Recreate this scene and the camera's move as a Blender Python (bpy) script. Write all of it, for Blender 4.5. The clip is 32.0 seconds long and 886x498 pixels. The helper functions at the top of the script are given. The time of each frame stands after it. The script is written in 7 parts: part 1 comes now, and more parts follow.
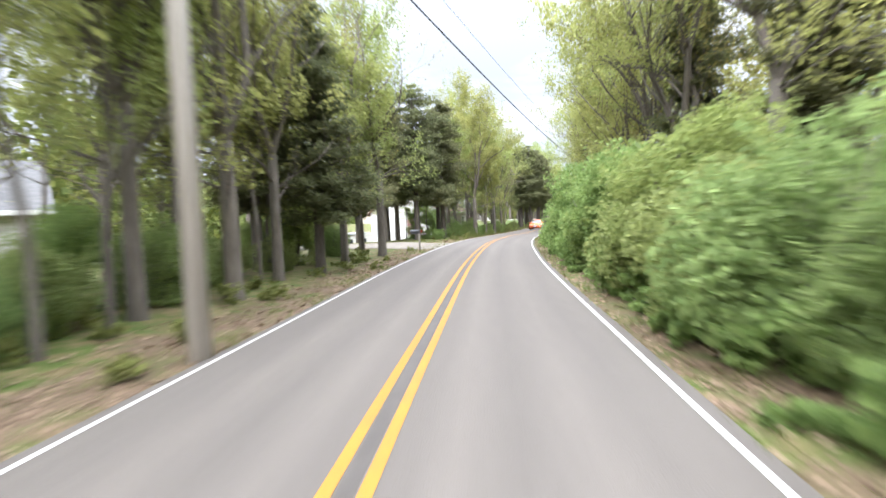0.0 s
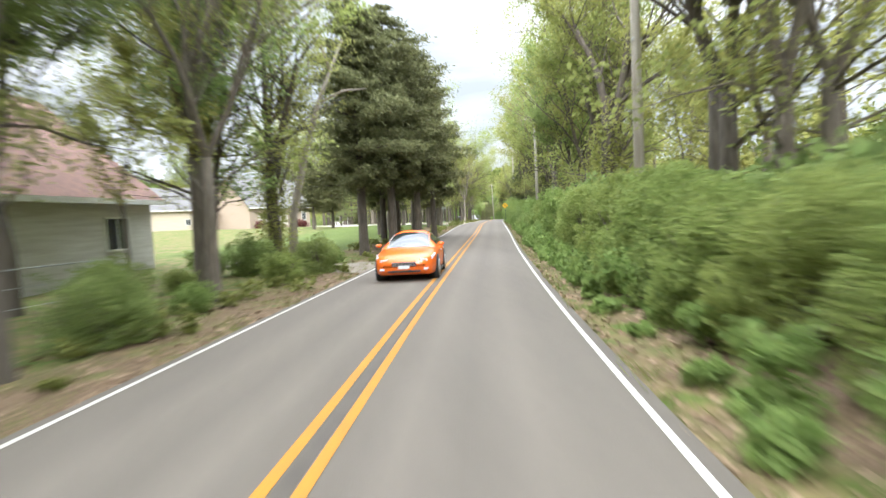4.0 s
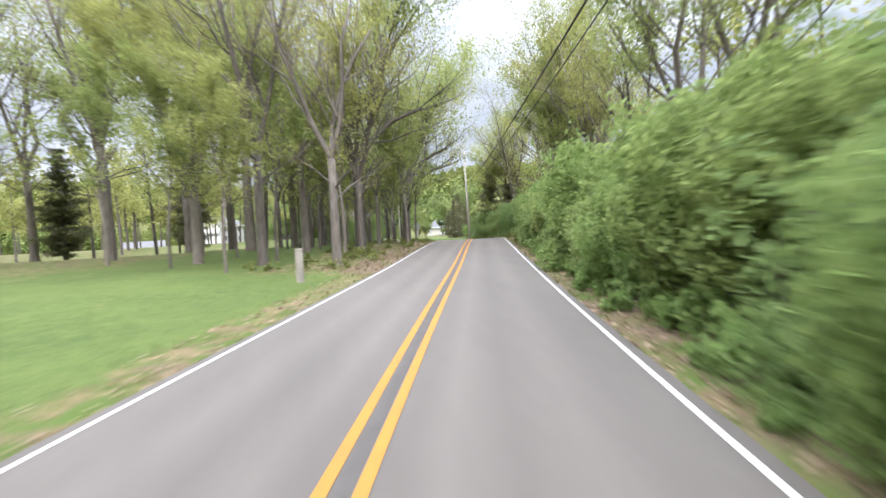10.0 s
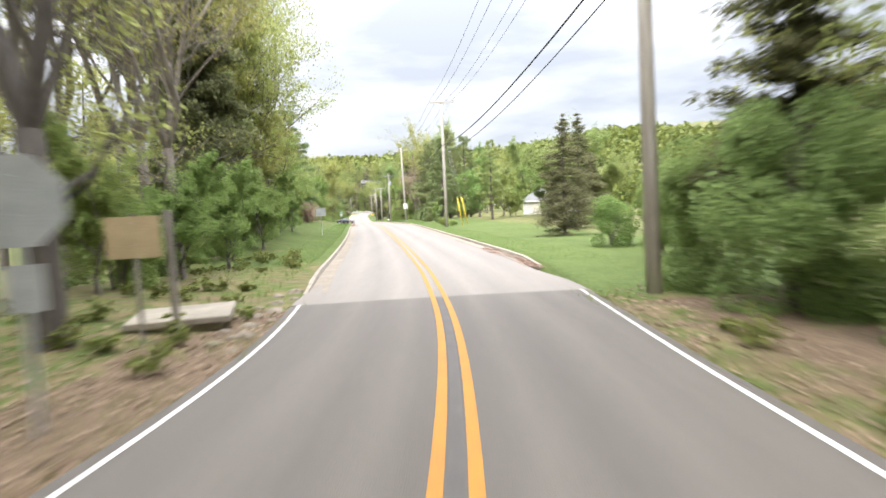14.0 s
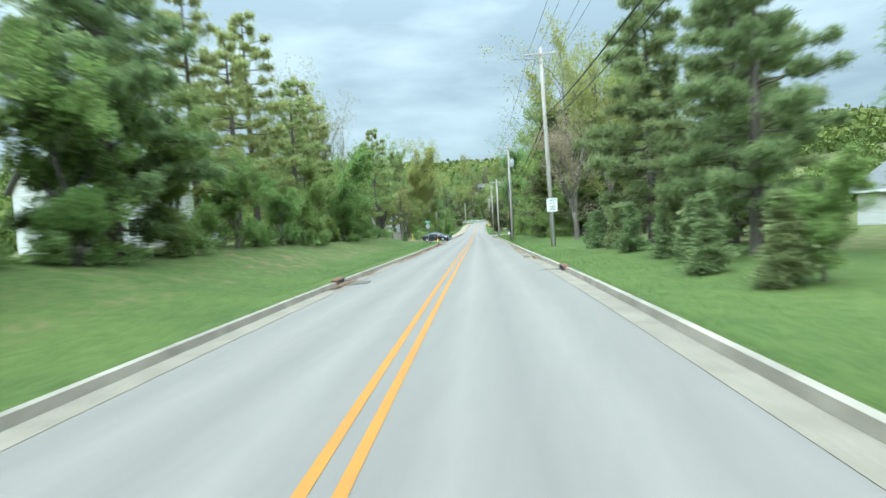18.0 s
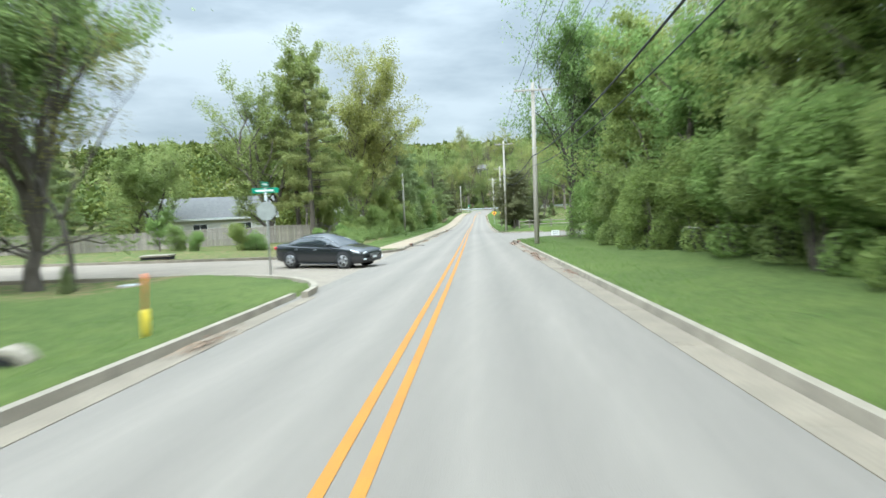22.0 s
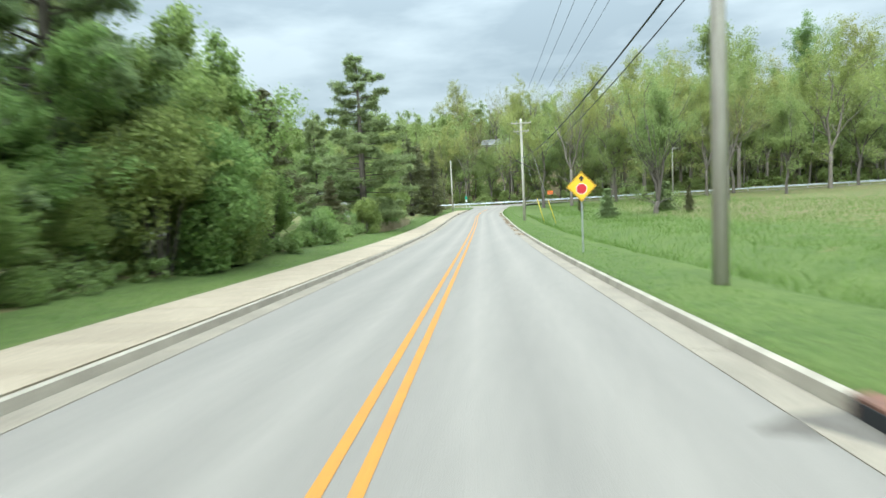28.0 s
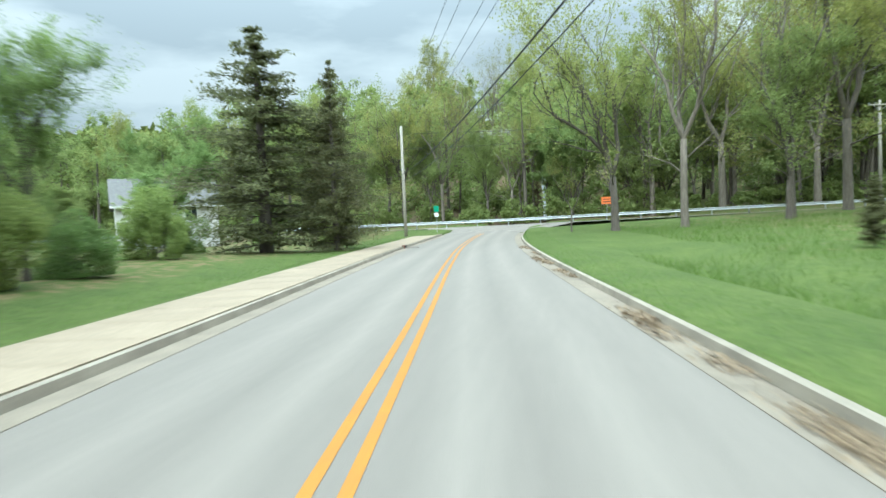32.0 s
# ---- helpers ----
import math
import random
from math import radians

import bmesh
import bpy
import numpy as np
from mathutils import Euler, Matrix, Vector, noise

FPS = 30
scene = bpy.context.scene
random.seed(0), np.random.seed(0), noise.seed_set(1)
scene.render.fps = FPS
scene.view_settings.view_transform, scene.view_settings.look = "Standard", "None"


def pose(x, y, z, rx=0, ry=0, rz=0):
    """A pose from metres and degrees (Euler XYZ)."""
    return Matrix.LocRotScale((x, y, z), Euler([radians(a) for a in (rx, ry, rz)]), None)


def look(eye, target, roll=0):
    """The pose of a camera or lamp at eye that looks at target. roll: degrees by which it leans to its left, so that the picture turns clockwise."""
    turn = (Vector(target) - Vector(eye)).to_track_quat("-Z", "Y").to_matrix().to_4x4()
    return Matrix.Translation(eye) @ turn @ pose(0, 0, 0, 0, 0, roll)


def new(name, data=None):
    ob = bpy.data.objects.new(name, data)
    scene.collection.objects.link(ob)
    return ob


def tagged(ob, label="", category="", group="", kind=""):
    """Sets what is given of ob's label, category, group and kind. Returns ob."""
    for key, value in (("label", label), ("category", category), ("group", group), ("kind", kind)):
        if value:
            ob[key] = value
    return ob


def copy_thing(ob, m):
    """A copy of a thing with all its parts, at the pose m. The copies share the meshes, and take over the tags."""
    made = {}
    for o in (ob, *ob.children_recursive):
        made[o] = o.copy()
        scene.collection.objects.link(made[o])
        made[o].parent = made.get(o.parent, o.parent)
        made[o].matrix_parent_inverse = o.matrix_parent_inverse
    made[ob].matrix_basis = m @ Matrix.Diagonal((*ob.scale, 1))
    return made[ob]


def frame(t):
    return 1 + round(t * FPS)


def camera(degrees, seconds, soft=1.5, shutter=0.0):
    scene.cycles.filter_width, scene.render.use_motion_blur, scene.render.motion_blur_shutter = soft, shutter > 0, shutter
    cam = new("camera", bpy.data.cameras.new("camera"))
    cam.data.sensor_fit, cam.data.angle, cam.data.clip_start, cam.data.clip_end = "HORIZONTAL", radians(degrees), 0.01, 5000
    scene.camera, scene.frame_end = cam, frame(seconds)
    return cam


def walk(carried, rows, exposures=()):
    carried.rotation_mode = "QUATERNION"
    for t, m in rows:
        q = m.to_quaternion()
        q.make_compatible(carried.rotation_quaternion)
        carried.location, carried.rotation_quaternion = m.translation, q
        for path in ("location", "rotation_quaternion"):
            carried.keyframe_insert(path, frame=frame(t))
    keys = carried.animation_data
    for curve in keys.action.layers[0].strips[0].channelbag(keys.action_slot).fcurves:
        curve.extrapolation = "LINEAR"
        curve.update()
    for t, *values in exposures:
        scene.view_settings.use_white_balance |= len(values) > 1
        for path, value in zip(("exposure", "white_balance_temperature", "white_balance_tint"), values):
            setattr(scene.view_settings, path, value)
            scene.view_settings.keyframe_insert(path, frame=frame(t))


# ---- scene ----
cam = camera(74.5, 32.0, shutter=0.5)
# seconds, place, tilt, lean, heading
DRIVE = [
    (0.0, 0.00, 0.00, 0.00, 86.91, 2.63, 2.52),
    (0.5, 0.22, 8.68, -0.05, 86.94, 2.57, 1.44),
    (1.0, 0.61, 17.33, -0.10, 87.04, 2.57, 0.28),
    (1.5, 1.18, 25.93, -0.12, 87.25, 2.59, -1.10),
    (2.0, 1.99, 34.51, -0.12, 87.33, 2.84, -2.78),
    (2.5, 3.08, 43.02, -0.15, 86.84, 3.00, -4.92),
    (3.0, 4.45, 51.38, -0.24, 86.49, 3.17, -6.89),
    (3.5, 6.06, 59.61, -0.36, 86.54, 3.07, -8.47),
    (4.0, 7.86, 67.79, -0.46, 86.71, 2.77, -9.63),
    (4.5, 9.79, 76.00, -0.53, 86.94, 2.75, -9.95),
    (5.0, 11.77, 84.24, -0.56, 87.17, 2.77, -10.23),
    (5.5, 13.80, 92.51, -0.56, 87.42, 2.78, -10.46),
    (6.0, 15.87, 100.81, -0.52, 87.67, 2.78, -10.64),
    (6.5, 17.97, 109.14, -0.45, 87.94, 2.78, -10.77),
    (7.0, 20.10, 117.49, -0.33, 88.18, 2.85, -10.85),
    (7.5, 22.24, 125.86, -0.20, 88.10, 2.99, -10.96),
    (8.0, 24.40, 134.19, -0.12, 87.66, 3.25, -11.19),
    (8.5, 26.59, 142.47, -0.09, 87.35, 3.05, -11.45),
    (9.0, 28.82, 150.77, -0.10, 87.19, 3.01, -11.72),
    (9.5, 31.09, 159.09, -0.13, 87.01, 3.06, -12.02),
    (10.0, 33.42, 167.43, -0.18, 86.90, 2.98, -12.34),
    (10.5, 35.77, 175.72, -0.24, 86.82, 2.81, -12.47),
    (11.0, 38.11, 183.94, -0.30, 86.94, 2.67, -12.42),
    (11.5, 40.42, 192.09, -0.34, 87.17, 2.68, -12.47),
    (12.0, 42.71, 200.19, -0.34, 87.41, 2.61, -12.25),
    (12.5, 44.91, 208.26, -0.36, 86.85, 2.84, -11.33),
    (13.0, 46.85, 216.35, -0.51, 85.68, 2.88, -8.82),
    (13.5, 48.34, 224.51, -0.81, 84.68, 2.80, -5.17),
    (14.0, 49.29, 232.78, -1.19, 84.65, 2.65, -1.29),
    (14.5, 49.70, 241.15, -1.54, 85.12, 2.71, 2.27),
    (15.0, 49.67, 249.55, -1.83, 85.51, 2.74, 4.79),
    (15.5, 49.32, 257.94, -2.07, 85.82, 2.76, 6.73),
    (16.0, 48.71, 266.31, -2.27, 86.04, 2.77, 8.34),
    (16.5, 47.90, 274.67, -2.44, 86.21, 2.76, 9.58),
    (17.0, 46.94, 283.02, -2.58, 86.38, 2.90, 10.22),
    (17.5, 45.91, 291.37, -2.72, 86.32, 3.09, 10.64),
    (18.0, 44.84, 299.73, -2.88, 86.12, 3.36, 10.75),
    (18.5, 43.74, 308.12, -3.09, 85.66, 3.22, 10.86),
    (19.0, 42.63, 316.54, -3.35, 85.48, 2.85, 10.85),
    (19.5, 41.53, 324.98, -3.64, 85.24, 2.64, 10.78),
    (20.0, 40.43, 333.44, -3.96, 85.01, 2.64, 10.74),
    (20.5, 39.32, 341.89, -4.28, 85.14, 2.68, 10.83),
    (21.0, 38.21, 350.35, -4.59, 85.29, 2.55, 10.84),
    (21.5, 37.10, 358.82, -4.89, 85.24, 2.56, 10.77),
    (22.0, 36.00, 367.32, -5.20, 85.11, 2.43, 10.67),
    (22.5, 34.91, 375.82, -5.53, 85.01, 2.64, 10.66),
    (23.0, 33.81, 384.33, -5.87, 85.05, 2.78, 10.73),
    (23.5, 32.69, 392.86, -6.20, 85.08, 2.77, 10.84),
    (24.0, 31.56, 401.41, -6.53, 85.10, 2.64, 10.91),
    (24.5, 30.42, 409.95, -6.87, 84.99, 2.78, 10.93),
    (25.0, 29.29, 418.45, -7.21, 85.06, 2.96, 10.89),
    (25.5, 28.17, 426.87, -7.52, 85.38, 2.81, 10.91),
    (26.0, 27.06, 435.24, -7.79, 85.46, 2.63, 11.01),
    (26.5, 25.93, 443.60, -8.07, 85.32, 2.78, 11.08),
    (27.0, 24.79, 451.97, -8.36, 85.29, 2.81, 11.10),
    (27.5, 23.65, 460.36, -8.66, 85.31, 2.84, 11.06),
    (28.0, 22.51, 468.78, -8.95, 85.38, 2.87, 10.96),
    (28.5, 21.40, 477.21, -9.22, 85.54, 2.94, 10.81),
    (29.0, 20.31, 485.68, -9.45, 85.89, 2.91, 10.61),
    (29.5, 19.24, 494.17, -9.64, 86.20, 2.90, 10.49),
    (30.0, 18.18, 502.67, -9.78, 86.46, 2.96, 10.42),
    (30.5, 17.15, 511.14, -9.89, 86.71, 2.83, 10.32),
    (31.0, 16.14, 519.54, -9.95, 86.98, 2.66, 10.18),
    (31.5, 15.16, 527.88, -9.98, 87.29, 2.47, 10.07),
    (32.0, 14.21, 536.18, -9.95, 87.59, 2.54, 9.99),
]
EXPOSURES = [(0.0, 1.42, 5800, 14), (4.0, 1.32, 6050, 9), (7.0, 1.1, 5950, 7), (8.0, 1.08, 6050, 12), (9.0, 1.05, 5950, 8), (10.0, 1.02, 5750, 15), (11.0, 1.12, 6000, 13), (12.0, 1.22, 6050, 11), (13.0, 1.26, 6050, 12), (14.0, 1.2, 6150, 14), (14.5, 0.7, 5450, 2), (17.0, 0.62, 5180, -6), (18.0, 0.64, 5200, -8), (19.0, 0.72, 5600, 0), (20.0, 0.74, 5650, 4), (22.0, 0.68, 5520, -1), (23.0, 0.66, 5360, -7), (24.0, 0.66, 5900, 4), (25.0, 0.66, 6000, 5), (26.0, 0.65, 5750, -2), (29.0, 0.63, 5520, -5), (30.0, 0.6, 5420, -7), (31.0, 0.6, 5600, -3), (32.0, 0.58, 5420, -7)]
walk(cam, [(t, pose(x, y, z, rx, ry, rz)) for t, x, y, z, rx, ry, rz in DRIVE], EXPOSURES)
# ---- sky and sun ----
world = bpy.data.worlds.new("sky")
scene.world = world
world.use_nodes = True
wn, wl = world.node_tree.nodes, world.node_tree.links
wn.clear()
sky = wn.new("ShaderNodeTexSky")
sky.sky_type, sky.sun_disc = "NISHITA", False
sky.sun_elevation, sky.sun_rotation = radians(37), radians(190)
w_sky = wn.new("ShaderNodeBackground")
w_sky.inputs[1].default_value = 0.10
wl.new(sky.outputs[0], w_sky.inputs[0])
w_co = wn.new("ShaderNodeTexCoord")
w_map = wn.new("ShaderNodeMapping")
w_map.inputs["Scale"].default_value = (1.6, 1.6, 6.0)
wl.new(w_co.outputs["Generated"], w_map.inputs[0])
w_noise = wn.new("ShaderNodeTexNoise")
w_noise.inputs["Scale"].default_value, w_noise.inputs["Detail"].default_value = 1.7, 7.0
w_noise.inputs["Roughness"].default_value = 0.52
wl.new(w_map.outputs[0], w_noise.inputs["Vector"])
w_ramp = wn.new("ShaderNodeValToRGB")
w_ramp.color_ramp.elements[0].position, w_ramp.color_ramp.elements[0].color = 0.40, (0.72, 0.75, 0.78, 1)
w_ramp.color_ramp.elements[1].position, w_ramp.color_ramp.elements[1].color = 0.60, (1.12, 1.12, 1.12, 1)
wl.new(w_noise.outputs[0], w_ramp.inputs[0])
# an overcast sky is several times brighter overhead than at the horizon
w_split = wn.new("ShaderNodeSeparateXYZ")
wl.new(w_co.outputs["Generated"], w_split.inputs[0])
w_high = wn.new("ShaderNodeMath")
w_high.operation, w_high.inputs[1].default_value, w_high.use_clamp = "POWER", 3.0, False
w_up = wn.new("ShaderNodeMath")
w_up.operation, w_up.inputs[1].default_value = "MAXIMUM", 0.0
wl.new(w_split.outputs[2], w_up.inputs[0]), wl.new(w_up.outputs[0], w_high.inputs[0])
w_gain = wn.new("ShaderNodeMath")
w_gain.operation, w_gain.inputs[1].default_value, w_gain.inputs[2].default_value = "MULTIPLY_ADD", 5.2, 0.45
wl.new(w_high.outputs[0], w_gain.inputs[0])
w_cloud = wn.new("ShaderNodeBackground")
wl.new(w_ramp.outputs[0], w_cloud.inputs[0])
wl.new(w_gain.outputs[0], w_cloud.inputs[1])
w_cover = wn.new("ShaderNodeMixShader")
w_cover.inputs[0].default_value = 0.93
wl.new(w_sky.outputs[0], w_cover.inputs[1])
wl.new(w_cloud.outputs[0], w_cover.inputs[2])
w_out = wn.new("ShaderNodeOutputWorld")
wl.new(w_cover.outputs[0], w_out.inputs[0])
sun = new("sun", bpy.data.lights.new("sun", "SUN"))
sun.data.energy, sun.data.angle, sun.data.color = 2.4, radians(40), (1.0, 0.96, 0.9)
sun.matrix_world = look((0, 0, 60), (14, 78, 0))

# ---- materials ----


def material(name, base, second=None, scale=6.0, rough=0.8, metal=0.0, bump=0.0, bump_scale=60.0, vary=0.0, mix=(0.35, 0.65), detail=6.0, spec=0.5, streak=None, grain=0.14):
    """Base colour mixed with a second one by noise; a fine second noise; relief; brightness varied from piece to piece."""
    m = bpy.data.materials.new(name)
    m.use_nodes = True
    n, l = m.node_tree.nodes, m.node_tree.links
    b = n["Principled BSDF"]
    b.inputs["Roughness"].default_value, b.inputs["Metallic"].default_value = rough, metal
    b.inputs["Specular IOR Level"].default_value = spec
    co = n.new("ShaderNodeTexCoord")
    vec = co.outputs["Object"]
    if streak:
        mp = n.new("ShaderNodeMapping")
        mp.inputs["Scale"].default_value = streak
        l.new(vec, mp.inputs[0])
        vec = mp.outputs[0]
    no = n.new("ShaderNodeTexNoise")
    no.inputs["Scale"].default_value, no.inputs["Detail"].default_value = scale, detail
    l.new(vec, no.inputs["Vector"])
    rp = n.new("ShaderNodeValToRGB")
    second = second or [c * 0.75 for c in base]
    rp.color_ramp.elements[0].position, rp.color_ramp.elements[0].color = mix[0], (*base, 1)
    rp.color_ramp.elements[1].position, rp.color_ramp.elements[1].color = mix[1], (*second, 1)
    l.new(no.outputs[0], rp.inputs[0])
    fine = n.new("ShaderNodeTexNoise")
    fine.inputs["Scale"].default_value, fine.inputs["Detail"].default_value = scale * 14, 3.0
    l.new(vec, fine.inputs["Vector"])
    hs = n.new("ShaderNodeHueSaturation")
    l.new(rp.outputs[0], hs.inputs["Color"])
    mr = n.new("ShaderNodeMapRange")
    mr.inputs[1].default_value, mr.inputs[2].default_value, mr.inputs[3].default_value, mr.inputs[4].default_value = 0.3, 0.7, 1 - grain, 1 + grain
    l.new(fine.outputs[0], mr.inputs[0])
    value = mr.outputs[0]
    if vary:
        inf = n.new("ShaderNodeObjectInfo")
        mv = n.new("ShaderNodeMapRange")
        mv.inputs[3].default_value, mv.inputs[4].default_value = 1 - vary, 1 + vary
        l.new(inf.outputs["Random"], mv.inputs[0])
        mu = n.new("ShaderNodeMath")
        mu.operation = "MULTIPLY"
        l.new(value, mu.inputs[0]), l.new(mv.outputs[0], mu.inputs[1])
        value = mu.outputs[0]
    l.new(value, hs.inputs["Value"])
    l.new(hs.outputs[0], b.inputs["Base Color"])
    if bump:
        bn = n.new("ShaderNodeTexNoise")
        bn.inputs["Scale"].default_value, bn.inputs["Detail"].default_value = bump_scale, 4.0
        l.new(vec, bn.inputs["Vector"])
        bp = n.new("ShaderNodeBump")
        bp.inputs["Strength"].default_value, bp.inputs["Distance"].default_value = bump, 0.02
        l.new(bn.outputs[0], bp.inputs["Height"])
        l.new(bp.outputs[0], b.inputs["Normal"])
    return m


def leaf_material(name, dark, light, hue=0.02, translucent=0.62):
    """Leaves: each one takes its own shade, each plant its own hue, and light comes through."""
    m = bpy.data.materials.new(name)
    m.use_nodes = True
    n, l = m.node_tree.nodes, m.node_tree.links
    b, out = n["Principled BSDF"], n["Material Output"]
    b.inputs["Roughness"].default_value = 0.62
    b.inputs["Specular IOR Level"].default_value = 0.14
    geo = n.new("ShaderNodeNewGeometry")
    rp = n.new("ShaderNodeValToRGB")
    rp.color_ramp.elements[0].color, rp.color_ramp.elements[1].color = (*dark, 1), (*light, 1)
    l.new(geo.outputs["Random Per Island"], rp.inputs[0])
    inf = n.new("ShaderNodeObjectInfo")
    hs = n.new("ShaderNodeHueSaturation")
    mh, mv = n.new("ShaderNodeMapRange"), n.new("ShaderNodeMapRange")
    mh.inputs[3].default_value, mh.inputs[4].default_value = 0.5 - hue, 0.5 + hue
    mv.inputs[3].default_value, mv.inputs[4].default_value = 0.84, 1.18
    l.new(inf.outputs["Random"], mh.inputs[0]), l.new(mh.outputs[0], hs.inputs["Hue"])
    co, no = n.new("ShaderNodeTexCoord"), n.new("ShaderNodeTexNoise")
    no.inputs["Scale"].default_value = 0.9
    l.new(co.outputs["Object"], no.inputs["Vector"])
    l.new(no.outputs[0], mv.inputs[0]), l.new(mv.outputs[0], hs.inputs["Value"])
    l.new(rp.outputs[0], hs.inputs["Color"])
    l.new(hs.outputs[0], b.inputs["Base Color"])
    tr, mx = n.new("ShaderNodeBsdfTranslucent"), n.new("ShaderNodeMixShader")
    l.new(hs.outputs[0], tr.inputs[0])
    mx.inputs[0].default_value = translucent
    l.new(b.outputs[0], mx.inputs[1]), l.new(tr.outputs[0], mx.inputs[2]), l.new(mx.outputs[0], out.inputs[0])
    return m


def glass_material(name, tint, rough=0.05):
    m = bpy.data.materials.new(name)
    m.use_nodes = True
    b = m.node_tree.nodes["Principled BSDF"]
    b.inputs["Base Color"].default_value = (*tint, 1)
    b.inputs["Roughness"].default_value, b.inputs["Specular IOR Level"].default_value = rough, 0.9
    return m


ASPHALT_PALE = material("pale_asphalt", (0.186, 0.163, 0.137), (0.171, 0.15, 0.127), 0.4, 0.9, bump=0.3, bump_scale=90, mix=(0.3, 0.7))


def asphalt(name, base, second, edge):
    """Asphalt with wheel tracks that follow the lanes, streaks along the way and mottled wear."""
    m = material(name, base, second, 0.5, 0.9, bump=0.3, bump_scale=90, mix=(0.25, 0.75), streak=(1.0, 0.16, 1.0), grain=0.03)
    n, l = m.node_tree.nodes, m.node_tree.links
    b = n["Principled BSDF"]
    col = b.inputs["Base Color"].links[0].from_socket
    at = n.new("ShaderNodeAttribute")
    at.attribute_name = "across"
    ab = n.new("ShaderNodeMath")
    ab.operation = "ABSOLUTE"
    l.new(at.outputs["Fac"], ab.inputs[0])
    rp = n.new("ShaderNodeValToRGB")
    e = rp.color_ramp.elements
    e[0].position, e[0].color = 0.0, (0.46, 0.46, 0.46, 1)
    e[1].position, e[1].color = 1.0, (0.44, 0.44, 0.44, 1)
    for p, v in ((0.14, 0.47), (0.24, 0.56), (0.42, 0.45), (0.62, 0.55), (0.78, 0.48), (0.93, 0.5)):
        q = e.new(p)
        q.color = (v, v, v, 1)
    sc = n.new("ShaderNodeMath")
    sc.operation, sc.inputs[1].default_value = "DIVIDE", edge
    l.new(ab.outputs[0], sc.inputs[0]), l.new(sc.outputs[0], rp.inputs[0])
    mp, no, co = n.new("ShaderNodeMapping"), n.new("ShaderNodeTexNoise"), n.new("ShaderNodeTexCoord")
    mp.inputs["Scale"].default_value = (1.3, 0.07, 1)
    no.inputs["Scale"].default_value, no.inputs["Detail"].default_value = 1.0, 5.0
    l.new(co.outputs["Object"], mp.inputs[0]), l.new(mp.outputs[0], no.inputs["Vector"])
    mr = n.new("ShaderNodeMapRange")
    mr.inputs[1].default_value, mr.inputs[2].default_value, mr.inputs[3].default_value, mr.inputs[4].default_value = 0.3, 0.7, 1.9, 2.1
    l.new(no.outputs[0], mr.inputs[0])
    mu = n.new("ShaderNodeMath")
    mu.operation = "MULTIPLY"
    l.new(rp.outputs[0], mu.inputs[0]), l.new(mr.outputs[0], mu.inputs[1])
    hs = n.new("ShaderNodeHueSaturation")
    l.new(col, hs.inputs["Color"]), l.new(mu.outputs[0], hs.inputs["Value"]), l.new(hs.outputs[0], b.inputs["Base Color"])
    return m


ROAD_OLD = asphalt("worn_lane_asphalt", (0.114, 0.098, 0.081), (0.101, 0.087, 0.073), 2.85)
ROAD_PALE = asphalt("pale_lane_asphalt", (0.188, 0.164, 0.138), (0.177, 0.155, 0.131), 3.6)
CRACK = material("crack_sealer", (0.055, 0.046, 0.038), (0.075, 0.064, 0.053), 4, 0.6)
CONCRETE = material("kerb_concrete", (0.30, 0.26, 0.20), (0.21, 0.18, 0.138), 1.6, 0.9, bump=0.3, bump_scale=70, vary=0.08)
GUTTER = material("gutter_concrete", (0.222, 0.184, 0.136), (0.178, 0.147, 0.109), 1.4, 0.9, bump=0.3, bump_scale=70, vary=0.06)
WALK = material("pavement_concrete", (0.29, 0.23, 0.16), (0.25, 0.196, 0.135), 0.9, 0.9, bump=0.2, bump_scale=60, vary=0.06)
DRIVE_WHITE = material("driveway_concrete", (0.42, 0.40, 0.375), (0.36, 0.34, 0.315), 0.6, 0.9, bump=0.2, vary=0.05)
STREET_CONCRETE = material("street_concrete", (0.225, 0.187, 0.143), (0.19, 0.157, 0.12), 0.7, 0.9, bump=0.2, vary=0.05)
MULCH = material("bark_mulch", (0.13, 0.085, 0.055), (0.06, 0.038, 0.026), 5.0, 0.95, bump=0.9, bump_scale=25)
DRAIN_SLAB = material("stained_drain_slab", (0.115, 0.098, 0.08), (0.08, 0.066, 0.052), 2.0, 0.9, bump=0.3)
GRAVEL = material("gravel", (0.215, 0.183, 0.145), (0.14, 0.118, 0.09), 3.0, 0.95, bump=0.8, bump_scale=30)
YELLOW = material("yellow_road_paint", (0.355, 0.152, 0.009), (0.28, 0.122, 0.016), 3, 0.7, mix=(0.4, 0.8))
WHITE_LINE = material("white_road_paint", (0.47, 0.45, 0.41), (0.30, 0.28, 0.25), 3, 0.7, mix=(0.4, 0.8))
BARK = material("grey_brown_bark", (0.165, 0.14, 0.112), (0.095, 0.08, 0.063), 3, 0.95, bump=0.9, bump_scale=18, vary=0.25, streak=(4, 4, 0.7))
BARK_DARK = material("dark_bark", (0.125, 0.105, 0.085), (0.075, 0.062, 0.05), 3, 0.95, bump=0.9, bump_scale=18, vary=0.2, streak=(4, 4, 0.7))
POLE_WOOD = material("weathered_pole_wood", (0.44, 0.405, 0.35), (0.32, 0.285, 0.24), 2.0, 0.9, bump=0.5, bump_scale=25, vary=0.12, streak=(7, 7, 0.35))
GALV = material("galvanised_steel", (0.45, 0.46, 0.46), (0.36, 0.37, 0.37), 5, 0.45, metal=0.7)
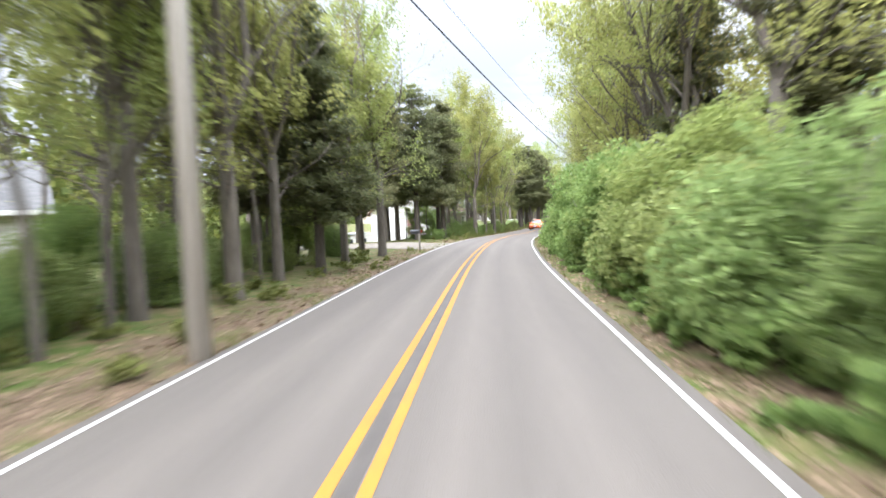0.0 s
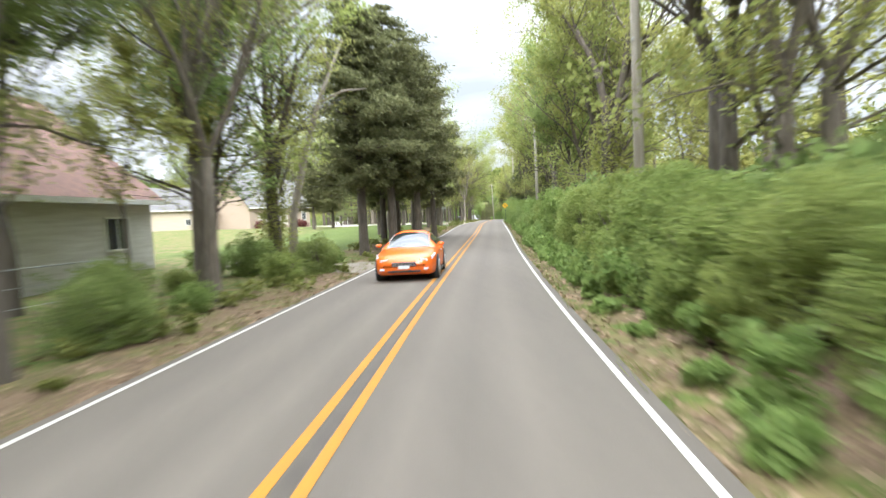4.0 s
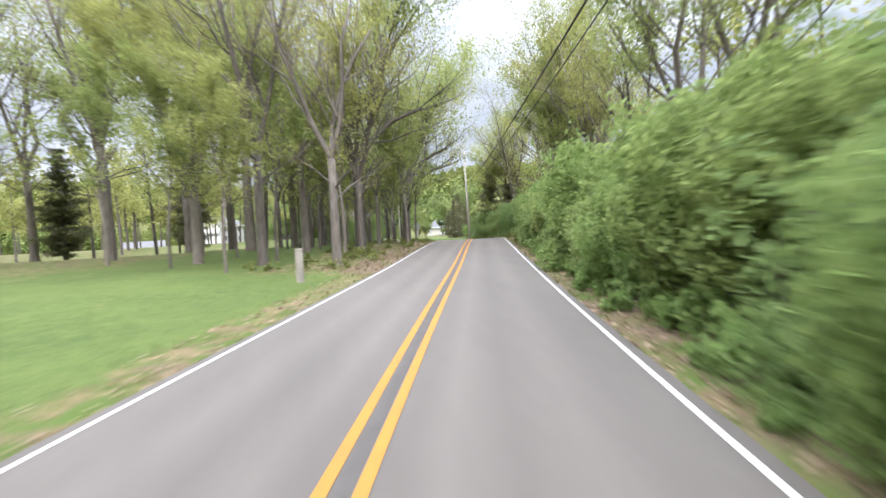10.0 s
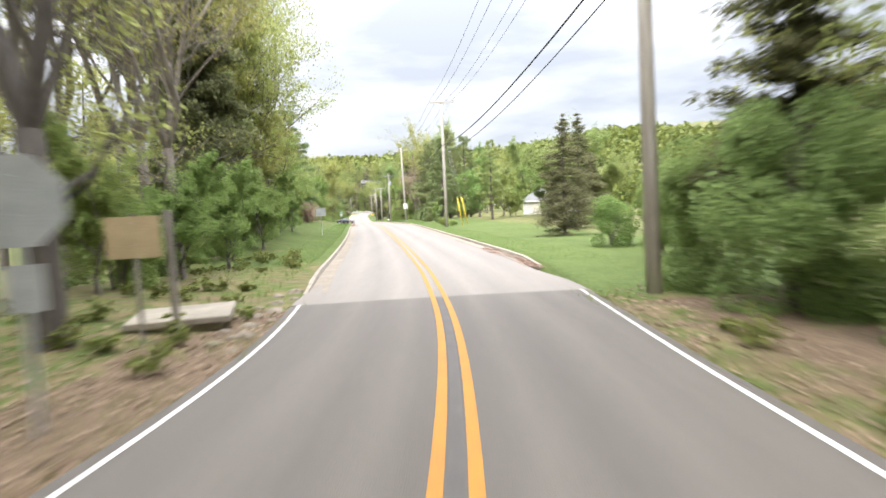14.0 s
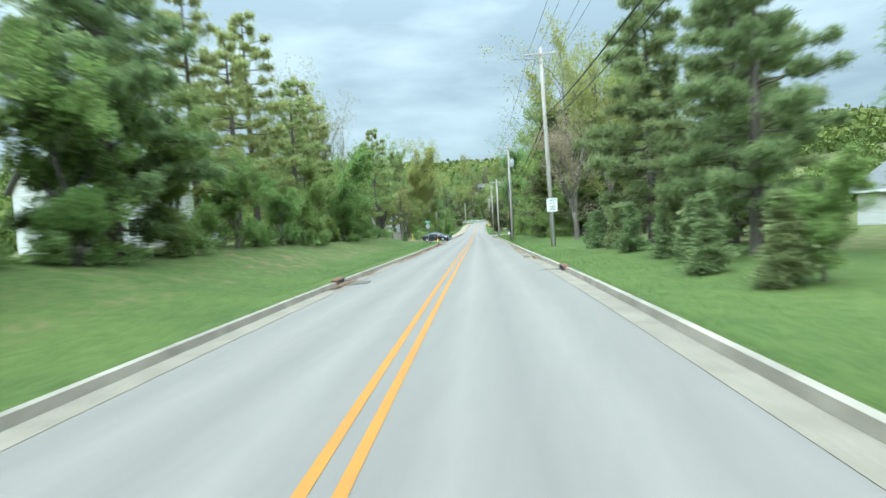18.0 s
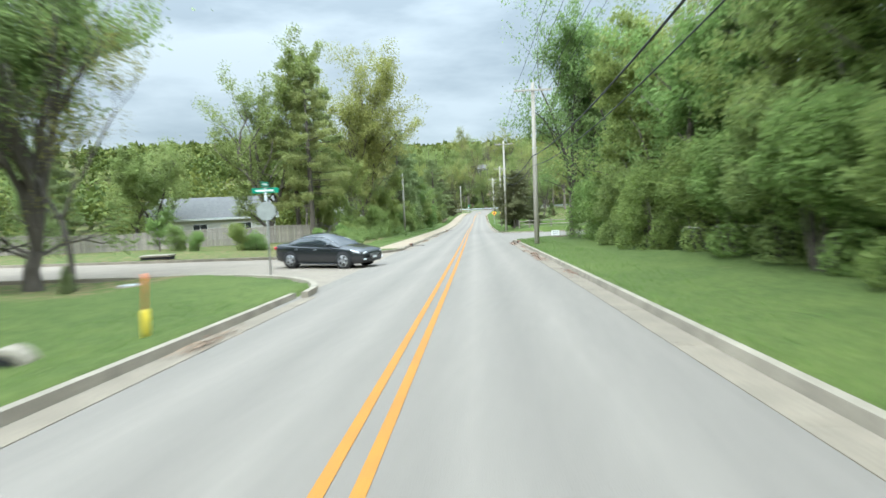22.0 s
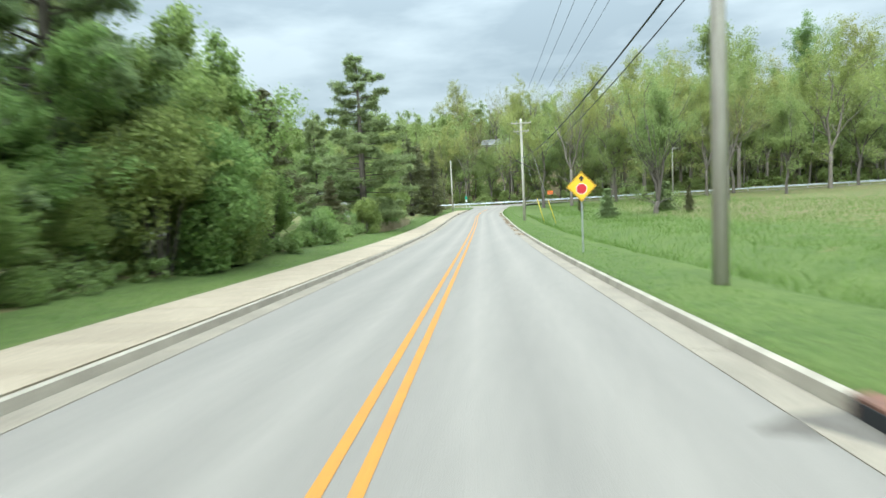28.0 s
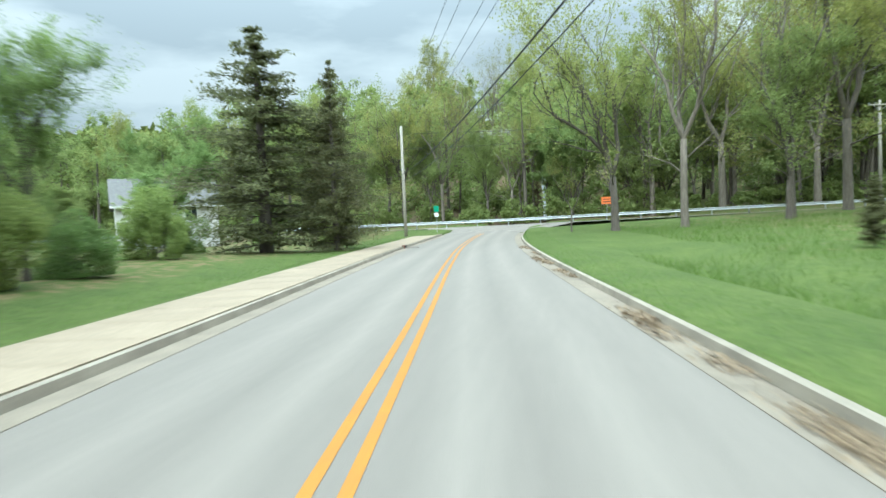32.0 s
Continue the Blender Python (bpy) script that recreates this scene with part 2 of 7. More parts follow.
BLACK_WIRE = material("black_cable", (0.02, 0.02, 0.02), (0.03, 0.03, 0.03), 4, 0.6)
TRANSFORMER = material("grey_painted_steel", (0.34, 0.36, 0.36), (0.28, 0.3, 0.3), 4, 0.5)
LEAF_SPRING = leaf_material("young_yellow_green_leaves", (0.235, 0.26, 0.08), (0.38, 0.4, 0.135))
LEAF_GREEN = leaf_material("fresh_green_leaves", (0.182, 0.242, 0.08), (0.315, 0.38, 0.138))
LEAF_SHRUB = leaf_material("bright_shrub_leaves", (0.185, 0.25, 0.075), (0.325, 0.395, 0.13))
LEAF_CEDAR = leaf_material("dark_cedar_sprays", (0.115, 0.12, 0.056), (0.2, 0.199, 0.094), translucent=0.5)
LEAF_PINE = leaf_material("pine_needles", (0.18, 0.22, 0.095), (0.33, 0.375, 0.165), translucent=0.6)
LEAF_SOFT_PINE = leaf_material("soft_olive_pine_needles", (0.26, 0.285, 0.105), (0.44, 0.455, 0.185), translucent=0.65)
LEAF_BUD = leaf_material("sparse_buds", (0.21, 0.2, 0.058), (0.33, 0.325, 0.1))
LEAF_MAROON = leaf_material("dark_red_leaves", (0.09, 0.03, 0.025), (0.16, 0.055, 0.045), translucent=0.3)
LEAF_BLOSSOM = leaf_material("pale_pink_brown_buds", (0.30, 0.22, 0.15), (0.46, 0.36, 0.27))
# ---- plan of the road ----
# The road runs roughly along y: its centre line, and its level, by way points.
LINE = [(-120, -2.6), (-60, -1.9), (-30, -1.6), (7.8, -0.75), (25.4, 0.1), (42.4, 1.7), (58.5, 4.4), (75.3, 8.2), (92.3, 12.5), (117.2, 19.1), (142.2, 25.6),
        (158.6, 30.0), (175.3, 34.6), (191.6, 39.3), (208.3, 44.1), (216.2, 46.4), (224.3, 48.1), (232.5, 49.1), (241.4, 49.5), (249.4, 49.2), (262, 48.1),
        (275, 46.7), (307.4, 42.7), (341, 38.35), (375.1, 34.0), (409, 29.45), (442.8, 24.85), (478, 20.3), (510.5, 16.25), (543.9, 12.2), (560, 10.2), (575, 8.7), (587, 8.1), (600, 8.7), (614, 10.6), (640, 15)]
LEVEL = [(-120, -1.8), (7.8, -1.83), (42.4, -1.9), (75.3, -2.3), (92, -2.33), (117, -2.13), (142, -1.85), (158, -1.89), (191, -2.12), (208, -2.1), (216, -2.2), (224, -2.52),
         (232, -2.95), (241, -3.36), (249, -3.64), (275, -4.25), (307, -4.84), (341, -6.04), (375, -7.28), (409, -8.61), (443, -9.84), (478, -11.0), (510, -11.66),
         (527, -11.78), (544, -11.7), (568, -11.5), (585, -11.25), (600, -10.7), (612, -10.25), (640, -10.1)]


def smooth(points):
    """A curve through way points, tabled finely: returns a function of y."""
    p = np.array(points, float)
    y, v = p[:, 0], p[:, 1]
    slope = np.gradient(v, y)
    fine = np.arange(y[0], y[-1], 0.5)
    k = np.clip(np.searchsorted(y, fine) - 1, 0, len(y) - 2)
    h = y[k + 1] - y[k]
    u = (fine - y[k]) / h
    val = (2 * u**3 - 3 * u**2 + 1) * v[k] + (u**3 - 2 * u**2 + u) * h * slope[k] + (3 * u**2 - 2 * u**3) * v[k + 1] + (u**3 - u**2) * h * slope[k + 1]
    return lambda q: np.interp(q, fine, val)


road_x, road_z = smooth(LINE), smooth(LEVEL)
TOWN = 246.0  # from here on the road is wider and has kerbs


def step(a, b, v):
    u = np.clip((v - a) / (b - a), 0, 1)
    return u * u * (3 - 2 * u)


def half(y, lat=1.0):
    """From the centre line to the edge of the carriageway, on the side where lat lies."""
    return 2.83 + np.where(np.asarray(lat) > 0, 1.2, 0.8 + 0.32 * step(386, 405, y)) * step(238, 256, y)


def on_road(y, lat):
    """The place lat metres to the right of the centre line; across the road's own heading."""
    dx = (road_x(y + 1) - road_x(y - 1)) / 2
    n = np.sqrt(1 + dx * dx)
    return road_x(y) + lat / n, y - lat * dx / n


def lumps(x, y):
    return 0.10 * np.sin(x * 0.31 + 1.3 * np.sin(y * 0.13)) * np.cos(y * 0.23) + 0.05 * np.sin(x * 0.9 + y * 0.7)


def cross_y(x):
    return np.interp(x, [-120, -10, 30, 70, 160], [608.5, 602.8, 601.5, 599.5, 593.5])


def cross_z(x):
    return -10.35 + 0.009 * np.clip(x - 8, 0, 150)


def ground_z(x, y):
    """Level of the land."""
    yy = np.clip(y, -110, 625)
    lat = x - road_x(yy)
    a = np.abs(lat) - half(yy, lat)
    # the cross-section is level across the road's own heading
    base = road_z(yy + np.clip(lat, -12, 12) * (road_x(yy + 1) - road_x(yy - 1)) / 2)
    town = step(244, 252, yy)
    z = base + 0.12 * town * step(0.0, 0.2, a) - 0.04 * (1 - town)
    walk_side = (lat < 0) * step(400, 408, yy)
    z = z + lumps(x, y) * step(0.6 + 2.0 * walk_side, 4.0 + 2.0 * walk_side, a)
    left, right = lat < 0, lat > 0
    bank = step(1 + 1.7 * walk_side, 9 + 1.5 * walk_side, a)
    z = z + left * bank * (1.35 * step(258, 275, yy) * (1 - step(368, 384, yy)) + 0.5 * step(412, 430, yy) * (1 - step(560, 580, yy)) + 0.2 * (1 - town))
    z = z - left * step(8, 18, a) * 2.4 * step(44, 58, yy) * (1 - step(80, 94, yy)) * (1 - step(40, 70, a))
    z = z + left * step(6, 60, a) * (1.0 * step(120, 150, yy) * (1 - step(196, 225, yy)))
    z = z - right * 0.8 * step(470, 490, yy) * np.exp(-((a - 5.6) / 1.9) ** 2) * (1 - step(556, 576, yy))
    z = z + right * step(0.4, 5, a) * (0.2 + 0.2 * step(425, 440, yy)) * step(300, 320, yy) * (1 - step(455, 470, yy))
    z = z + right * step(8, 40, a) * 0.9 * step(440, 470, yy)
    # the cross road runs level with the crest of the rise
    w = (1 - step(5, 13, np.abs(y - cross_y(x)))) * step(2.5, 6.0, np.abs(lat) + 50 * step(599, 602, y))
    z = z * (1 - w) + (cross_z(x) - 0.09) * w
    # the wooded hill beyond the cross road, and the far ridges
    d = y - 617 + 0.04 * x
    z = z + step(0, 60, d) * 17 + step(60, 300, d) * 22 + step(250, 520, d) * 26
    z = z + step(80, 420, np.abs(lat)) * (10 + 22 * step(250, 500, y))
    return z


def strip(name, y0, y1, a, b, mat, dz=0.0, stepping=1.0, thick=0.0, parent=None, kind="structure", label="", category=""):
    """A band that follows the road from lateral a(y) to b(y)."""
    ys = np.arange(y0, y1 + 0.01, stepping)
    fa, fb = (a if callable(a) else (lambda q: a + 0 * q)), (b if callable(b) else (lambda q: b + 0 * q))
    va, vb = on_road(ys, fa(ys)), on_road(ys, fb(ys))
    zs = road_z(ys) + dz
    verts, faces, n = [], [], len(ys)
    for i in range(n):
        verts += [(va[0][i], va[1][i], zs[i]), (vb[0][i], vb[1][i], zs[i])]
    faces = [(2 * i, 2 * i + 1, 2 * i + 3, 2 * i + 2) for i in range(n - 1)]
    if thick:
        m = len(verts)
        verts += [(x, y, z - thick) for x, y, z in verts]
        for i in range(n - 1):
            faces += [(2 * i, 2 * i + 2, m + 2 * i + 2, m + 2 * i), (2 * i + 1, m + 2 * i + 1, m + 2 * i + 3, 2 * i + 3)]
        faces += [(0, m, m + 1, 1), (2 * n - 2, 2 * n - 1, m + 2 * n - 1, m + 2 * n - 2)]
    ob = solid(name, verts, faces, mat, parent)
    if not parent:
        tagged(ob, label, category, kind=kind)
    return ob


def carriageway(name, y0, y1, inset, mat, label):
    """The driving surface in narrow lengthwise bands, which know how far they lie from the centre line."""
    ys = np.arange(y0, y1 + 0.01, 1.0)
    cols = np.linspace(-1, 1, 19)
    verts, faces, across = [], [], []
    for y in ys:
        for c in cols:
            h = float(half(y, c)) + (inset(y) if callable(inset) else inset)
            x, yy = on_road(y, c * h)
            verts.append((x, yy, float(road_z(y)) + 0.02 * (1 - c * c)))
            across.append(c * h)
    k = len(cols)
    for j in range(len(ys) - 1):
        for i in range(k - 1):
            faces.append((j * k + i, j * k + i + 1, (j + 1) * k + i + 1, (j + 1) * k + i))
    ob = tagged(solid(name, verts, faces, mat), label, "road", kind="structure")
    lay = ob.data.attributes.new("across", "FLOAT", "POINT")
    lay.data.foreach_set("value", across)
    return ob


def solid(name, verts, faces, mat, parent=None, label="", smooth_faces=False):
    me = bpy.data.meshes.new(name)
    me.from_pydata([tuple(map(float, v)) for v in verts], [], faces)
    me.materials.append(mat)
    if smooth_faces:
        me.shade_smooth()
    me.update()
    ob = new(name, me)
    if parent:
        ob.parent = parent
    if label:
        ob["label"] = label
    return ob


def arc(cx, cy, r, a0, a1, n=9):
    return [(cx + r * math.cos(radians(a0 + (a1 - a0) * i / n)), cy + r * math.sin(radians(a0 + (a1 - a0) * i / n))) for i in range(n + 1)]


# outlines of the side street (left) and of the entrance (right), with rounded corners
SIDE_L = arc(23.5, 380.2, 6.2, 7, 97) + [(-80, 374.0), (-80, 386.0)] + arc(19.35, 404.6, 6.6, -83, 7) + [(27.6, 405.2), (31.0, 381.2)]
SIDE_R = arc(36.6, 413.3, 3.63, 187.5, 85) + [(60, 418.6), (75, 420.5), (75, 446.5), (56, 445)] + [(44, 443.0), (36, 441.4), (32.2, 441.0), (30.7, 441.3), (29.8, 442.1), (29.3, 443.3)] + [(27.5, 443.3), (31.4, 412.6)]


def within(x, y, poly):
    hit = False
    for (xa, ya), (xb, yb) in zip(poly, poly[1:] + poly[:1]):
        if (ya > y) != (yb > y) and x < xa + (y - ya) / (yb - ya) * (xb - xa):
            hit = not hit
    return hit


# ---- ground ----
GROUND = bpy.data.materials.new("grass_and_leaf_litter")
GROUND.use_nodes = True
gn, gl = GROUND.node_tree.nodes, GROUND.node_tree.links
gb = gn["Principled BSDF"]
gb.inputs["Roughness"].default_value, gb.inputs["Specular IOR Level"].default_value = 0.95, 0.2


def ramp_noise(scale, c0, c1, p0=0.35, p1=0.65, detail=8.0):
    no, rp, co = gn.new("ShaderNodeTexNoise"), gn.new("ShaderNodeValToRGB"), gn.new("ShaderNodeTexCoord")
    no.inputs["Scale"].default_value, no.inputs["Detail"].default_value = scale, detail
    gl.new(co.outputs["Object"], no.inputs["Vector"])
    rp.color_ramp.elements[0].position, rp.color_ramp.elements[0].color = p0, (*c0, 1)
    rp.color_ramp.elements[1].position, rp.color_ramp.elements[1].color = p1, (*c1, 1)
    gl.new(no.outputs[0], rp.inputs[0])
    return rp.outputs[0], no.outputs[0]


def blend(fac, a, b, mode="MIX"):
    mx = gn.new("ShaderNodeMix")
    mx.data_type, mx.blend_type = "RGBA", mode
    if isinstance(fac, float):
        mx.inputs[0].default_value = fac
    else:
        gl.new(fac, mx.inputs[0])
    gl.new(a, mx.inputs[6]), gl.new(b, mx.inputs[7])
    return mx.outputs[2]


grass_a, _ = ramp_noise(0.35, (0.052, 0.079, 0.015), (0.10, 0.129, 0.027))
grass_b, fine_n = ramp_noise(9.0, (0.034, 0.054, 0.013), (0.112, 0.146, 0.043))
grass_c, _ = ramp_noise(2.6, (0.045, 0.066, 0.014), (0.12, 0.14, 0.036), 0.38, 0.64)
grass = blend(0.4, blend(0.35, grass_a, grass_c), grass_b)
litter_a, _ = ramp_noise(1.2, (0.14, 0.096, 0.06), (0.085, 0.06, 0.036))
litter_b, _ = ramp_noise(14.0, (0.062, 0.043, 0.028), (0.24, 0.17, 0.108))
litter = blend(0.55, litter_a, litter_b)
rough_a, _ = ramp_noise(2.2, (0.07, 0.10, 0.02), (0.16, 0.125, 0.06), 0.42, 0.6)
zone = gn.new("ShaderNodeAttribute")
zone.attribute_name = "litter"
edge_n = gn.new("ShaderNodeTexNoise")
edge_n.inputs["Scale"].default_value, edge_n.inputs["Detail"].default_value = 0.9, 6.0
eco = gn.new("ShaderNodeTexCoord")
gl.new(eco.outputs["Object"], edge_n.inputs["Vector"])
add = gn.new("ShaderNodeMath")
gl.new(zone.outputs["Fac"], add.inputs[0])
sub = gn.new("ShaderNodeMath")
sub.operation = "MULTIPLY_ADD"
sub.inputs[1].default_value, sub.inputs[2].default_value = 0.9, -0.45
gl.new(edge_n.outputs[0], sub.inputs[0]), gl.new(sub.outputs[0], add.inputs[1])
m1, m2 = gn.new("ShaderNodeMapRange"), gn.new("ShaderNodeMapRange")
m1.inputs[1].default_value, m1.inputs[2].default_value = 0.22, 0.42
m2.inputs[1].default_value, m2.inputs[2].default_value = 0.55, 0.75
gl.new(add.outputs[0], m1.inputs[0]), gl.new(add.outputs[0], m2.inputs[0])
ground_col = blend(m2.outputs[0], blend(m1.outputs[0], grass, rough_a), litter)
gl.new(ground_col, gb.inputs["Base Color"])
g_bump = gn.new("ShaderNodeBump")
g_bump.inputs["Strength"].default_value, g_bump.inputs["Distance"].default_value = 0.9, 0.05
gl.new(fine_n, g_bump.inputs["Height"]), gl.new(g_bump.outputs[0], gb.inputs["Normal"])



def litter_amount(y, lat):
    """0 mown grass, 0.5 rough growth, 1 dead leaves and bare soil."""
    a = abs(lat) - float(half(y, lat))
    if a > 17:
        return 0.46 + 0.12 * math.sin(y * 0.05) * math.sin(lat * 0.07)
    if y > 612:
        return 0.7
    if y < 246:
        if lat > 0:
            return 0.62 if a < 1.3 else 0.8
        if 30 < y < 46:
            return 0.55
        if y < 100:
            return 0.75 if a < 1.6 else 0.5
        if y < 142:
            return 0.9 if a < 4.2 else 0.12
        if y < 190:
            return 0.55 if a < 1.2 else 0.1
        return 0.92 if a < 2.0 else (0.5 if a < 6 else 0.15)
    if lat > 0:
        return 0.05 if a < 9 else (0.2 if y > 400 else 0.45)
    if y < 258:
        return 0.55
    if 407 < y < 432 and 4.4 < a < 10:
        return 0.62
    if 262 < y < 356 and a > 2.4:
        return 0.32 if 320 < y < 350 else 0.22
    return 0.06 if a < 5.5 else 0.45


offs = [0.0, 0.12, 0.5, 1.0, 1.6, 2.3, 3.1, 4.0, 5.0, 6.2, 7.6, 9.3, 11.5, 14.5, 18.5, 24, 32, 44, 62, 90, 140, 230, 420, 900]
rows_y = sorted(set(list(np.arange(-116, 640, 2.0)) + list(np.arange(374, 458, 0.5)) + [-900, -500, -300, -200] + list(np.arange(640, 800, 8.0)) + [830, 870, 920, 980, 1060, 1160, 1300, 1600, 2200]))
verts, faces, amount = [], [], []
for y in rows_y:
    yc = float(np.clip(y, -110, 630))
    h, hl = float(half(yc)), float(half(yc, -1))
    lats = [-(hl + o) for o in reversed(offs)] + [-hl + 0.35, 0.0, h - 0.35] + [h + o for o in offs]
    for lat in lats:
        x, yy = on_road(yc, lat) if abs(lat) < 60 and y == yc else (road_x(yc) + lat, y)
        if y != yc:
            yy = y
        inside = -hl - 0.06 < lat < h + 0.06
        mouth = 370 < y < 460 and (within(x, yy, SIDE_L) or within(x, yy, SIDE_R))
        z = float(ground_z(x, yy))
        if inside:
            z = float(road_z(yc)) - 0.35
        elif mouth:
            z = float(road_z(yy)) - 0.2
        verts.append((x, yy, z))
        amount.append(litter_amount(yc, lat))
w = 2 * len(offs) + 3
for j in range(len(rows_y) - 1):
    for i in range(w - 1):
        faces.append((j * w + i, j * w + i + 1, (j + 1) * w + i + 1, (j + 1) * w + i))
ground = tagged(solid("ground", verts, faces, GROUND, smooth_faces=True), "mown grass, rough verge and dead leaves beside the road", "ground", kind="structure")
layer = ground.data.attributes.new("litter", "FLOAT", "POINT")
layer.data.foreach_set("value", amount)

# ---- carriageway, lines, kerbs ----
road_a = carriageway("road", -118, TOWN, 0.18, ROAD_OLD, "narrow worn asphalt country road")
road_b = carriageway("road", TOWN, 598, lambda q: 0.18 - 0.6 * float(step(246.5, 252, q)), ROAD_PALE, "pale worn asphalt street with faint wheel tracks")
for off in (-0.14, 0.14):
    strip("yellow_line", -118, TOWN, off - 0.055, off + 0.055, YELLOW, 0.026, parent=road_a)
    strip("yellow_line", TOWN, 592, off - 0.055, off + 0.055, YELLOW, 0.026, parent=road_b)
strip("centre_seam", -118, TOWN, -0.06, 0.06, CRACK, 0.024, parent=road_a)
for s in (-1, 1):
    strip("edge_line", -118, TOWN, lambda q: s * (half(q, s) - 0.038), lambda q: s * (half(q, s) + 0.038), WHITE_LINE, 0.006, parent=road_a)


def kerb_run(s, y0, y1, ramp=False):
    """Gutter pan and kerb in cast lengths of three metres, with joints."""
    run = tagged(new("kerb"), "weathered concrete kerb with a shallow gutter", "kerb", kind="structure")
    y = y0
    while y < y1 - 0.5:
        e = min(y + 3.0, y1)
        for nm, (a, b, za, zb) in (("gutter", (-0.5, -0.008, 0.01, -0.012)), ("kerbstone", (0.0, 0.15, 0.12, 0.12))):
            vs, fs = [], []
            for q in (y + 0.012, e - 0.012):
                h = float(half(q, s))
                z = float(road_z(q))
                up = float(step(-0.5, 4.5, q - y0)) if ramp else 1.0
                lo, hi = on_road(q, s * (h + a)), on_road(q, s * (h + b))
                ins = on_road(q, s * (h + a + 0.03))
                if nm == "gutter":
                    vs += [(*lo, z + za), (*hi, z + zb), (*hi, z - 0.2), (*lo, z - 0.2)]
                else:
                    vs += [(*lo, z - 0.015), (*ins, z + 0.12 * up), (*hi, z + 0.127 * up), (*hi, z - 0.2)]
            fs = [(0, 1, 5, 4), (1, 2, 6, 5), (2, 3, 7, 6), (3, 0, 4, 7), (3, 2, 1, 0), (4, 5, 6, 7)]
            solid(nm, vs, fs, GUTTER if nm == "gutter" else CONCRETE, run)
        y = e
    return run


for s, stops in ((-1, (248, 381.42)), (-1, (404.9, 592)), (1, (252, 412.2)), (1, (442.9, 591))):
    kerb_run(s, *stops, ramp=stops[0] < 260)


def kerb_bend(points, side):
    """Kerbstones round a corner: points run along the road edge, side tells where the grass lies."""
    run = tagged(new("kerb"), "curved concrete kerb round the corner", "kerb", kind="structure")
    for (xa, ya), (xb, yb) in zip(points, points[1:]):
        d = Vector((xb - xa, yb - ya, 0)).normalized()
        n = Vector((-d.y, d.x, 0)) * side
        vs = []
        for x, y in ((xa, ya), (xb, yb)):
            z = float(road_z(y))
            for o, h in ((-0.01, -0.2), (0.03, 0.12), (0.2, 0.127), (0.2, -0.2)):
                vs.append((x + n.x * o, y + n.y * o, z + h))
        solid("kerbstone", vs, [(0, 1, 5, 4), (1, 2, 6, 5), (2, 3, 7, 6), (3, 0, 4, 7), (3, 2, 1, 0), (4, 5, 6, 7)], CONCRETE, run)


kerb_bend(SIDE_L[:10] + [(6, 384.2), (-12, 382.3), (-30, 380.2)], -1)
kerb_bend([(-30, 391.8), (-10, 394.2), (8, 396.6)] + SIDE_L[12:-2], -1)
kerb_bend(SIDE_R[:10] + [(48, 417.8), (60, 418.6)], 1)
kerb_bend([(56, 445)] + SIDE_R[14:-2], 1)
# pavement slabs on the far side of the left kerb
walk_way = tagged(new("pavement"), "pale buff concrete pavement in square slabs beside the kerb", "pavement", kind="structure")
y = 405.6
while y < 592:
    e = y + 1.7
    vs, wide = [], 1.9 + 0.5 * float(step(430, 500, y))
    for q in (y + 0.012, e - 0.012):
        h = float(half(q, -1))
        z = float(road_z(q))
        for lat in (-(h + 0.19), -(h + wide)):
            p = on_road(q, lat)
            vs += [(*p, z + 0.142), (*p, z - 0.1)]
    solid("slab", vs, [(0, 2, 6, 4), (1, 0, 4, 5), (2, 3, 7, 6), (0, 1, 3, 2), (4, 6, 7, 5)], WALK, walk_way)
    y = e


def patch(name, outline, mat, dz, label="", category="road", follow=True, sub=None):
    """A flat surface by its outline; each corner takes the road's level at its y, or the land's."""
    bm = bmesh.new()
    vs = [bm.verts.new((x, y, 0)) for x, y in outline]
    bm.faces.new(vs)
    bmesh.ops.triangulate(bm, faces=bm.faces[:])
    bmesh.ops.subdivide_edges(bm, edges=bm.edges[:], cuts=5, use_grid_fill=True)
    for v in bm.verts:
        v.co.z = dz(v.co.x, v.co.y) if callable(dz) else (float(road_z(v.co.y)) if follow else float(ground_z(v.co.x, v.co.y))) + dz
    bm.normal_update()
    for f in bm.faces:
        if f.normal.z < 0:
            f.normal_flip()
    me = bpy.data.meshes.new(name)
    bm.to_mesh(me)
    bm.free()
    me.materials.append(mat)
    ob = new(name, me)
    return tagged(ob, label, category, kind="structure")


side_street = patch("side_street", SIDE_L, STREET_CONCRETE, -0.04, "pale concrete side street meeting the road")
entrance = patch("entrance_road", SIDE_R, ASPHALT_PALE, -0.016, "wide asphalt entrance with dark tyre marks")
strip("road_mouth", 379.6, 405.9, lambda q: -half(q, -1) - 0.06, lambda q: -half(q, -1) + 0.46, ASPHALT_PALE, -0.006, label="asphalt apron where the side street joins", category="road")
strip("road_mouth", 412.0, 443.6, lambda q: half(q) - 0.46, lambda q: half(q) + 0.06, ASPHALT_PALE, -0.006, label="asphalt apron where the entrance joins", category="road")
# the cross road at the end
CROSS = [(-120, 612), (-120, 605), (-6, 599.6), (1.5, 597.5), (3.8, 592), (12.4, 592), (14.0, 596), (19, 598.3), (40, 597.6), (70, 596), (160, 590), (160, 597), (70, 603), (30, 605.2), (-10, 606.2)]
patch("cross_road", CROSS, ASPHALT_PALE, lambda x, y: float(cross_z(x) if y > 597 or abs(x - 8) > 6 else road_z(y) + 0.012), "asphalt cross road along the foot of a wooded hill")


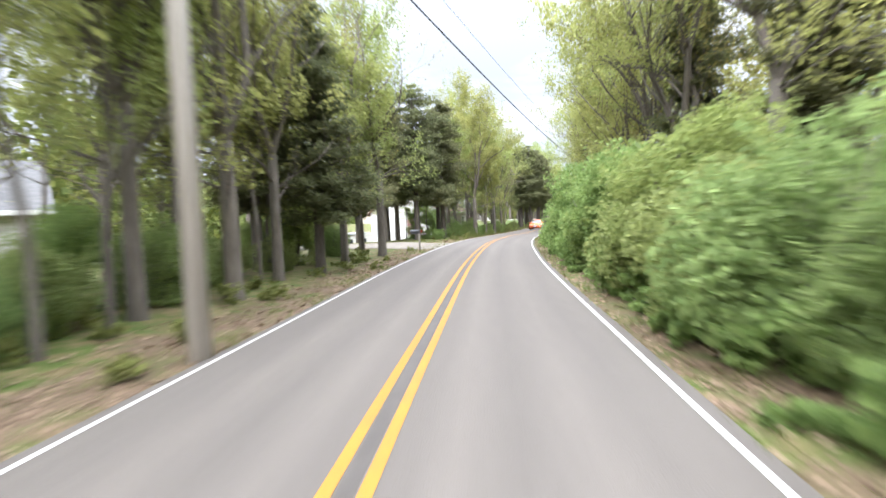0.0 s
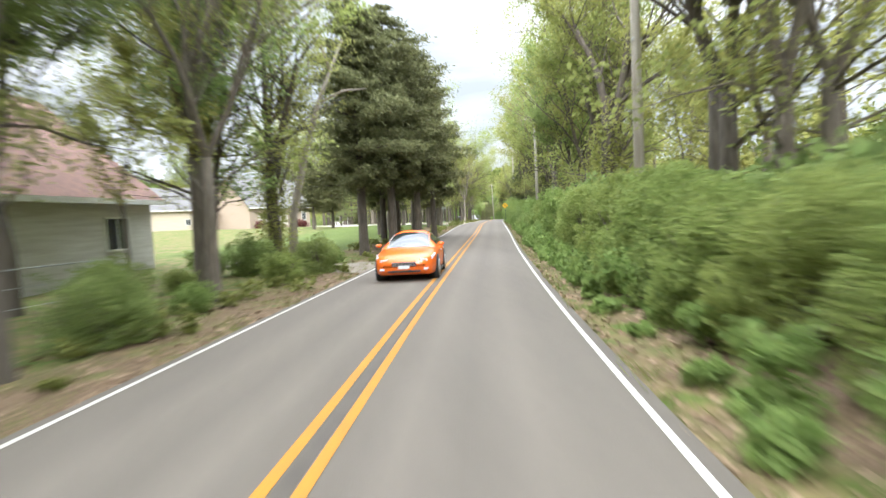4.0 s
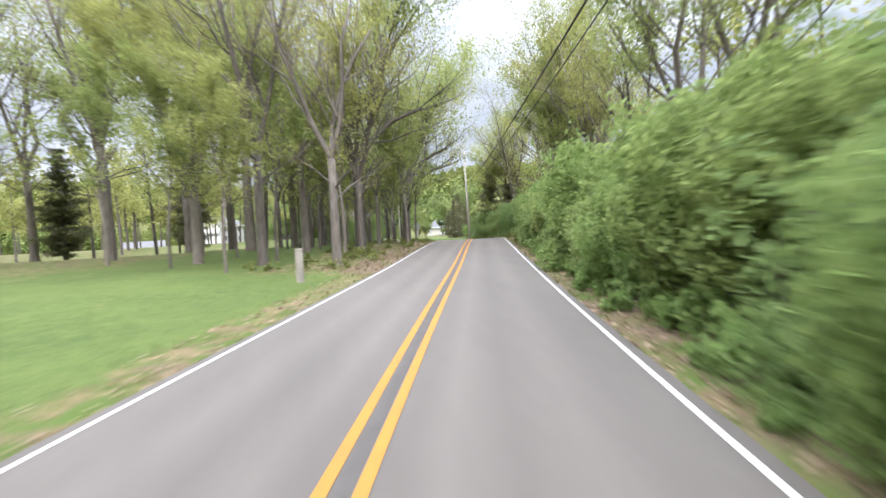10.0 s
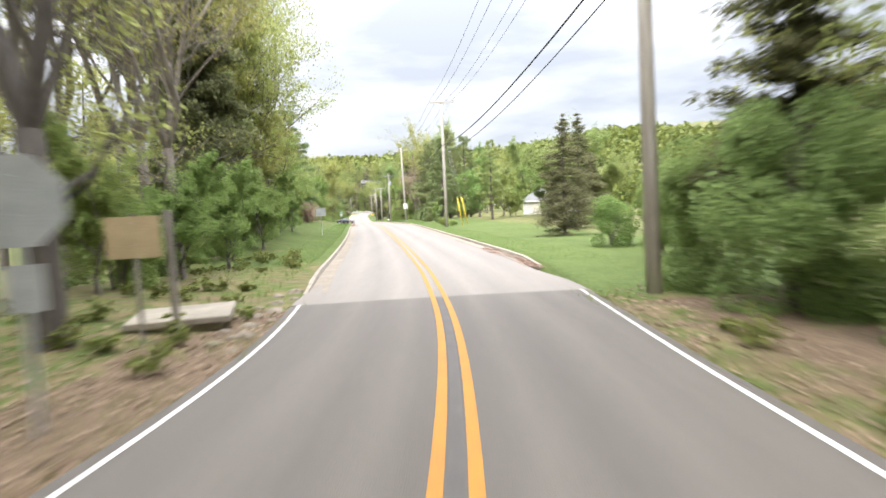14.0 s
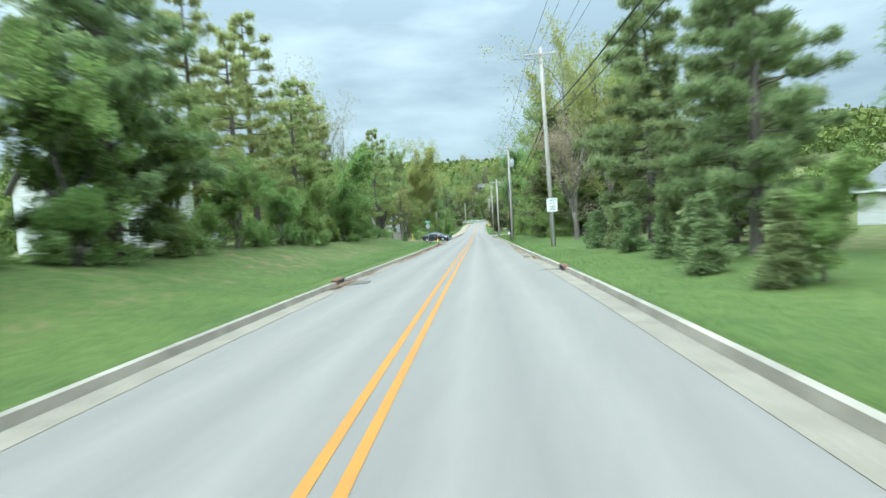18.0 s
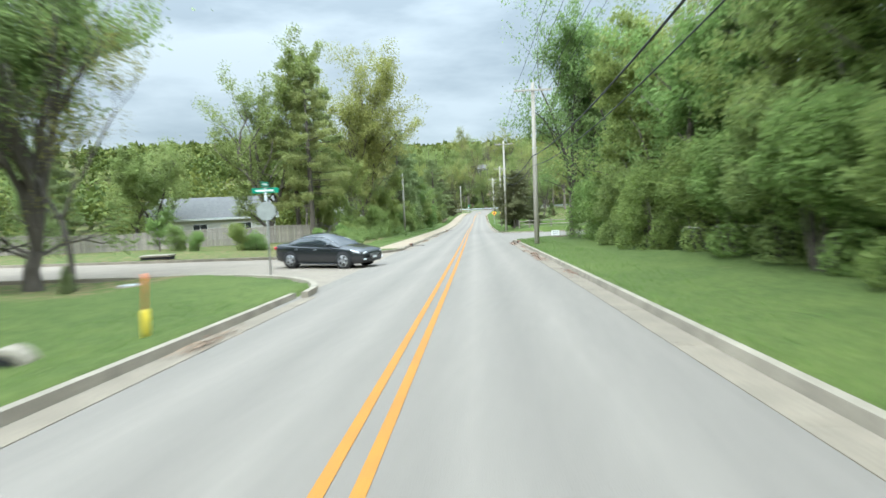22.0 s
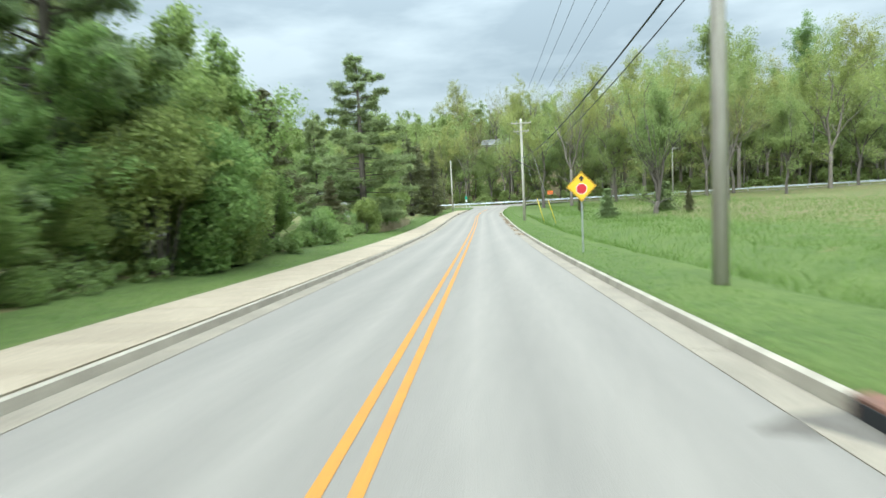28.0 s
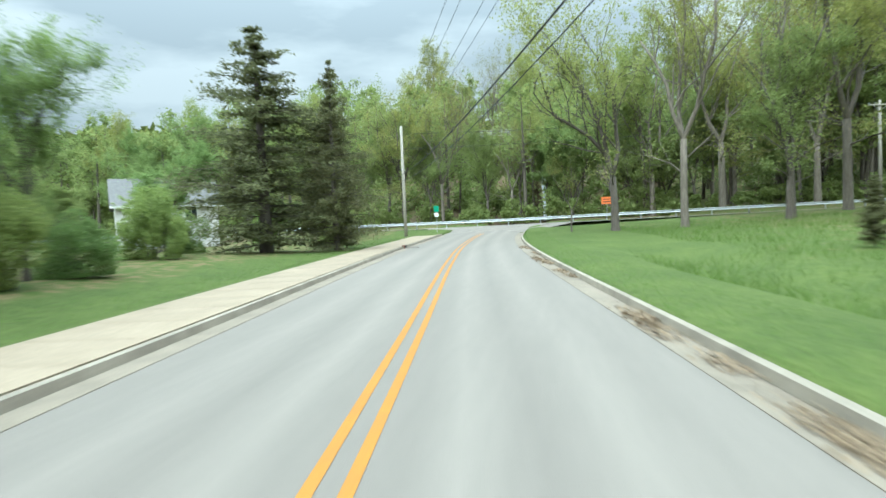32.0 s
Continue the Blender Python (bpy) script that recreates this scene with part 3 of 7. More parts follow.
def tyre_mark(points, w, dz):
    """A dark rubbed band left by turning wheels, or a sealed seam, through a few way points."""
    p = [Vector((x, y, 0)) for x, y in points]
    way = []
    for i in range(len(p) - 1):
        a, b, c, d = p[max(i - 1, 0)], p[i], p[i + 1], p[min(i + 2, len(p) - 1)]
        for k in range(6):
            u = k / 6
            way.append(0.5 * ((2 * b) + (c - a) * u + (2 * a - 5 * b + 4 * c - d) * u * u + (3 * b - a - 3 * c + d) * u ** 3))
    vs = []
    for i, q in enumerate(way):
        t = (way[min(i + 1, len(way) - 1)] - way[max(i - 1, 0)]).normalized()
        n = Vector((-t.y, t.x, 0)) * w * (0.4 + 0.6 * math.sin(math.pi * (i + 0.5) / len(way)))
        for s in (-1, 1):
            e = q + n * s
            lat = float(np.clip(e.x - road_x(e.y), -12, 12))
            vs.append((e.x, e.y, float(road_z(e.y + (lat * (road_x(e.y + 1) - road_x(e.y - 1)) / 2 if abs(lat) < 4 else 0))) + dz))
    return solid("tyre_mark", vs, [(2 * i, 2 * i + 1, 2 * i + 3, 2 * i + 2) for i in range(len(way) - 1)], TYRE_MARK, entrance)


TYRE_MARK = material("tyre_rubbed_asphalt", (0.138, 0.124, 0.107), (0.166, 0.149, 0.128), 1.2, 0.85, streak=(1, 4, 1))
for pts_, w_, up in (([(29.6, 439.6), (30.8, 438.0), (33.5, 437.0), (38, 436.9)], 0.12, 0.012), ([(29.6, 441.0), (30.6, 439.3), (33.2, 438.2), (39, 438.0)], 0.08, 0.012),
                     ([(28.0, 431.0), (29.4, 432.8), (32.0, 434.0), (38, 434.8)], 0.05, 0.05), ([(27.7, 430.2), (29.0, 432.0), (31.6, 433.2), (38, 433.9)], 0.05, 0.05),
                     ([(27.4, 441.5), (28.2, 437.5), (29.6, 432.0), (30.8, 427.5)], 0.013, 0.05), ([(36.2, 439.4), (38.6, 438.6), (41.0, 438.8), (43.5, 439.6)], 0.55, 0.012)):
    tyre_mark(pts_, w_, up)
# drives of the first houses
patch("driveway", [(-2.1, 35.2), (-1.0, 43.2), (-12, 46.5), (-34, 60), (-38, 53), (-9.5, 38.2)], GRAVEL, 0.035, "pale gravel and concrete driveway", "driveway", False)
patch("driveway", [(26.6, 164.0), (31.2, 171.6), (20, 179), (8.5, 189), (-2, 190), (-3, 184), (6, 180), (17.5, 171.5)], DRIVE_WHITE, 0.05, "clean white concrete driveway", "driveway", False)
patch("driveway", [tuple(map(float, on_road(q, -3.02))) for q in (87.8, 89.5, 91.2, 92.6)] + [(6.2, 95.5), (1.5, 99), (0.5, 96.5), (4.5, 92.0)], GRAVEL, 0.03, "short gravel drive beside the cedars", "driveway", False)
patch("gravel_shoulder", [tuple(map(float, on_road(q, -3.03))) for q in (154.5, 157, 160, 163.5)] + [(17, 171), (12, 168), (15.5, 161.5), (20.5, 156.5)], GRAVEL, 0.03, "bare gravelly ground beside the driveway", "ground", False)
# ---- plants ----


def tube_rings(path, radii, sides=6):
    """Vertices and faces of a tapered tube along a path."""
    v, f = [], []
    path = [Vector(p) for p in path]
    for i, p in enumerate(path):
        d = (path[min(i + 1, len(path) - 1)] - path[max(i - 1, 0)]).normalized()
        a = d.orthogonal().normalized()
        b = d.cross(a)
        for k in range(sides):
            t = 2 * math.pi * k / sides
            q = p + (a * math.cos(t) + b * math.sin(t)) * radii[i]
            v.append(tuple(q))
    for i in range(len(path) - 1):
        for k in range(sides):
            k2 = (k + 1) % sides
            f.append((i * sides + k, i * sides + k2, (i + 1) * sides + k2, (i + 1) * sides + k))
    f.append(tuple((len(path) - 1) * sides + k for k in range(sides)))
    return v, f


class Wood:
    def __init__(self):
        self.v, self.f = [], []

    def tube(self, path, radii, sides=6):
        v, f = tube_rings(path, radii, sides)
        o = len(self.v)
        self.v += v
        self.f += [tuple(i + o for i in q) for q in f]


def leaves(centres, size, rng, flat=0.0, long=1.6, jitter=0.35):
    """Small folded leaf shapes, one at each centre."""
    c = np.array(centres, float)
    n = len(c)
    s = size * rng.uniform(1 - jitter, 1 + jitter, n)
    d = rng.normal(size=(n, 3))
    d[:, 2] *= 1 - flat
    d /= np.linalg.norm(d, axis=1)[:, None]
    up = rng.normal(size=(n, 3)) + np.array([0, 0, 1.2 + 2 * flat])
    side = np.cross(d, up)
    side /= np.linalg.norm(side, axis=1)[:, None] + 1e-9
    nrm = np.cross(side, d)
    a = c - d * (s * long / 2)[:, None]
    b = c + side * (s / 2)[:, None] + nrm * (s * 0.14)[:, None]
    e = c + d * (s * long / 2)[:, None]
    g = c - side * (s / 2)[:, None] + nrm * (s * 0.14)[:, None]
    v = np.stack([a, b, e, g], 1).reshape(-1, 3)
    f = np.arange(4 * n).reshape(-1, 4)
    return v, f


def crown_mesh(name, v, f, mat):
    me = bpy.data.meshes.new(name)
    me.vertices.add(len(v))
    me.vertices.foreach_set("co", np.asarray(v, np.float32).ravel())
    me.loops.add(f.size)
    me.loops.foreach_set("vertex_index", f.ravel().astype(np.int32))
    me.polygons.add(len(f))
    me.polygons.foreach_set("loop_start", np.arange(0, f.size, 4, dtype=np.int32))
    me.polygons.foreach_set("loop_total", np.full(len(f), 4, dtype=np.int32))
    me.materials.append(mat)
    me.update(calc_edges=True)
    me.validate()
    return me


def finish_tree(name, wood, lv, lf, bark, leaf, label, category, group):
    root = tagged(new(name), label, category, group)
    solid("trunk", wood.v, wood.f, bark, root, smooth_faces=True)
    if len(lv):
        c = new("crown", crown_mesh("crown", lv, lf, leaf))
        c.parent = root
    return root


def broadleaf(name, seed, height, girth, bare, spread, n_leaf, leaf_size, bark, leaf, label, lean=0.0, group="roadside trees", forks=2, stems=0, ivy=0):
    """A tree with a tapered trunk, forking limbs and leaf clumps on the twigs; bare: height of the clear stem; ivy: leaves that clothe it."""
    rng = np.random.default_rng(seed)
    w = Wood()
    tips = []

    def grow(p, d, length, r, depth):
        n = 4 if depth < 2 else (3 if depth == 2 else 2)
        path, rad = [p], [r]
        for i in range(n):
            d = (d + Vector(rng.normal(0, 0.13 + 0.05 * depth, 3)) + Vector((0, 0, 0.07))).normalized()
            p = p + d * (length / n)
            path.append(p), rad.append(r * (1 - 0.55 * (i + 1) / n))
        w.tube(path, rad, 8 if depth == 0 else (5 if depth == 1 else (4 if depth == 2 else 3)))
        if depth >= 3:
            tips.append((path[-1], length)), tips.append((path[1], length))
            return
        for k in range(1, n + 1):
            q, rr = path[k], rad[k]
            for _ in range(forks if depth < 2 else 2):
                if rng.random() < 0.82:
                    a = rng.uniform(0, 2 * math.pi)
                    out = Vector((math.cos(a), math.sin(a), 0)) * spread
                    nd = (d * (0.65 if k < n else 1.0) + out * rng.uniform(0.5, 1.0) + Vector((0, 0, 0.25))).normalized()
                    grow(q, nd, length * rng.uniform(0.42, 0.66), rr * rng.uniform(0.42, 0.6), depth + 1)

    flare = girth * 1.5
    stem = [Vector((0, 0, -0.35)), Vector((0, 0, 0.3)), Vector((lean * bare * 0.4, 0, bare * 0.5)), Vector((lean * bare, rng.normal(0, 0.15), bare))]
    w.tube(stem, [flare, girth * 1.05, girth * 0.9, girth * 0.8], 9)
    top = stem[-1]
    for k in range(stems or 2 + (seed % 2)):
        a = 2 * math.pi * k / max(3, stems) + rng.uniform(0, 1)
        grow(top, Vector((math.cos(a) * 0.34 * spread + lean, math.sin(a) * 0.34 * spread, 1)).normalized(), (height - bare) * rng.uniform(0.6, 0.75), girth * 0.62, 0 if k < 1 else 1)
    for k in range(3):
        a = rng.uniform(0, 6.28)
        q = stem[2].lerp(stem[3], rng.uniform(0.2, 0.95))
        grow(q, Vector((math.cos(a), math.sin(a), 0.5)).normalized(), height * 0.2, girth * 0.25, 2)
    lv, lf = [], np.zeros((0, 4), int)
    if n_leaf and tips:
        per = max(1, n_leaf // len(tips))
        cs = []
        for p, ln in tips:
            m = rng.poisson(per)
            if m:
                cs.append(np.array(p) + rng.normal(0, 0.09 + 0.1 * ln, (m, 3)))
        if ivy:
            u, a = rng.uniform(0, 1, ivy), rng.uniform(0, 6.28, ivy)
            r = girth * 1.1 + np.abs(rng.normal(0, 0.3, ivy)) * (0.5 + np.sin(u * 9 + a) ** 2)
            cs.append(np.stack([lean * bare * u + np.cos(a) * r, np.sin(a) * r, u * bare * 1.15], 1))
        lv, lf = leaves(np.concatenate(cs), leaf_size, rng, 0.2)
    return finish_tree(name, w, lv, lf, bark, leaf, label, "tree", group)


def cedar(name, seed, height, width, bare, n, size, leaf, label, taper=0.8, droop=0.1, group="dark conifers", layers=34, bark=BARK_DARK, ragged=0.17):
    """A conifer: a straight stem with tiers of boughs, ragged sprays along each bough."""
    rng = np.random.default_rng(seed)
    w = Wood()
    w.tube([(0, 0, -0.3), (0.03, 0, height * 0.4), (0, 0.05, height)], [0.028 * height * 0.6 + 0.05, 0.018 * height * 0.6 + 0.03, 0.015], 8)
    cs = []
    for i in range(layers):
        u = (i + rng.uniform(0, 0.8)) / layers
        z = bare + u * (height - bare) * 0.99
        reach = width * 0.5 * ((1 - u) ** taper * 0.95 + 0.05) * rng.uniform(0.7, 1.15)
        if u < 0.12:
            reach *= 0.72 + 2 * u
        for k in range(5):
            a = rng.uniform(0, 2 * math.pi)
            ln = reach * rng.uniform(0.42, 1.2) * (0.86 + ragged * (math.sin(2 * a + seed + 3 * u) + 0.6 * math.sin(5 * a + 7 * u)))
            d = Vector((math.cos(a), math.sin(a), 0))
            tip = Vector((0, 0, z)) + d * ln + Vector((0, 0, ln * rng.uniform(-droop, 0.25)))
            w.tube([(0, 0, z), tuple(Vector((0, 0, z)).lerp(tip, 0.55) + Vector((0, 0, 0.04 * ln))), tuple(tip)], [0.02 + 0.011 * ln, 0.012 + 0.004 * ln, 0.006], 4)
            m = max(3, int(n * (ln + 0.15) / (layers * 5 * width * 0.32)))
            t = rng.uniform(0.12, 1.03, m) ** 0.75
            base = np.array([0, 0, z]) + t[:, None] * (np.array(tip) - np.array([0, 0, z]))
            cs.append(base + rng.normal(0, 1, (m, 3)) * np.array([0.15, 0.15, 0.09]) * (0.5 + ln * 0.45))
    lv, lf = leaves(np.concatenate(cs), size, rng, 0.35, 3.2)
    return finish_tree(name, w, lv, lf, bark, leaf, label, "conifer", group)


def pine(name, seed, height, width, bare, n, size, label, group="white pines", whorls=92, leaf=LEAF_PINE):
    """A white pine: long level boughs at uneven heights with gaps between, feathery sprays towards the tips."""
    rng = np.random.default_rng(seed)
    w = Wood()
    w.tube([(0, 0, -0.3), (0.08, 0.03, height * 0.5), (0, 0.1, height)], [0.013 * height + 0.08, 0.009 * height + 0.03, 0.02], 8)
    cs = []
    for i in range(whorls):
        u = (i + rng.uniform(-1.2, 1.2)) / whorls
        u = min(max(u, 0.0), 0.99)
        z = bare + u * (height - bare)
        ln = width * 0.5 * (0.16 + 0.84 * (1 - u) ** 0.75) * (0.62 + 0.38 * min(1, u * 6 + 0.2)) * rng.uniform(0.45, 1.18)
        a = i * 2.4 + rng.normal(0, 0.35)
        d = np.array([math.cos(a), math.sin(a), 0])
        rise = ln * rng.uniform(-0.12, 0.3)
        p0 = np.array([0, 0, z])
        p1 = p0 + d * ln + np.array([0, 0, rise])
        mid = (p0 + p1) / 2 - np.array([0, 0, 0.05 * ln])
        w.tube([tuple(p0), tuple(mid), tuple(p1)], [0.03 + 0.011 * ln, 0.02 + 0.006 * ln, 0.008], 4)
        side = np.array([-d[1], d[0], 0])
        # side twigs, each with a brush of needles
        twigs = max(4, int(ln * 4.2))
        for k in range(twigs):
            t = rng.uniform(0.2, 1.02) ** 0.8
            q = p0 + t * (p1 - p0)
            tl = (0.22 + 0.34 * ln * (1.05 - t)) * rng.uniform(0.5, 1.1)
            e = q + (side * rng.choice((-1, 1)) * rng.uniform(0.5, 1) + d * 0.7 + np.array([0, 0, rng.uniform(-0.1, 0.35)])) * tl
            m = max(4, int(n / (whorls * width * 1.15)))
            s_ = rng.uniform(0.15, 1.08, m)
            cs.append(q + s_[:, None] * (e - q) + rng.normal(0, 1, (m, 3)) * np.array([0.12, 0.12, 0.15]))
    lv, lf = leaves(np.concatenate(cs), size, rng, 0.1, 7.0)
    return finish_tree(name, w, lv, lf, BARK_DARK, leaf, label, "pine", group)


def shrub(name, seed, height, width, n, size, leaf, label, group="roadside shrubs"):
    """A dense bush: many stems from the ground and a ragged, lumpy body of leaves down to the grass."""
    rng = np.random.default_rng(seed)
    w = Wood()
    for k in range(11):
        a = rng.uniform(0, 6.28)
        r = width * 0.42 * rng.uniform(0.2, 1)
        top = (math.cos(a) * r, math.sin(a) * r, height * rng.uniform(0.6, 0.98))
        w.tube([(math.cos(a) * 0.15, math.sin(a) * 0.15, -0.25), (top[0] * 0.5, top[1] * 0.5, top[2] * 0.55), top], [0.03, 0.02, 0.007], 4)
    lumps_n = 26
    cs = []
    for k in range(lumps_n):
        u = rng.uniform(0.05, 1)
        a = rng.uniform(0, 6.28)
        r = width * 0.5 * math.sqrt(max(0.05, 1 - (u - 0.35) ** 2 * 1.6)) * rng.uniform(0.35, 0.95)
        c = np.array([math.cos(a) * r, math.sin(a) * r, height * u * 0.92])
        q = rng.normal(size=(n // lumps_n, 3))
        q /= np.linalg.norm(q, axis=1)[:, None]
        q *= (rng.uniform(0.55, 1.12, len(q)) ** 0.6)[:, None] * width * rng.uniform(0.15, 0.25)
        p = c + q
        p[:, 2] = np.maximum(p[:, 2], 0.03 + 0.1 * rng.random(len(p)))
        cs.append(p)
    # shoots that stand out of the outline
    for k in range(16):
        a, u = rng.uniform(0, 6.28), rng.uniform(0.3, 1)
        p0 = np.array([math.cos(a) * width * 0.4, math.sin(a) * width * 0.4, height * u * 0.9])
        d = np.array([math.cos(a), math.sin(a), rng.uniform(0.2, 1.2)]) * width * 0.22
        t = rng.uniform(0, 1, 26)
        cs.append(p0 + t[:, None] * d + rng.normal(0, 0.05, (26, 3)))
    lv, lf = leaves(np.concatenate(cs), size, rng, 0.1, 1.7)
    return finish_tree(name, w, lv, lf, BARK, leaf, label, "shrub", group)


protos = {}
protos["oak1"] = broadleaf("oak_tree", 11, 15, 0.24, 4.2, 0.9, 19000, 0.1, BARK, LEAF_SPRING, "tall roadside tree with thin yellow-green spring leaves")
protos["oak2"] = broadleaf("oak_tree", 12, 17, 0.27, 5.2, 0.75, 19000, 0.1, BARK, LEAF_SPRING, "tall slender tree in young spring leaf")
protos["oak3"] = broadleaf("oak_tree", 15, 13, 0.19, 3.0, 1.0, 20000, 0.1, BARK_DARK, LEAF_GREEN, "roadside tree with fresh green leaves")
protos["maple"] = broadleaf("maple_tree", 16, 10, 0.2, 1.8, 1.05, 26000, 0.11, BARK_DARK, LEAF_GREEN, "rounded broadleaf tree in full green leaf")
protos["maple2"] = broadleaf("maple_tree", 18, 9.5, 0.18, 1.0, 1.1, 26000, 0.108, BARK, LEAF_SHRUB, "bushy broadleaf tree in bright yellow-green leaf")
protos["yellow_maple"] = broadleaf("maple_tree", 29, 15, 0.26, 2.0, 0.9, 42000, 0.11, BARK_DARK, LEAF_SPRING, "full maple in bright yellow-green spring leaf", forks=3)
protos["big_maple"] = broadleaf("maple_tree", 19, 16, 0.42, 1.6, 1.0, 46000, 0.12, BARK_DARK, LEAF_GREEN, "huge old tree with several stems and a full leafy crown")
protos["vase"] = broadleaf("vase_tree", 26, 13.5, 0.26, 1.3, 0.5, 30000, 0.1, BARK_DARK, LEAF_GREEN, "upright tree with several rising stems and a fine leafy crown", stems=5)
protos["clump"] = broadleaf("old_tree", 23, 15, 0.27, 3.6, 0.62, 13000, 0.095, BARK_DARK, LEAF_SPRING, "old tree with a dark forked stem at the bend")
protos["bare1"] = broadleaf("bare_tree", 21, 14, 0.2, 4.5, 0.8, 4600, 0.075, BARK, LEAF_BUD, "half-bare tree just coming into bud")
protos["bare2"] = broadleaf("bare_tree", 22, 11, 0.13, 3.0, 0.95, 2600, 0.075, BARK_DARK, LEAF_BUD, "thin half-bare tree with a few buds")
protos["ivy"] = broadleaf("ivy_tree", 25, 13, 0.34, 4.6, 1.15, 9000, 0.085, BARK_DARK, LEAF_SPRING, "old spreading tree with an ivy-clad trunk and bare dark limbs", ivy=4200)
protos["thin"] = broadleaf("sapling", 24, 9, 0.075, 3.4, 0.8, 7500, 0.09, BARK, LEAF_SPRING, "young thin-stemmed tree with pale leaves")
protos["blossom"] = broadleaf("budding_tree", 27, 8, 0.16, 2.0, 1.15, 9000, 0.06, BARK, LEAF_BLOSSOM, "wide tree with brownish pink buds")
protos["cedar1"] = cedar("cedar_tree", 31, 11, 5.6, 2.0, 34000, 0.08, LEAF_CEDAR, "dark red-cedar with a clear brown stem", taper=0.55)
protos["cedar3"] = cedar("cedar_tree", 36, 14, 7.2, 3.6, 40000, 0.085, LEAF_CEDAR, "old dark red-cedar with a high spreading crown", taper=0.42, ragged=0.24)
protos["cedar4"] = cedar("cedar_tree", 38, 7.8, 7.4, 1.3, 46000, 0.07, LEAF_CEDAR, "broad dense dark red-cedar with a rounded crown", taper=0.3, layers=30, ragged=0.2)
protos["cedar2"] = cedar("cedar_tree", 32, 9, 5.0, 0.5, 36000, 0.07, LEAF_CEDAR, "dense dark cedar clothed to the ground", taper=0.6)
protos["spruce"] = cedar("spruce_tree", 33, 13, 8.6, 0.4, 34000, 0.075, LEAF_CEDAR, "tall ragged dark spruce with a pointed top", taper=0.85, droop=0.3, layers=40)
protos["young_spruce"] = cedar("young_spruce", 34, 1.9, 1.45, 0.05, 6500, 0.042, LEAF_PINE, "small planted spruce standing in the grass", taper=0.85, group="young spruces", layers=20, ragged=0.04)
protos["pine1"] = pine("pine_tree", 41, 17, 9.0, 0.8, 62000, 0.05, "tall white pine with level feathery boughs")
protos["pine2"] = pine("pine_tree", 42, 13, 8.0, 0.6, 58000, 0.05, "bushy white pine with soft blue-green boughs")
protos["pine3"] = pine("pine_tree", 43, 17, 8.4, 3.2, 33000, 0.05, "tall white pine with a clear stem and open level boughs", whorls=60, leaf=LEAF_SOFT_PINE)
protos["shrub1"] = shrub("shrub", 51, 3.4, 3.0, 13500, 0.072, LEAF_SHRUB, "dense bright green shrub crowding the road edge")
protos["shrub2"] = shrub("shrub", 52, 2.4, 2.8, 11500, 0.07, LEAF_GREEN, "dense leafy green shrub in a thicket")
protos["shrub3"] = shrub("shrub", 53, 1.2, 1.8, 3600, 0.078, LEAF_SHRUB, "low leafy shrub in the undergrowth")
protos["maroon"] = shrub("shrub", 55, 1.3, 1.7, 3600, 0.06, LEAF_MAROON, "rounded dark red garden shrub by the house", "garden shrubs")
protos["privet"] = shrub("shrub", 54, 4.2, 3.4, 17000, 0.074, LEAF_GREEN, "tall overgrown privet bush in a hedge", "hedge along the road")
protos["pale_bush"] = shrub("shrub", 56, 2.3, 3.0, 7000, 0.07, LEAF_BLOSSOM, "rounded bush in pale whitish blossom on the bank", "garden shrubs")
used = set()


def plant(kind, x, y, scale=1.0, turn=None, dz=0.0, tilt=0.0, wide=1.0):
    """Stand a plant of that kind on the land."""
    rng_t = (math.sin(x * 12.9898 + y * 78.233) * 43758.5453) % 1.0
    turn = rng_t * 360 if turn is None else turn
    m = pose(x, y, float(ground_z(np.float64(x), np.float64(y))) + dz, tilt, 0, turn) @ Matrix.Diagonal((scale * wide, scale * wide, scale, 1))
    if kind not in used:
        used.add(kind)
        protos[kind].matrix_basis = m
        return protos[kind]
    src = protos[kind]
    keep = src.matrix_basis.copy()
    src.matrix_basis = Matrix.Identity(4)
    ob = copy_thing(src, m)
    src.matrix_basis = keep
    return ob


def by_road(kind, y, lat, **kw):
    x, yy = on_road(float(y), float(lat))
    return plant(kind, float(x), float(yy), **kw)


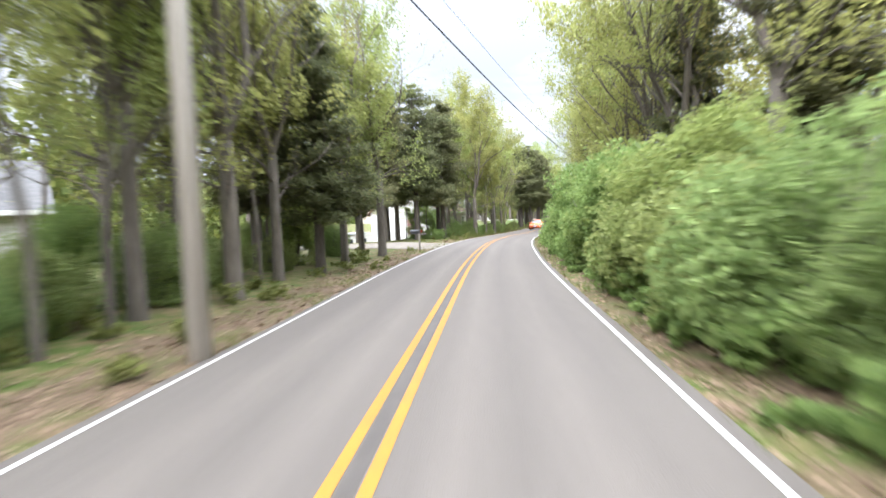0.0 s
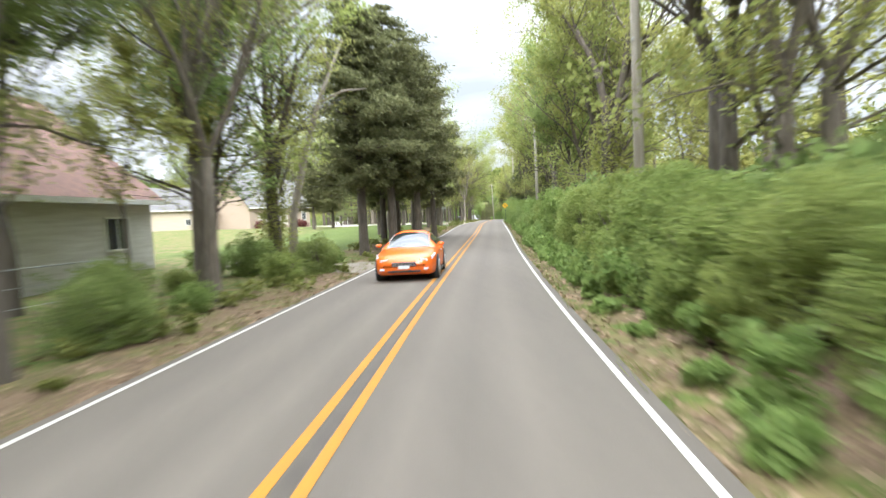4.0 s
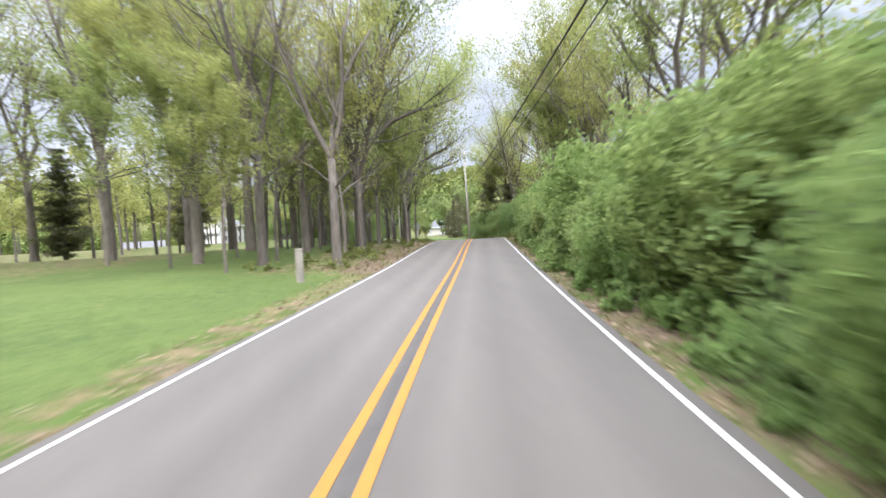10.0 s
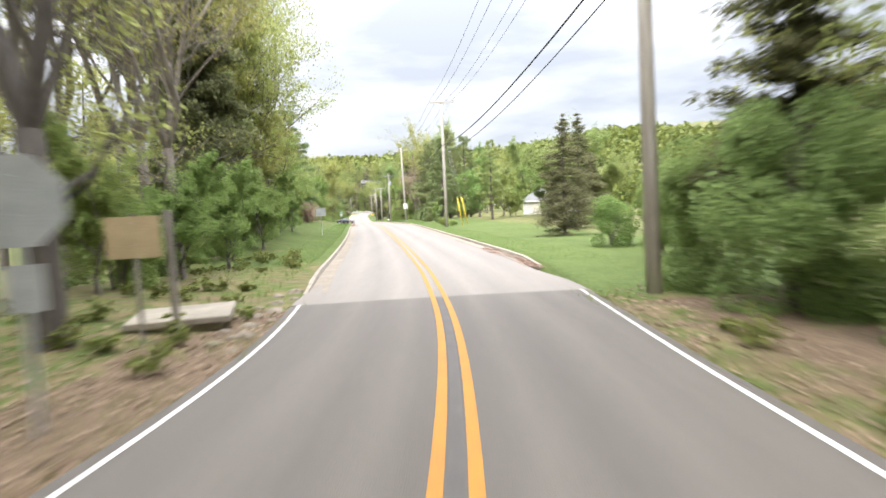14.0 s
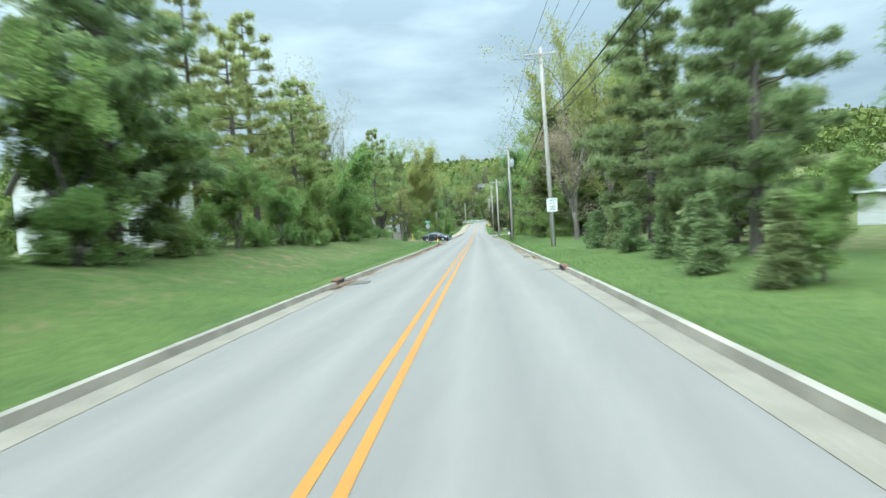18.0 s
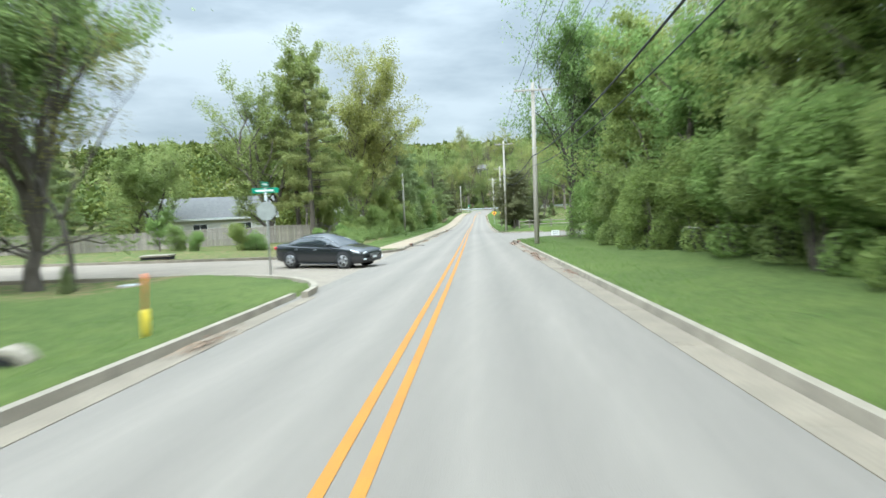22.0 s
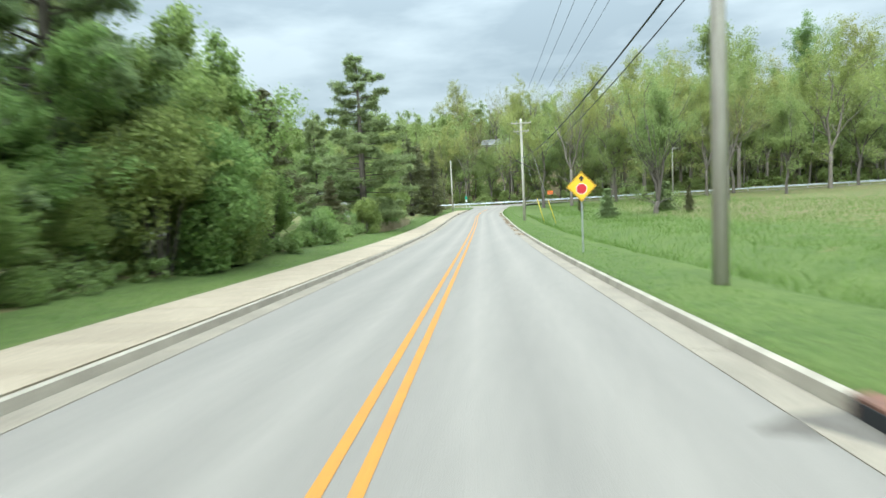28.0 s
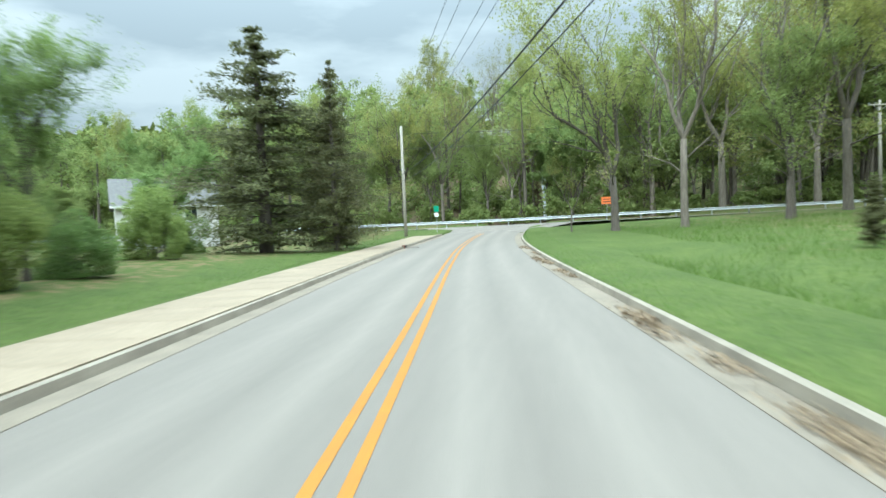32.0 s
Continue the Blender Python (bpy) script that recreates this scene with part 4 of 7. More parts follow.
def mixed_wood(name, spots, seed, label, leaf, height=(9, 15), n_leaf=900, size=0.3):
    """Woodland too deep to count: stems, limbs and leaf clumps of many trees in one mesh."""
    rng = np.random.default_rng(seed)
    vs, fs, mats, o = [], [], [], 0
    for x, y in spots:
        h = rng.uniform(*height)
        g = float(ground_z(np.float64(x), np.float64(y)))
        w = Wood()
        top = Vector((rng.normal(0, 0.5), rng.normal(0, 0.5), h))
        w.tube([(0, 0, -0.4), tuple(top * 0.5), tuple(top)], [0.013 * h + 0.05, 0.009 * h + 0.03, 0.02], 5)
        cs = []
        for k in range(13):
            u = rng.uniform(0.28, 1.0)
            a = rng.uniform(0, 6.28)
            ln = h * 0.27 * (1.15 - 0.75 * u) * rng.uniform(0.6, 1.3)
            p0 = top * u
            p1 = p0 + Vector((math.cos(a) * ln, math.sin(a) * ln, ln * rng.uniform(0.3, 0.9)))
            w.tube([tuple(p0), tuple(p1)], [0.05, 0.012], 3)
            m = n_leaf // 13
            t = rng.uniform(0.25, 1.1, m)
            cs.append(np.array(p0) + t[:, None] * (np.array(p1) - np.array(p0)) + rng.normal(0, 0.16 * ln + 0.12, (m, 3)))
        lv, lf = leaves(np.concatenate(cs), size, rng, 0.2)
        wv = np.array(w.v) + np.array([x, y, g])
        wf = np.array([q for q in w.f if len(q) == 4])
        lv = lv + np.array([x, y, g])
        vs += [wv, lv]
        fs += [wf + o, lf + o + len(wv)]
        mats += [np.zeros(len(wf), int), np.ones(len(lf), int)]
        o += len(wv) + len(lv)
    me = crown_mesh(name, np.concatenate(vs), np.concatenate(fs), BARK)
    me.materials.append(leaf)
    me.polygons.foreach_set("material_index", np.concatenate(mats).astype(np.int32))
    return tagged(new(name, me), label, "woodland", kind="stuff")


def thicket(name, spots, seed, label, leaf, n_leaf=1500, size=0.14):
    """A mass of shrubs that runs together: ragged lumps of leaves; each spot is x, y, height, width."""
    rng = np.random.default_rng(seed)
    out = []
    for x, y, h, w in spots:
        g = float(ground_z(np.float64(x), np.float64(y)))
        for k in range(12):
            a, u = rng.uniform(0, 6.28), rng.uniform(0.05, 0.95)
            r = w * 0.5 * rng.uniform(0.1, 0.8)
            q = rng.normal(size=(n_leaf // 12, 3))
            q /= np.linalg.norm(q, axis=1)[:, None]
            q *= rng.uniform(0.4, 1.15, len(q))[:, None] * min(w, h) * rng.uniform(0.2, 0.34)
            p = q + np.array([math.cos(a) * r, math.sin(a) * r, h * u])
            p[:, 2] = np.maximum(p[:, 2], 0.02 + 0.1 * rng.random(len(p)))
            out.append(p + np.array([x, y, g]))
    v, f = leaves(np.concatenate(out), size, rng, 0.1, 1.7)
    return tagged(new(name, crown_mesh(name, v, f, leaf)), label, "undergrowth", kind="stuff")
# ---- planting: the wooded first half ----
rp = random.Random(7)
# thicket along the right-hand verge
low, deep, woods = [], [], []


def thick(y):
    """How tall the thicket stands along the road."""
    return float(np.interp(y, [0, 25, 40, 150, 162, 206], [1.12, 1.05, 0.8, 0.8, 1.15, 1.2]))


y = -12.0
while y < 206:
    lat = 5.0 + rp.uniform(-0.25, 0.35) + (1.3 if min(abs(y - q) for q in (85.6, 127.2, 163.6)) < 2.4 else 0)
    by_road(rp.choice(["shrub1", "shrub2", "shrub1"]), y, lat, scale=rp.uniform(0.74, 1.0) * thick(y))
    low.append((*map(float, on_road(y + 0.7, 4.05 + rp.uniform(-0.3, 0.3))), rp.uniform(0.4, 1.1), rp.uniform(0.9, 1.5)))
    low.append((*map(float, on_road(y + 1.5, 3.6 + rp.uniform(-0.15, 0.3))), rp.uniform(0.15, 0.45), rp.uniform(0.4, 0.9)))
    y += rp.uniform(1.7, 2.3)
y = -10.0
while y < 206:
    deep.append((*map(float, on_road(y, 7.0 + rp.uniform(-0.4, 0.6))), rp.uniform(2.6, 3.6) * thick(y), rp.uniform(2.8, 3.5)))
    y += rp.uniform(2.4, 3.2)
# the tall hedge on the outside of the bend
for i in range(19):
    y = 196 + i * 2.75
    by_road("privet", y, 5.6 + 0.25 * math.sin(i * 2.1) + (0.9 if i > 12 else 0), scale=rp.uniform(0.74, 0.92))
# trees behind the thicket
y = -14.0
while y < 246:
    kind = rp.choice(["oak1", "oak2", "bare1", "bare1", "bare2", "thin", "oak1", "oak3"])
    by_road(kind, y, rp.uniform(8.0, 12.0), scale=rp.uniform(0.8, 1.12))
    if rp.random() < 0.7:
        woods.append(tuple(map(float, on_road(y + 2, rp.uniform(14, 26)))))
        woods.append(tuple(map(float, on_road(y + 3, rp.uniform(14, 26)))))
    y += rp.uniform(5.5, 8.0)
for y, lat, s in ((16, 9.6, 0.95), (26, 9.8, 1.1), (133, 8.2, 1.0)):
    by_road("cedar1", y, lat, scale=s)
by_road("bare2", 58, 7.0, scale=1.4)
# the tall trees that stand singly behind the thicket
for x, y, kind, s in ((7.9, 15.2, "oak2", 0.95), (8.5, 23.6, "oak1", 1.0), (9.6, 30.5, "oak1", 1.0), (11.0, 37.5, "oak1", 0.95), (12.0, 50.0, "yellow_maple", 0.8), (13.6, 56.5, "cedar1", 0.95), (11.6, 44.0, "oak1", 1.0), (14.2, 70.2, "ivy", 1.1), (15.7, 69.0, "bare1", 1.2),
                      (14.0, 63.2, "ivy", 1.0), (18.4, 82.4, "oak1", 1.2), (17.6, 79.4, "oak1", 1.05), (20.0, 85.2, "oak2", 1.1), (21.0, 95.2, "ivy", 1.15), (23.2, 100.5, "oak1", 1.1), (24.6, 106.0, "oak1", 1.0), (26.0, 112.0, "oak3", 1.1),
                      (27.9, 121.1, "oak2", 1.05), (29.0, 124.4, "bare1", 1.2), (30.6, 130.5, "oak1", 1.05), (33.0, 138.0, "oak2", 1.05), (35.0, 146.4, "oak2", 1.0), (37.4, 151.2, "oak2", 1.05), (35.3, 153.3, "bare1", 1.05), (39.2, 158.2, "oak2", 1.1),
                      (41.0, 163.5, "oak1", 1.1), (52.4, 211.4, "oak2", 1.1), (53.2, 206.0, "bare1", 1.15), (54.8, 216.4, "clump", 1.1), (57.3, 224.6, "bare1", 1.15), (57.6, 236.5, "bare1", 1.25), (57.9, 228.8, "oak2", 1.2), (58.5, 243.0, "oak1", 0.95)):
    plant(kind, x, y, scale=s)
for y, lat, s, wd in ((161.5, 5.6, 0.78, 1.25), (166.0, 6.4, 0.95, 1.2), (244.6, 7.6, 0.85, 1.0), (238.5, 8.6, 0.95, 1.0)):
    by_road("cedar1", y, lat, scale=s, wide=wd)
# left: wood before the first drive
for x, y, kind, s in ((-6.7, 11.3, "bare1", 0.95), (-6.0, 14.4, "oak1", 0.95), (-7.5, 14.5, "bare2", 1.1), (-6.2, 18.5, "bare1", 0.9), (-5.6, 21.5, "cedar1", 0.95), (-8.5, 23, "cedar1", 1.1),
                      (-5.9, 27.2, "bare1", 0.95), (-4.7, 31.1, "oak2", 0.85), (-6.0, 32.3, "bare2", 1.1), (-9.5, 31, "cedar1", 1.15), (-11, 27, "bare1", 1.1), (-10, 17, "bare1", 0.9), (-12, 10, "bare1", 1.0),
                      (-9, 4, "bare1", 1.0), (-7, -3, "oak1", 1.0), (-13, 2, "bare1", 1.0), (-15, 20, "thin", 1.2), (-16, 13, "thin", 1.2), (-19, 30, "bare2", 1.0)):
    plant(kind, x, y, scale=s)
for i in range(16):
    by_road("thin", 2 + i * 2.0, -rp.uniform(5.2, 9.5), scale=rp.uniform(0.6, 1.1))
for i in range(14):
    by_road(rp.choice(["shrub3", "shrub2"]), -4 + i * 2.6, -rp.uniform(5.4, 10), scale=rp.uniform(0.5, 0.9))
for i in range(15):
    by_road(rp.choice(["shrub2", "shrub1", "shrub2"]), 8 + i * 1.7, -rp.uniform(5.6, 11), scale=rp.uniform(0.45, 0.8))
for y, lat, kind, s in ((20, -13, "bare1", 1.0), (26, -14, "thin", 1.3), (31, -12.5, "bare2", 1.2), (15, -13, "bare1", 0.9)):
    by_road(kind, y, lat, scale=s)
# between the drive and the white house
for x, y, kind, s in ((-4.7, 52.7, "cedar3", 1.0), (-2.5, 56.7, "cedar3", 0.95), (-6.8, 55.1, "cedar3", 0.9), (-3.2, 61.3, "cedar3", 0.9), (0.7, 64.6, "oak2", 0.85),
                      (-2.5, 60.5, "thin", 1.2), (3.3, 76.1, "oak1", 0.85), (0.7, 79.4, "oak3", 0.8), (2.1, 70.5, "thin", 1.1), (4.6, 83, "bare1", 0.8), (5.1, 91.9, "ivy", 0.8),
                      (3.5, 88, "oak3", 0.8), (-22, 62, "maple", 1.0), (-27, 75, "oak2", 1.0), (-21, 86, "oak1", 1.0), (-14, 100, "oak2", 1.0), (-18, 47, "bare1", 1.0), (-30, 44, "maple", 1.1)):
    plant(kind, x, y, scale=s)
for x, y, s in ((8.8, 98.2, 0.95), (10.6, 101.5, 1.0), (9.0, 104, 1.0), (12.6, 105.6, 0.95), (13.0, 110, 1.0), (10.6, 109, 0.9), (15.0, 114.5, 0.9), (12.0, 114, 1.0)):
    plant("cedar3", x, y, scale=s)
for y, lat, kind, s in ((47, -9.5, "cedar3", 0.9), (54.5, -11.8, "cedar3", 1.0), (50, -13, "cedar1", 1.2), (66, -8.6, "oak2", 1.0),
                        (69, -8.5, "oak3", 1.0), (73, -8.0, "oak1", 1.05), (80, -9.2, "oak3", 0.95), (85, -7.4, "oak1", 1.0), (89, -9.4, "oak2", 1.0)):
    by_road(kind, y, lat, scale=s)
for i in range(26):
    by_road(rp.choice(["shrub3", "shrub3", "shrub2"]), 53 + i * 1.7, -rp.uniform(4.4, 8.5), scale=rp.uniform(0.4, 0.75))
for x, y, kind, s in ((-6.5, 60.0, "thin", 0.8), (-4.6, 63.5, "thin", 0.75), (-5.4, 58.8, "shrub2", 0.6), (-1.6, 71.5, "thin", 0.8), (1.9, 85.2, "thin", 0.8), (3.3, 87.6, "thin", 0.7), (2.6, 82.0, "shrub2", 0.5),
                      (-6.0, 63.0, "maple2", 0.4), (-4.6, 66.0, "maple2", 0.42), (-3.4, 69.0, "shrub1", 0.9), (-3.2, 64.5, "shrub3", 0.8), (-0.4, 74.6, "shrub2", 0.5), (4.4, 90.2, "shrub2", 0.6), (-11.0, 56.5, "thin", 1.0), (-9.5, 62.5, "thin", 1.0)):
    plant(kind, x, y, scale=s)
# the lawn of the brick house
for x, y, kind, s in ((12.8, 127.6, "cedar1", 1.1), (11.1, 122.4, "cedar1", 1.15), (12.9, 135.2, "oak1", 0.9), (15.5, 133, "oak2", 0.8), (17.4, 147, "oak3", 1.0), (19.6, 148.2, "oak1", 0.9),
                      (18.3, 140.2, "cedar1", 1.25), (13.1, 157.5, "oak3", 0.95), (21.6, 153.2, "clump", 1.25), (20.1, 141.5, "oak2", 0.7), (22.9, 162.9, "oak3", 0.8), (17.2, 160.5, "oak2", 0.95),
                      (7.3, 186.4, "pine1", 0.8), (14.3, 202.4, "oak2", 1.4), (8, 207, "oak1", 1.5), (3, 214, "bare1", 1.7), (20.5, 208.3, "bare1", 1.6), (-6, 205, "oak3", 1.6), (-1, 198, "oak2", 1.35),
                      (-14, 212, "bare2", 1.3), (12, 224, "cedar2", 1.1), (22, 226, "cedar2", 0.9), (-2, 226, "oak2", 1.1), (-24, 205, "oak1", 1.1), (-34, 196, "maple", 1.2)):
    plant(kind, x, y, scale=s)
for i in range(26):
    woods.append((rp.uniform(-45, 30), rp.uniform(228, 262)))
for i in range(44):
    woods.append((rp.uniform(-45, 24 - 0.1 * i), rp.uniform(262, 318)))
# the wood on the inside of the bend
for x, y, kind, s in ((30.9, 196, "bare1", 1.2), (32.8, 203.3, "bare1", 1.15), (34.3, 194.5, "bare1", 1.1), (27.4, 199.4, "oak2", 0.9), (35.0, 201.4, "thin", 1.4), (36.6, 210.7, "clump", 1.45),
                      (36.2, 206.8, "bare1", 1.25), (36.1, 203.6, "bare1", 1.0), (33, 212, "bare1", 1.0), (40.6, 213.9, "thin", 1.3), (38.5, 216, "bare1", 0.9), (43.0, 231.0, "clump", 1.15), (43.2, 242.0, "clump", 0.95), (10, 223, "bare1", 1.7), (16, 223, "oak2", 1.4), (22.5, 222, "oak1", 1.4), (4, 218, "oak2", 1.5), (11.5, 213, "bare1", 1.6), (25, 230, "oak2", 1.4), (28.5, 214, "oak2", 1.45), (31.5, 221, "bare1", 1.6), (42.4, 225.6, "clump", 1.3),
                      (43.8, 228.8, "thin", 1.4), (41.2, 232, "bare1", 0.95), (43.0, 234.0, "thin", 1.3), (39.7, 237.3, "bare1", 1.0), (38, 224, "bare1", 1.0),
                      (34, 219, "oak3", 1.0), (30, 226, "bare1", 1.0), (36, 234, "bare1", 1.0), (33, 241, "bare2", 1.3), (26, 208, "bare1", 1.0), (22, 203, "thin", 1.3)):
    plant(kind, x, y, scale=s)
for i in range(18):
    by_road("thin", 190 + i * 3.0, -rp.uniform(6, 15), scale=rp.uniform(0.7, 1.2))

# ---- planting: the street ----
# left bank from the bend to the side street: a tall stand, then bushes, then white pines
for y, lat, kind, s in ((247, -9, "bare1", 0.9), (251, -11.5, "oak2", 0.95), (254, -8.5, "bare1", 1.0), (256, -13, "bare1", 1.15), (258.5, -11, "bare1", 1.2), (262, -11.2, "bare1", 1.25), (264, -14, "oak2", 1.1), (267, -11, "cedar1", 1.5), (270, -12.5, "pine1", 0.95),
                        (272, -10.4, "oak2", 0.95), (275, -8.4, "thin", 0.85), (277, -11.5, "yellow_maple", 1.1), (282, -10.4, "oak1", 1.1), (286, -13, "yellow_maple", 1.05), (291, -11.2, "maple2", 0.9), (296, -13.5, "maple2", 0.9), (280, -15, "oak2", 1.2),
                        (289, -15.5, "maple2", 0.85), (294, -11.4, "maple2", 0.85), (298.5, -12.2, "maple2", 0.9), (303, -12.5, "maple2", 0.92), (308, -11.2, "maple2", 0.8), (312.5, -12.4, "maple2", 0.78), (301, -16, "maple2", 1.0), (306.5, -16.5, "maple2", 0.95)):
    by_road(kind, y, lat, scale=s)
for y, lat, kind, s in ((316, -15.5, "pine3", 0.88), (319.5, -11.8, "pine1", 0.92), (323, -14.5, "pine3", 1.0), (329, -13.4, "pine3", 0.8), (335.5, -14.0, "pine3", 0.8), (340, -14.5, "pine3", 0.95), (346.5, -13.6, "pine3", 0.78), (351, -14.2, "pine3", 0.85),
                        (316.5, -11.2, "maple2", 0.75), (321.5, -10.8, "maple2", 0.66), (327, -10.6, "maple2", 0.5), (340, -17.0, "maple2", 0.6), (349, -17, "maple2", 0.85), (332.5, -10.2, "maple2", 0.42), (337.0, -10.4, "maple2", 0.4), (342.5, -11.2, "maple2", 0.6), (349, -10.8, "maple2", 0.72), (354, -11.5, "maple2", 0.85), (358.5, -12.4, "maple2", 0.9), (363, -14.6, "bare1", 1.0), (366.5, -10.6, "pine3", 0.74),
                        (343, -20, "bare1", 1.0), (357, -19, "bare1", 1.1), (362, -18, "oak1", 0.9), (371.5, -14.5, "maple2", 0.7), (374, -19, "pine1", 0.85)):
    by_road(kind, y, lat, scale=s)
for i in range(24):
    y = 250 + i * 5.0 + rp.uniform(-1, 1)
    by_road(rp.choice(["shrub1", "privet", "shrub2"]), y, -(9.6 if y < 282 else 10.6) + rp.uniform(-0.7, 0.5), scale=rp.uniform(0.55, 0.9) if y < 316 else rp.uniform(0.35, 0.6))
for i in range(9):
    by_road("maple2", 249 + i * 4.2, -8.2 + rp.uniform(-0.8, 0.6), scale=rp.uniform(0.32, 0.5))
by_road("pale_bush", 308.6, -9.2, scale=1.0)
for x, y, kind, s in ((25.7, 374.0, "bare2", 0.62), (19.4, 383.2, "vase", 1.0), (21.2, 382.9, "bare2", 0.75), (16.2, 384.2, "vase", 0.9), (13.6, 384.6, "maple", 0.95), (26.4, 370.2, "young_spruce", 0.62), (17, 378.0, "maple", 0.75), (9.4, 380.2, "pine2", 1.0)):
    plant(kind, x, y, scale=s)
# right lawn: planted spruces and large pines
for x, y, s in ((51.0, 302.5, 0.7), (50.2, 305.4, 0.75), (49.2, 312.2, 1.0), (48.6, 315.4, 1.05), (48.9, 318.4, 1.0), (48.6, 321.2, 1.0), (47.9, 324.7, 1.05), (47.6, 327.6, 1.0), (47.0, 330.6, 1.0), (46.9, 333.4, 1.0)):
    plant("young_spruce", x, y, scale=s)
for x, y, kind, s in ((50.7, 294.9, "shrub3", 0.6), (51.6, 292.6, "shrub3", 0.4), (50.0, 312.3, "maple2", 0.25), (53.3, 308.3, "maple2", 0.22), (57.0, 305.6, "pine3", 0.58), (51.2, 320.0, "pine1", 0.72), (52.5, 327.1, "pine1", 0.84),
                      (55.6, 337.1, "pine1", 0.85), (56.4, 317.5, "maple2", 0.9), (49.8, 331.5, "pine2", 1.0), (46.6, 349.5, "blossom", 1.15), (57, 344, "cedar2", 1.1), (50, 355, "oak1", 0.95),
                      (57.4, 268.0, "spruce", 0.56), (60.5, 276.5, "spruce", 0.66), (63.5, 284, "cedar2", 0.7), (66, 290, "maple", 0.62), (62.5, 295, "cedar2", 0.6), (66, 303, "maple", 0.8),
                      (56.6, 251.0, "maple2", 0.3), (58.2, 254.0, "maple2", 0.34), (60.0, 257.5, "shrub1", 0.95), (62.5, 262, "shrub1", 1.0), (57.2, 258.0, "shrub1", 0.6), (63.0, 268, "spruce", 0.4), (60.5, 322, "maple2", 0.9), (64, 309, "maple2", 0.8), (68, 315, "maple", 1.0), (75, 330, "oak3", 1.0)):
    plant(kind, x, y, scale=s)
# right wood up to the entrance
y = 356.0
while y < 408:
    by_road(rp.choice(["maple2", "maple2", "oak1", "oak3", "maple2"]), y, 11.5 + rp.uniform(-1, 1.5), scale=rp.uniform(0.9, 1.25))
    by_road(rp.choice(["shrub1", "privet", "shrub1"]), y + 1.0, 9.2 + rp.uniform(-0.6, 0.8), scale=rp.uniform(0.9, 1.25))
    by_road(rp.choice(["oak2", "oak3", "cedar2"]), y + 1, 17 + rp.uniform(-1, 3), scale=rp.uniform(0.9, 1.2))
    y += rp.uniform(2.6, 3.4)
for x, y, kind, s in ((45.0, 362.4, "cedar2", 1.5), (46.5, 366.5, "cedar2", 1.6), (37.4, 414.3, "oak3", 1.2), (39.8, 416.5, "big_maple", 0.85), (42.2, 453.5, "big_maple", 1.05), (53.5, 456.5, "big_maple", 0.95),
                      (57, 462, "oak3", 1.2), (62, 455, "maple", 1.1), (70, 470, "oak1", 1.0), (58, 420, "maple", 1.1)):
    plant(kind, x, y, scale=s)
# left side beyond the side street: pines behind the fence, yellow maples, a gap, pines down to the grass
for x, y, kind, s in ((7.6, 422.5, "big_maple", 1.0), (-3.5, 419.5, "maple", 0.95), (-9.0, 424, "maple", 1.05), (-14, 418, "pine2", 0.9), (10.0, 424.0, "pine3", 1.0), (12.5, 421.8, "pine3", 1.0), (10.9, 427.2, "pine3", 1.1), (13.6, 434.6, "thin", 0.9), (11.9, 440.5, "yellow_maple", 1.25), (14.0, 428.6, "thin", 0.9),
                      (14.4, 439.6, "maple2", 0.8), (9.0, 446.0, "yellow_maple", 1.0), (8.2, 453.4, "bare1", 0.9), (10.4, 456.6, "bare2", 1.0), (10.2, 446.6, "pine2", 0.9), (4.6, 459, "bare1", 0.9), (9.9, 464.6, "pine1", 1.0), (8.6, 470.5, "pine2", 1.15), (7.4, 477.0, "pine2", 1.2), (9.2, 473.8, "pine2", 0.75)):
    plant(kind, x, y, scale=s)
for x, y, kind, s in ((8.0, 482.0, "maple2", 0.7), (6.3, 485.5, "pine1", 1.0), (7.4, 487.6, "maple2", 1.0), (6.6, 492.4, "maple2", 0.95), (9.3, 486.2, "shrub1", 1.55), (8.9, 489.0, "shrub1", 1.7), (8.3, 491.6, "shrub1", 1.5), (7.8, 494.2, "shrub1", 1.15), (6.4, 496.4, "maple2", 0.98), (7.6, 497.0, "shrub1", 1.1), (0.8, 492.5, "pine2", 1.0), (2.4, 478, "oak3", 1.2), (0.5, 488, "oak3", 1.1), (3.0, 468.5, "oak2", 1.0), (-1.0, 497, "maple", 1.0), (2.0, 444, "oak3", 1.0), (13.0, 458.0, "shrub1", 0.9), (12.2, 461.4, "maple2", 0.42), (12.8, 455.0, "maple2", 0.45), (11.9, 458.4, "maple2", 0.5), (11.2, 464.2, "shrub1", 1.1), (11.0, 467.0, "maple2", 0.42)):
    plant(kind, x, y, scale=s)
for i in range(21):
    y = 411 + i * 4.1 + rp.uniform(-1, 1)
    by_road(rp.choice(["shrub1", "shrub2", "shrub1"]), y, -10.4 + rp.uniform(-0.9, 0.5), scale=rp.uniform(0.4, 0.6) if y < 428 else rp.uniform(0.6, 0.95))
